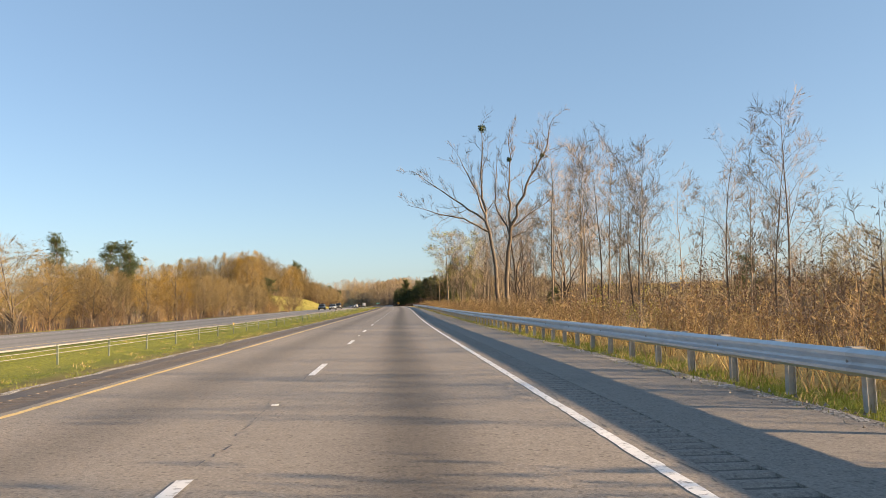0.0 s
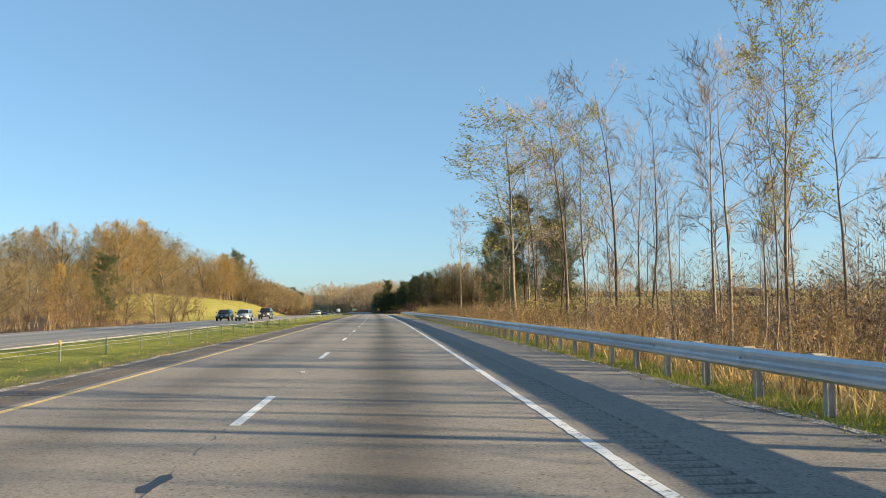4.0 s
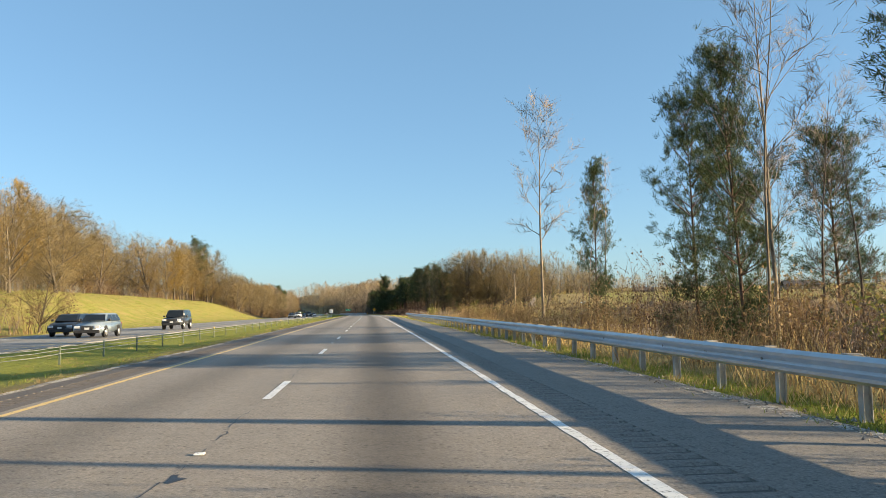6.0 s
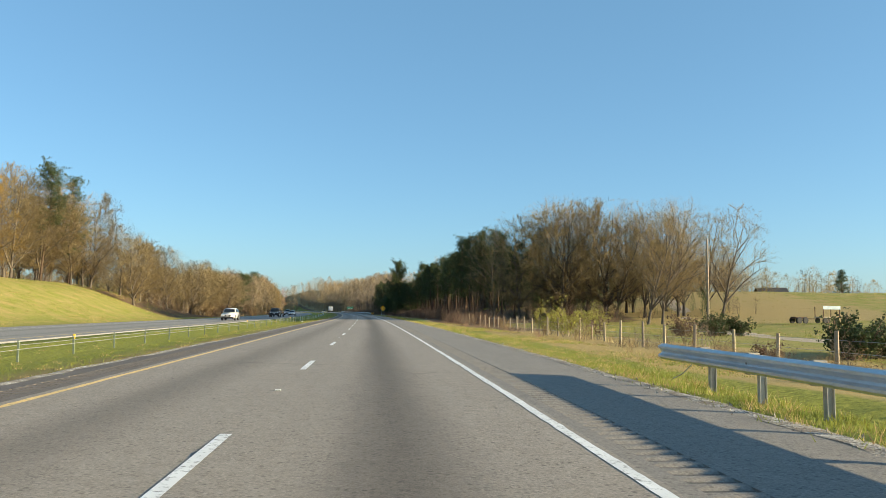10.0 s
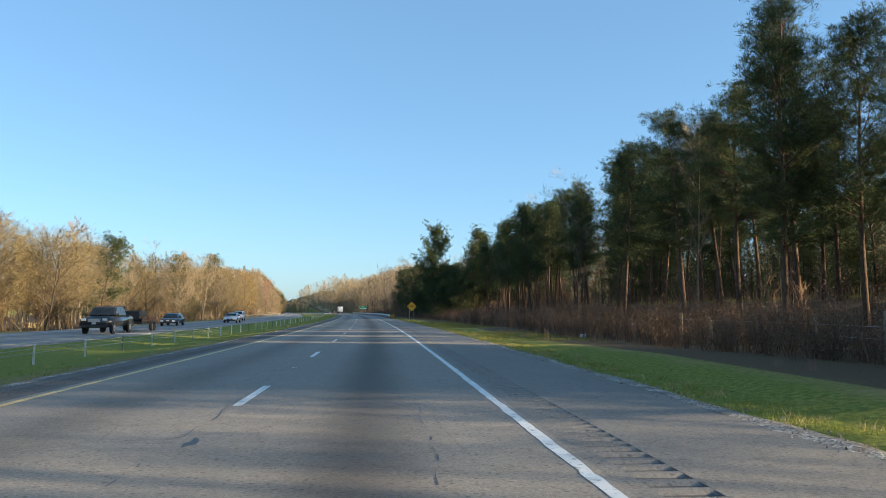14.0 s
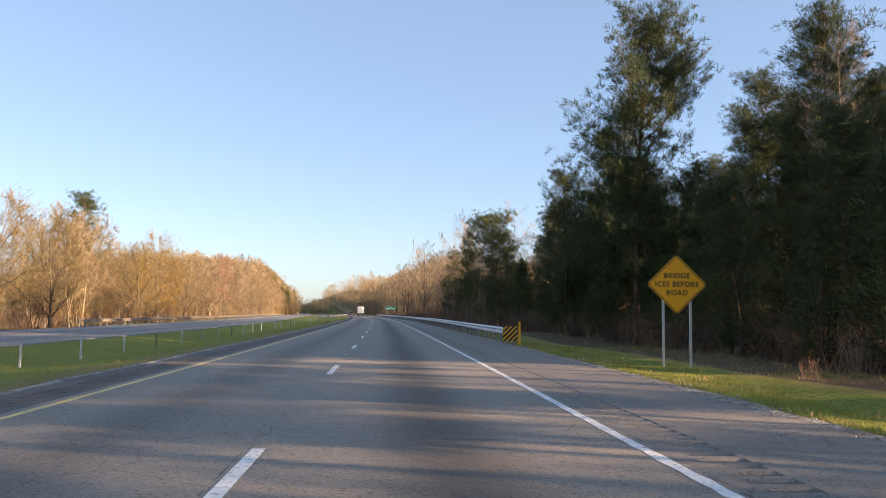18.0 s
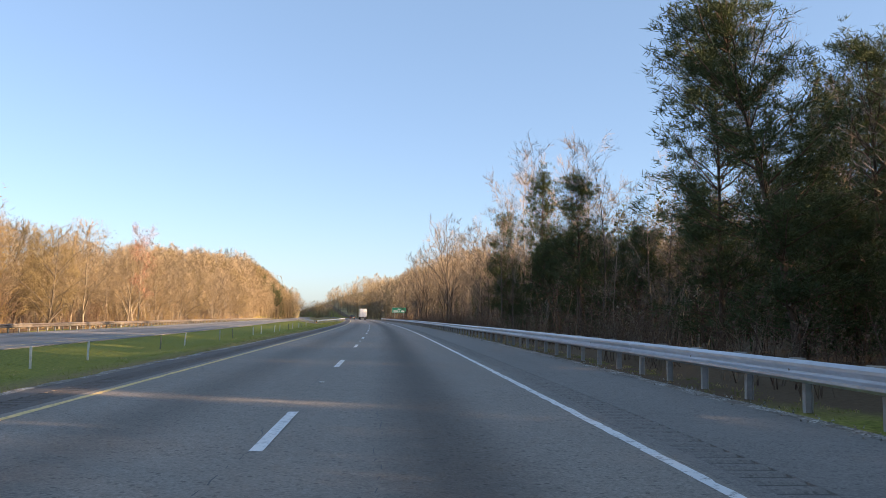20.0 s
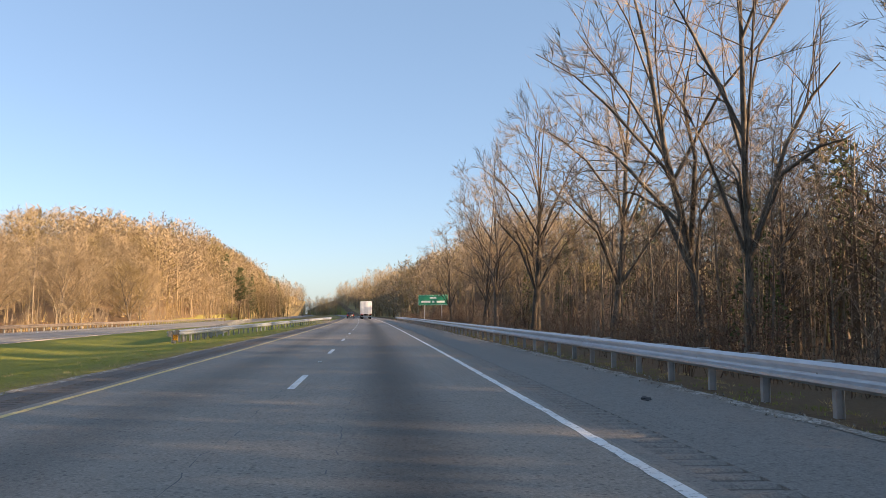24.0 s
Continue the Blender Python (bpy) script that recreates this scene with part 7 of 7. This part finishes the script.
scrap("tyre_scrap", "torn strip of brown tyre tread on the gravel edge", "debris", on_road(4.9, 377.2, -0.03), (0.55, 0.12, 0.09), M_RUST, 3)
scrap("tyre_scrap", "small torn strip of tyre tread on the shoulder", "debris", on_road(3.9, 708.5, -0.01), (0.28, 0.10, 0.03), M_RUBBER, 4)
scrap("plastic_bag", "crumpled white plastic bag in the grass below the bank", "litter", g(12.2, 452), (0.28, 0.22, 0.2), M_SIGNWHITE, 5)
scrap("plastic_bag", "crumpled white scrap in the median grass", "litter", g(-9.2, 403), (0.18, 0.15, 0.12), M_SIGNWHITE, 6)
for i in range(12):
    y = -2 + i * 59.3 + rng.uniform(-6, 6)
    r = random.Random(i + 700)
    n = 9
    cx, cy = on_road(-1.62 + r.gauss(0, 0.12), y).xy
    z = line_z(y) + 0.003
    vs = [Vector((cx + math.cos(a) * r.uniform(0.02, 0.12), cy + math.sin(a) * r.uniform(0.05, 0.4), z)) for a in [6.283 * j / n for j in range(n)]]
    part("tar_patch", mesh_of("tar_patch", vs, [tuple(range(n))], M_TAR), None, lane_line)


def crack_line(lat, y0, y1, seed):
    """A wandering tarred crack along a pavement joint."""
    r = random.Random(seed)
    verts, faces = [], []
    y, x = y0, lat
    while y < y1:
        w = r.uniform(0.002, 0.009)
        p = on_road(x, y, 0.003)
        verts += [p + Vector((-w, 0, 0)), p + Vector((w, 0, 0))]
        n = len(verts)
        if n > 2 and r.random() < 0.5:
            faces.append((n - 4, n - 3, n - 1, n - 2))
        x = lat + (x - lat) * 0.85 + r.gauss(0, 0.022)
        y += r.uniform(0.12, 0.3)
    return mesh_of("crack", verts, faces, M_TAR)


cracks = tagged(new("pavement_cracks"), "dark tarred cracks along the joints of the asphalt", "crack", kind="structure")
for lat, y0, y1, sd in ((-1.62, -10, 270, 1), (-1.70, 360, 760, 2), (2.25, 440, 620, 3), (-0.45, 560, 720, 4), (2.3, 0, 120, 5), (0.95, 380, 470, 6)):
    part("crack", crack_line(lat, y0, y1, sd), None, cracks)
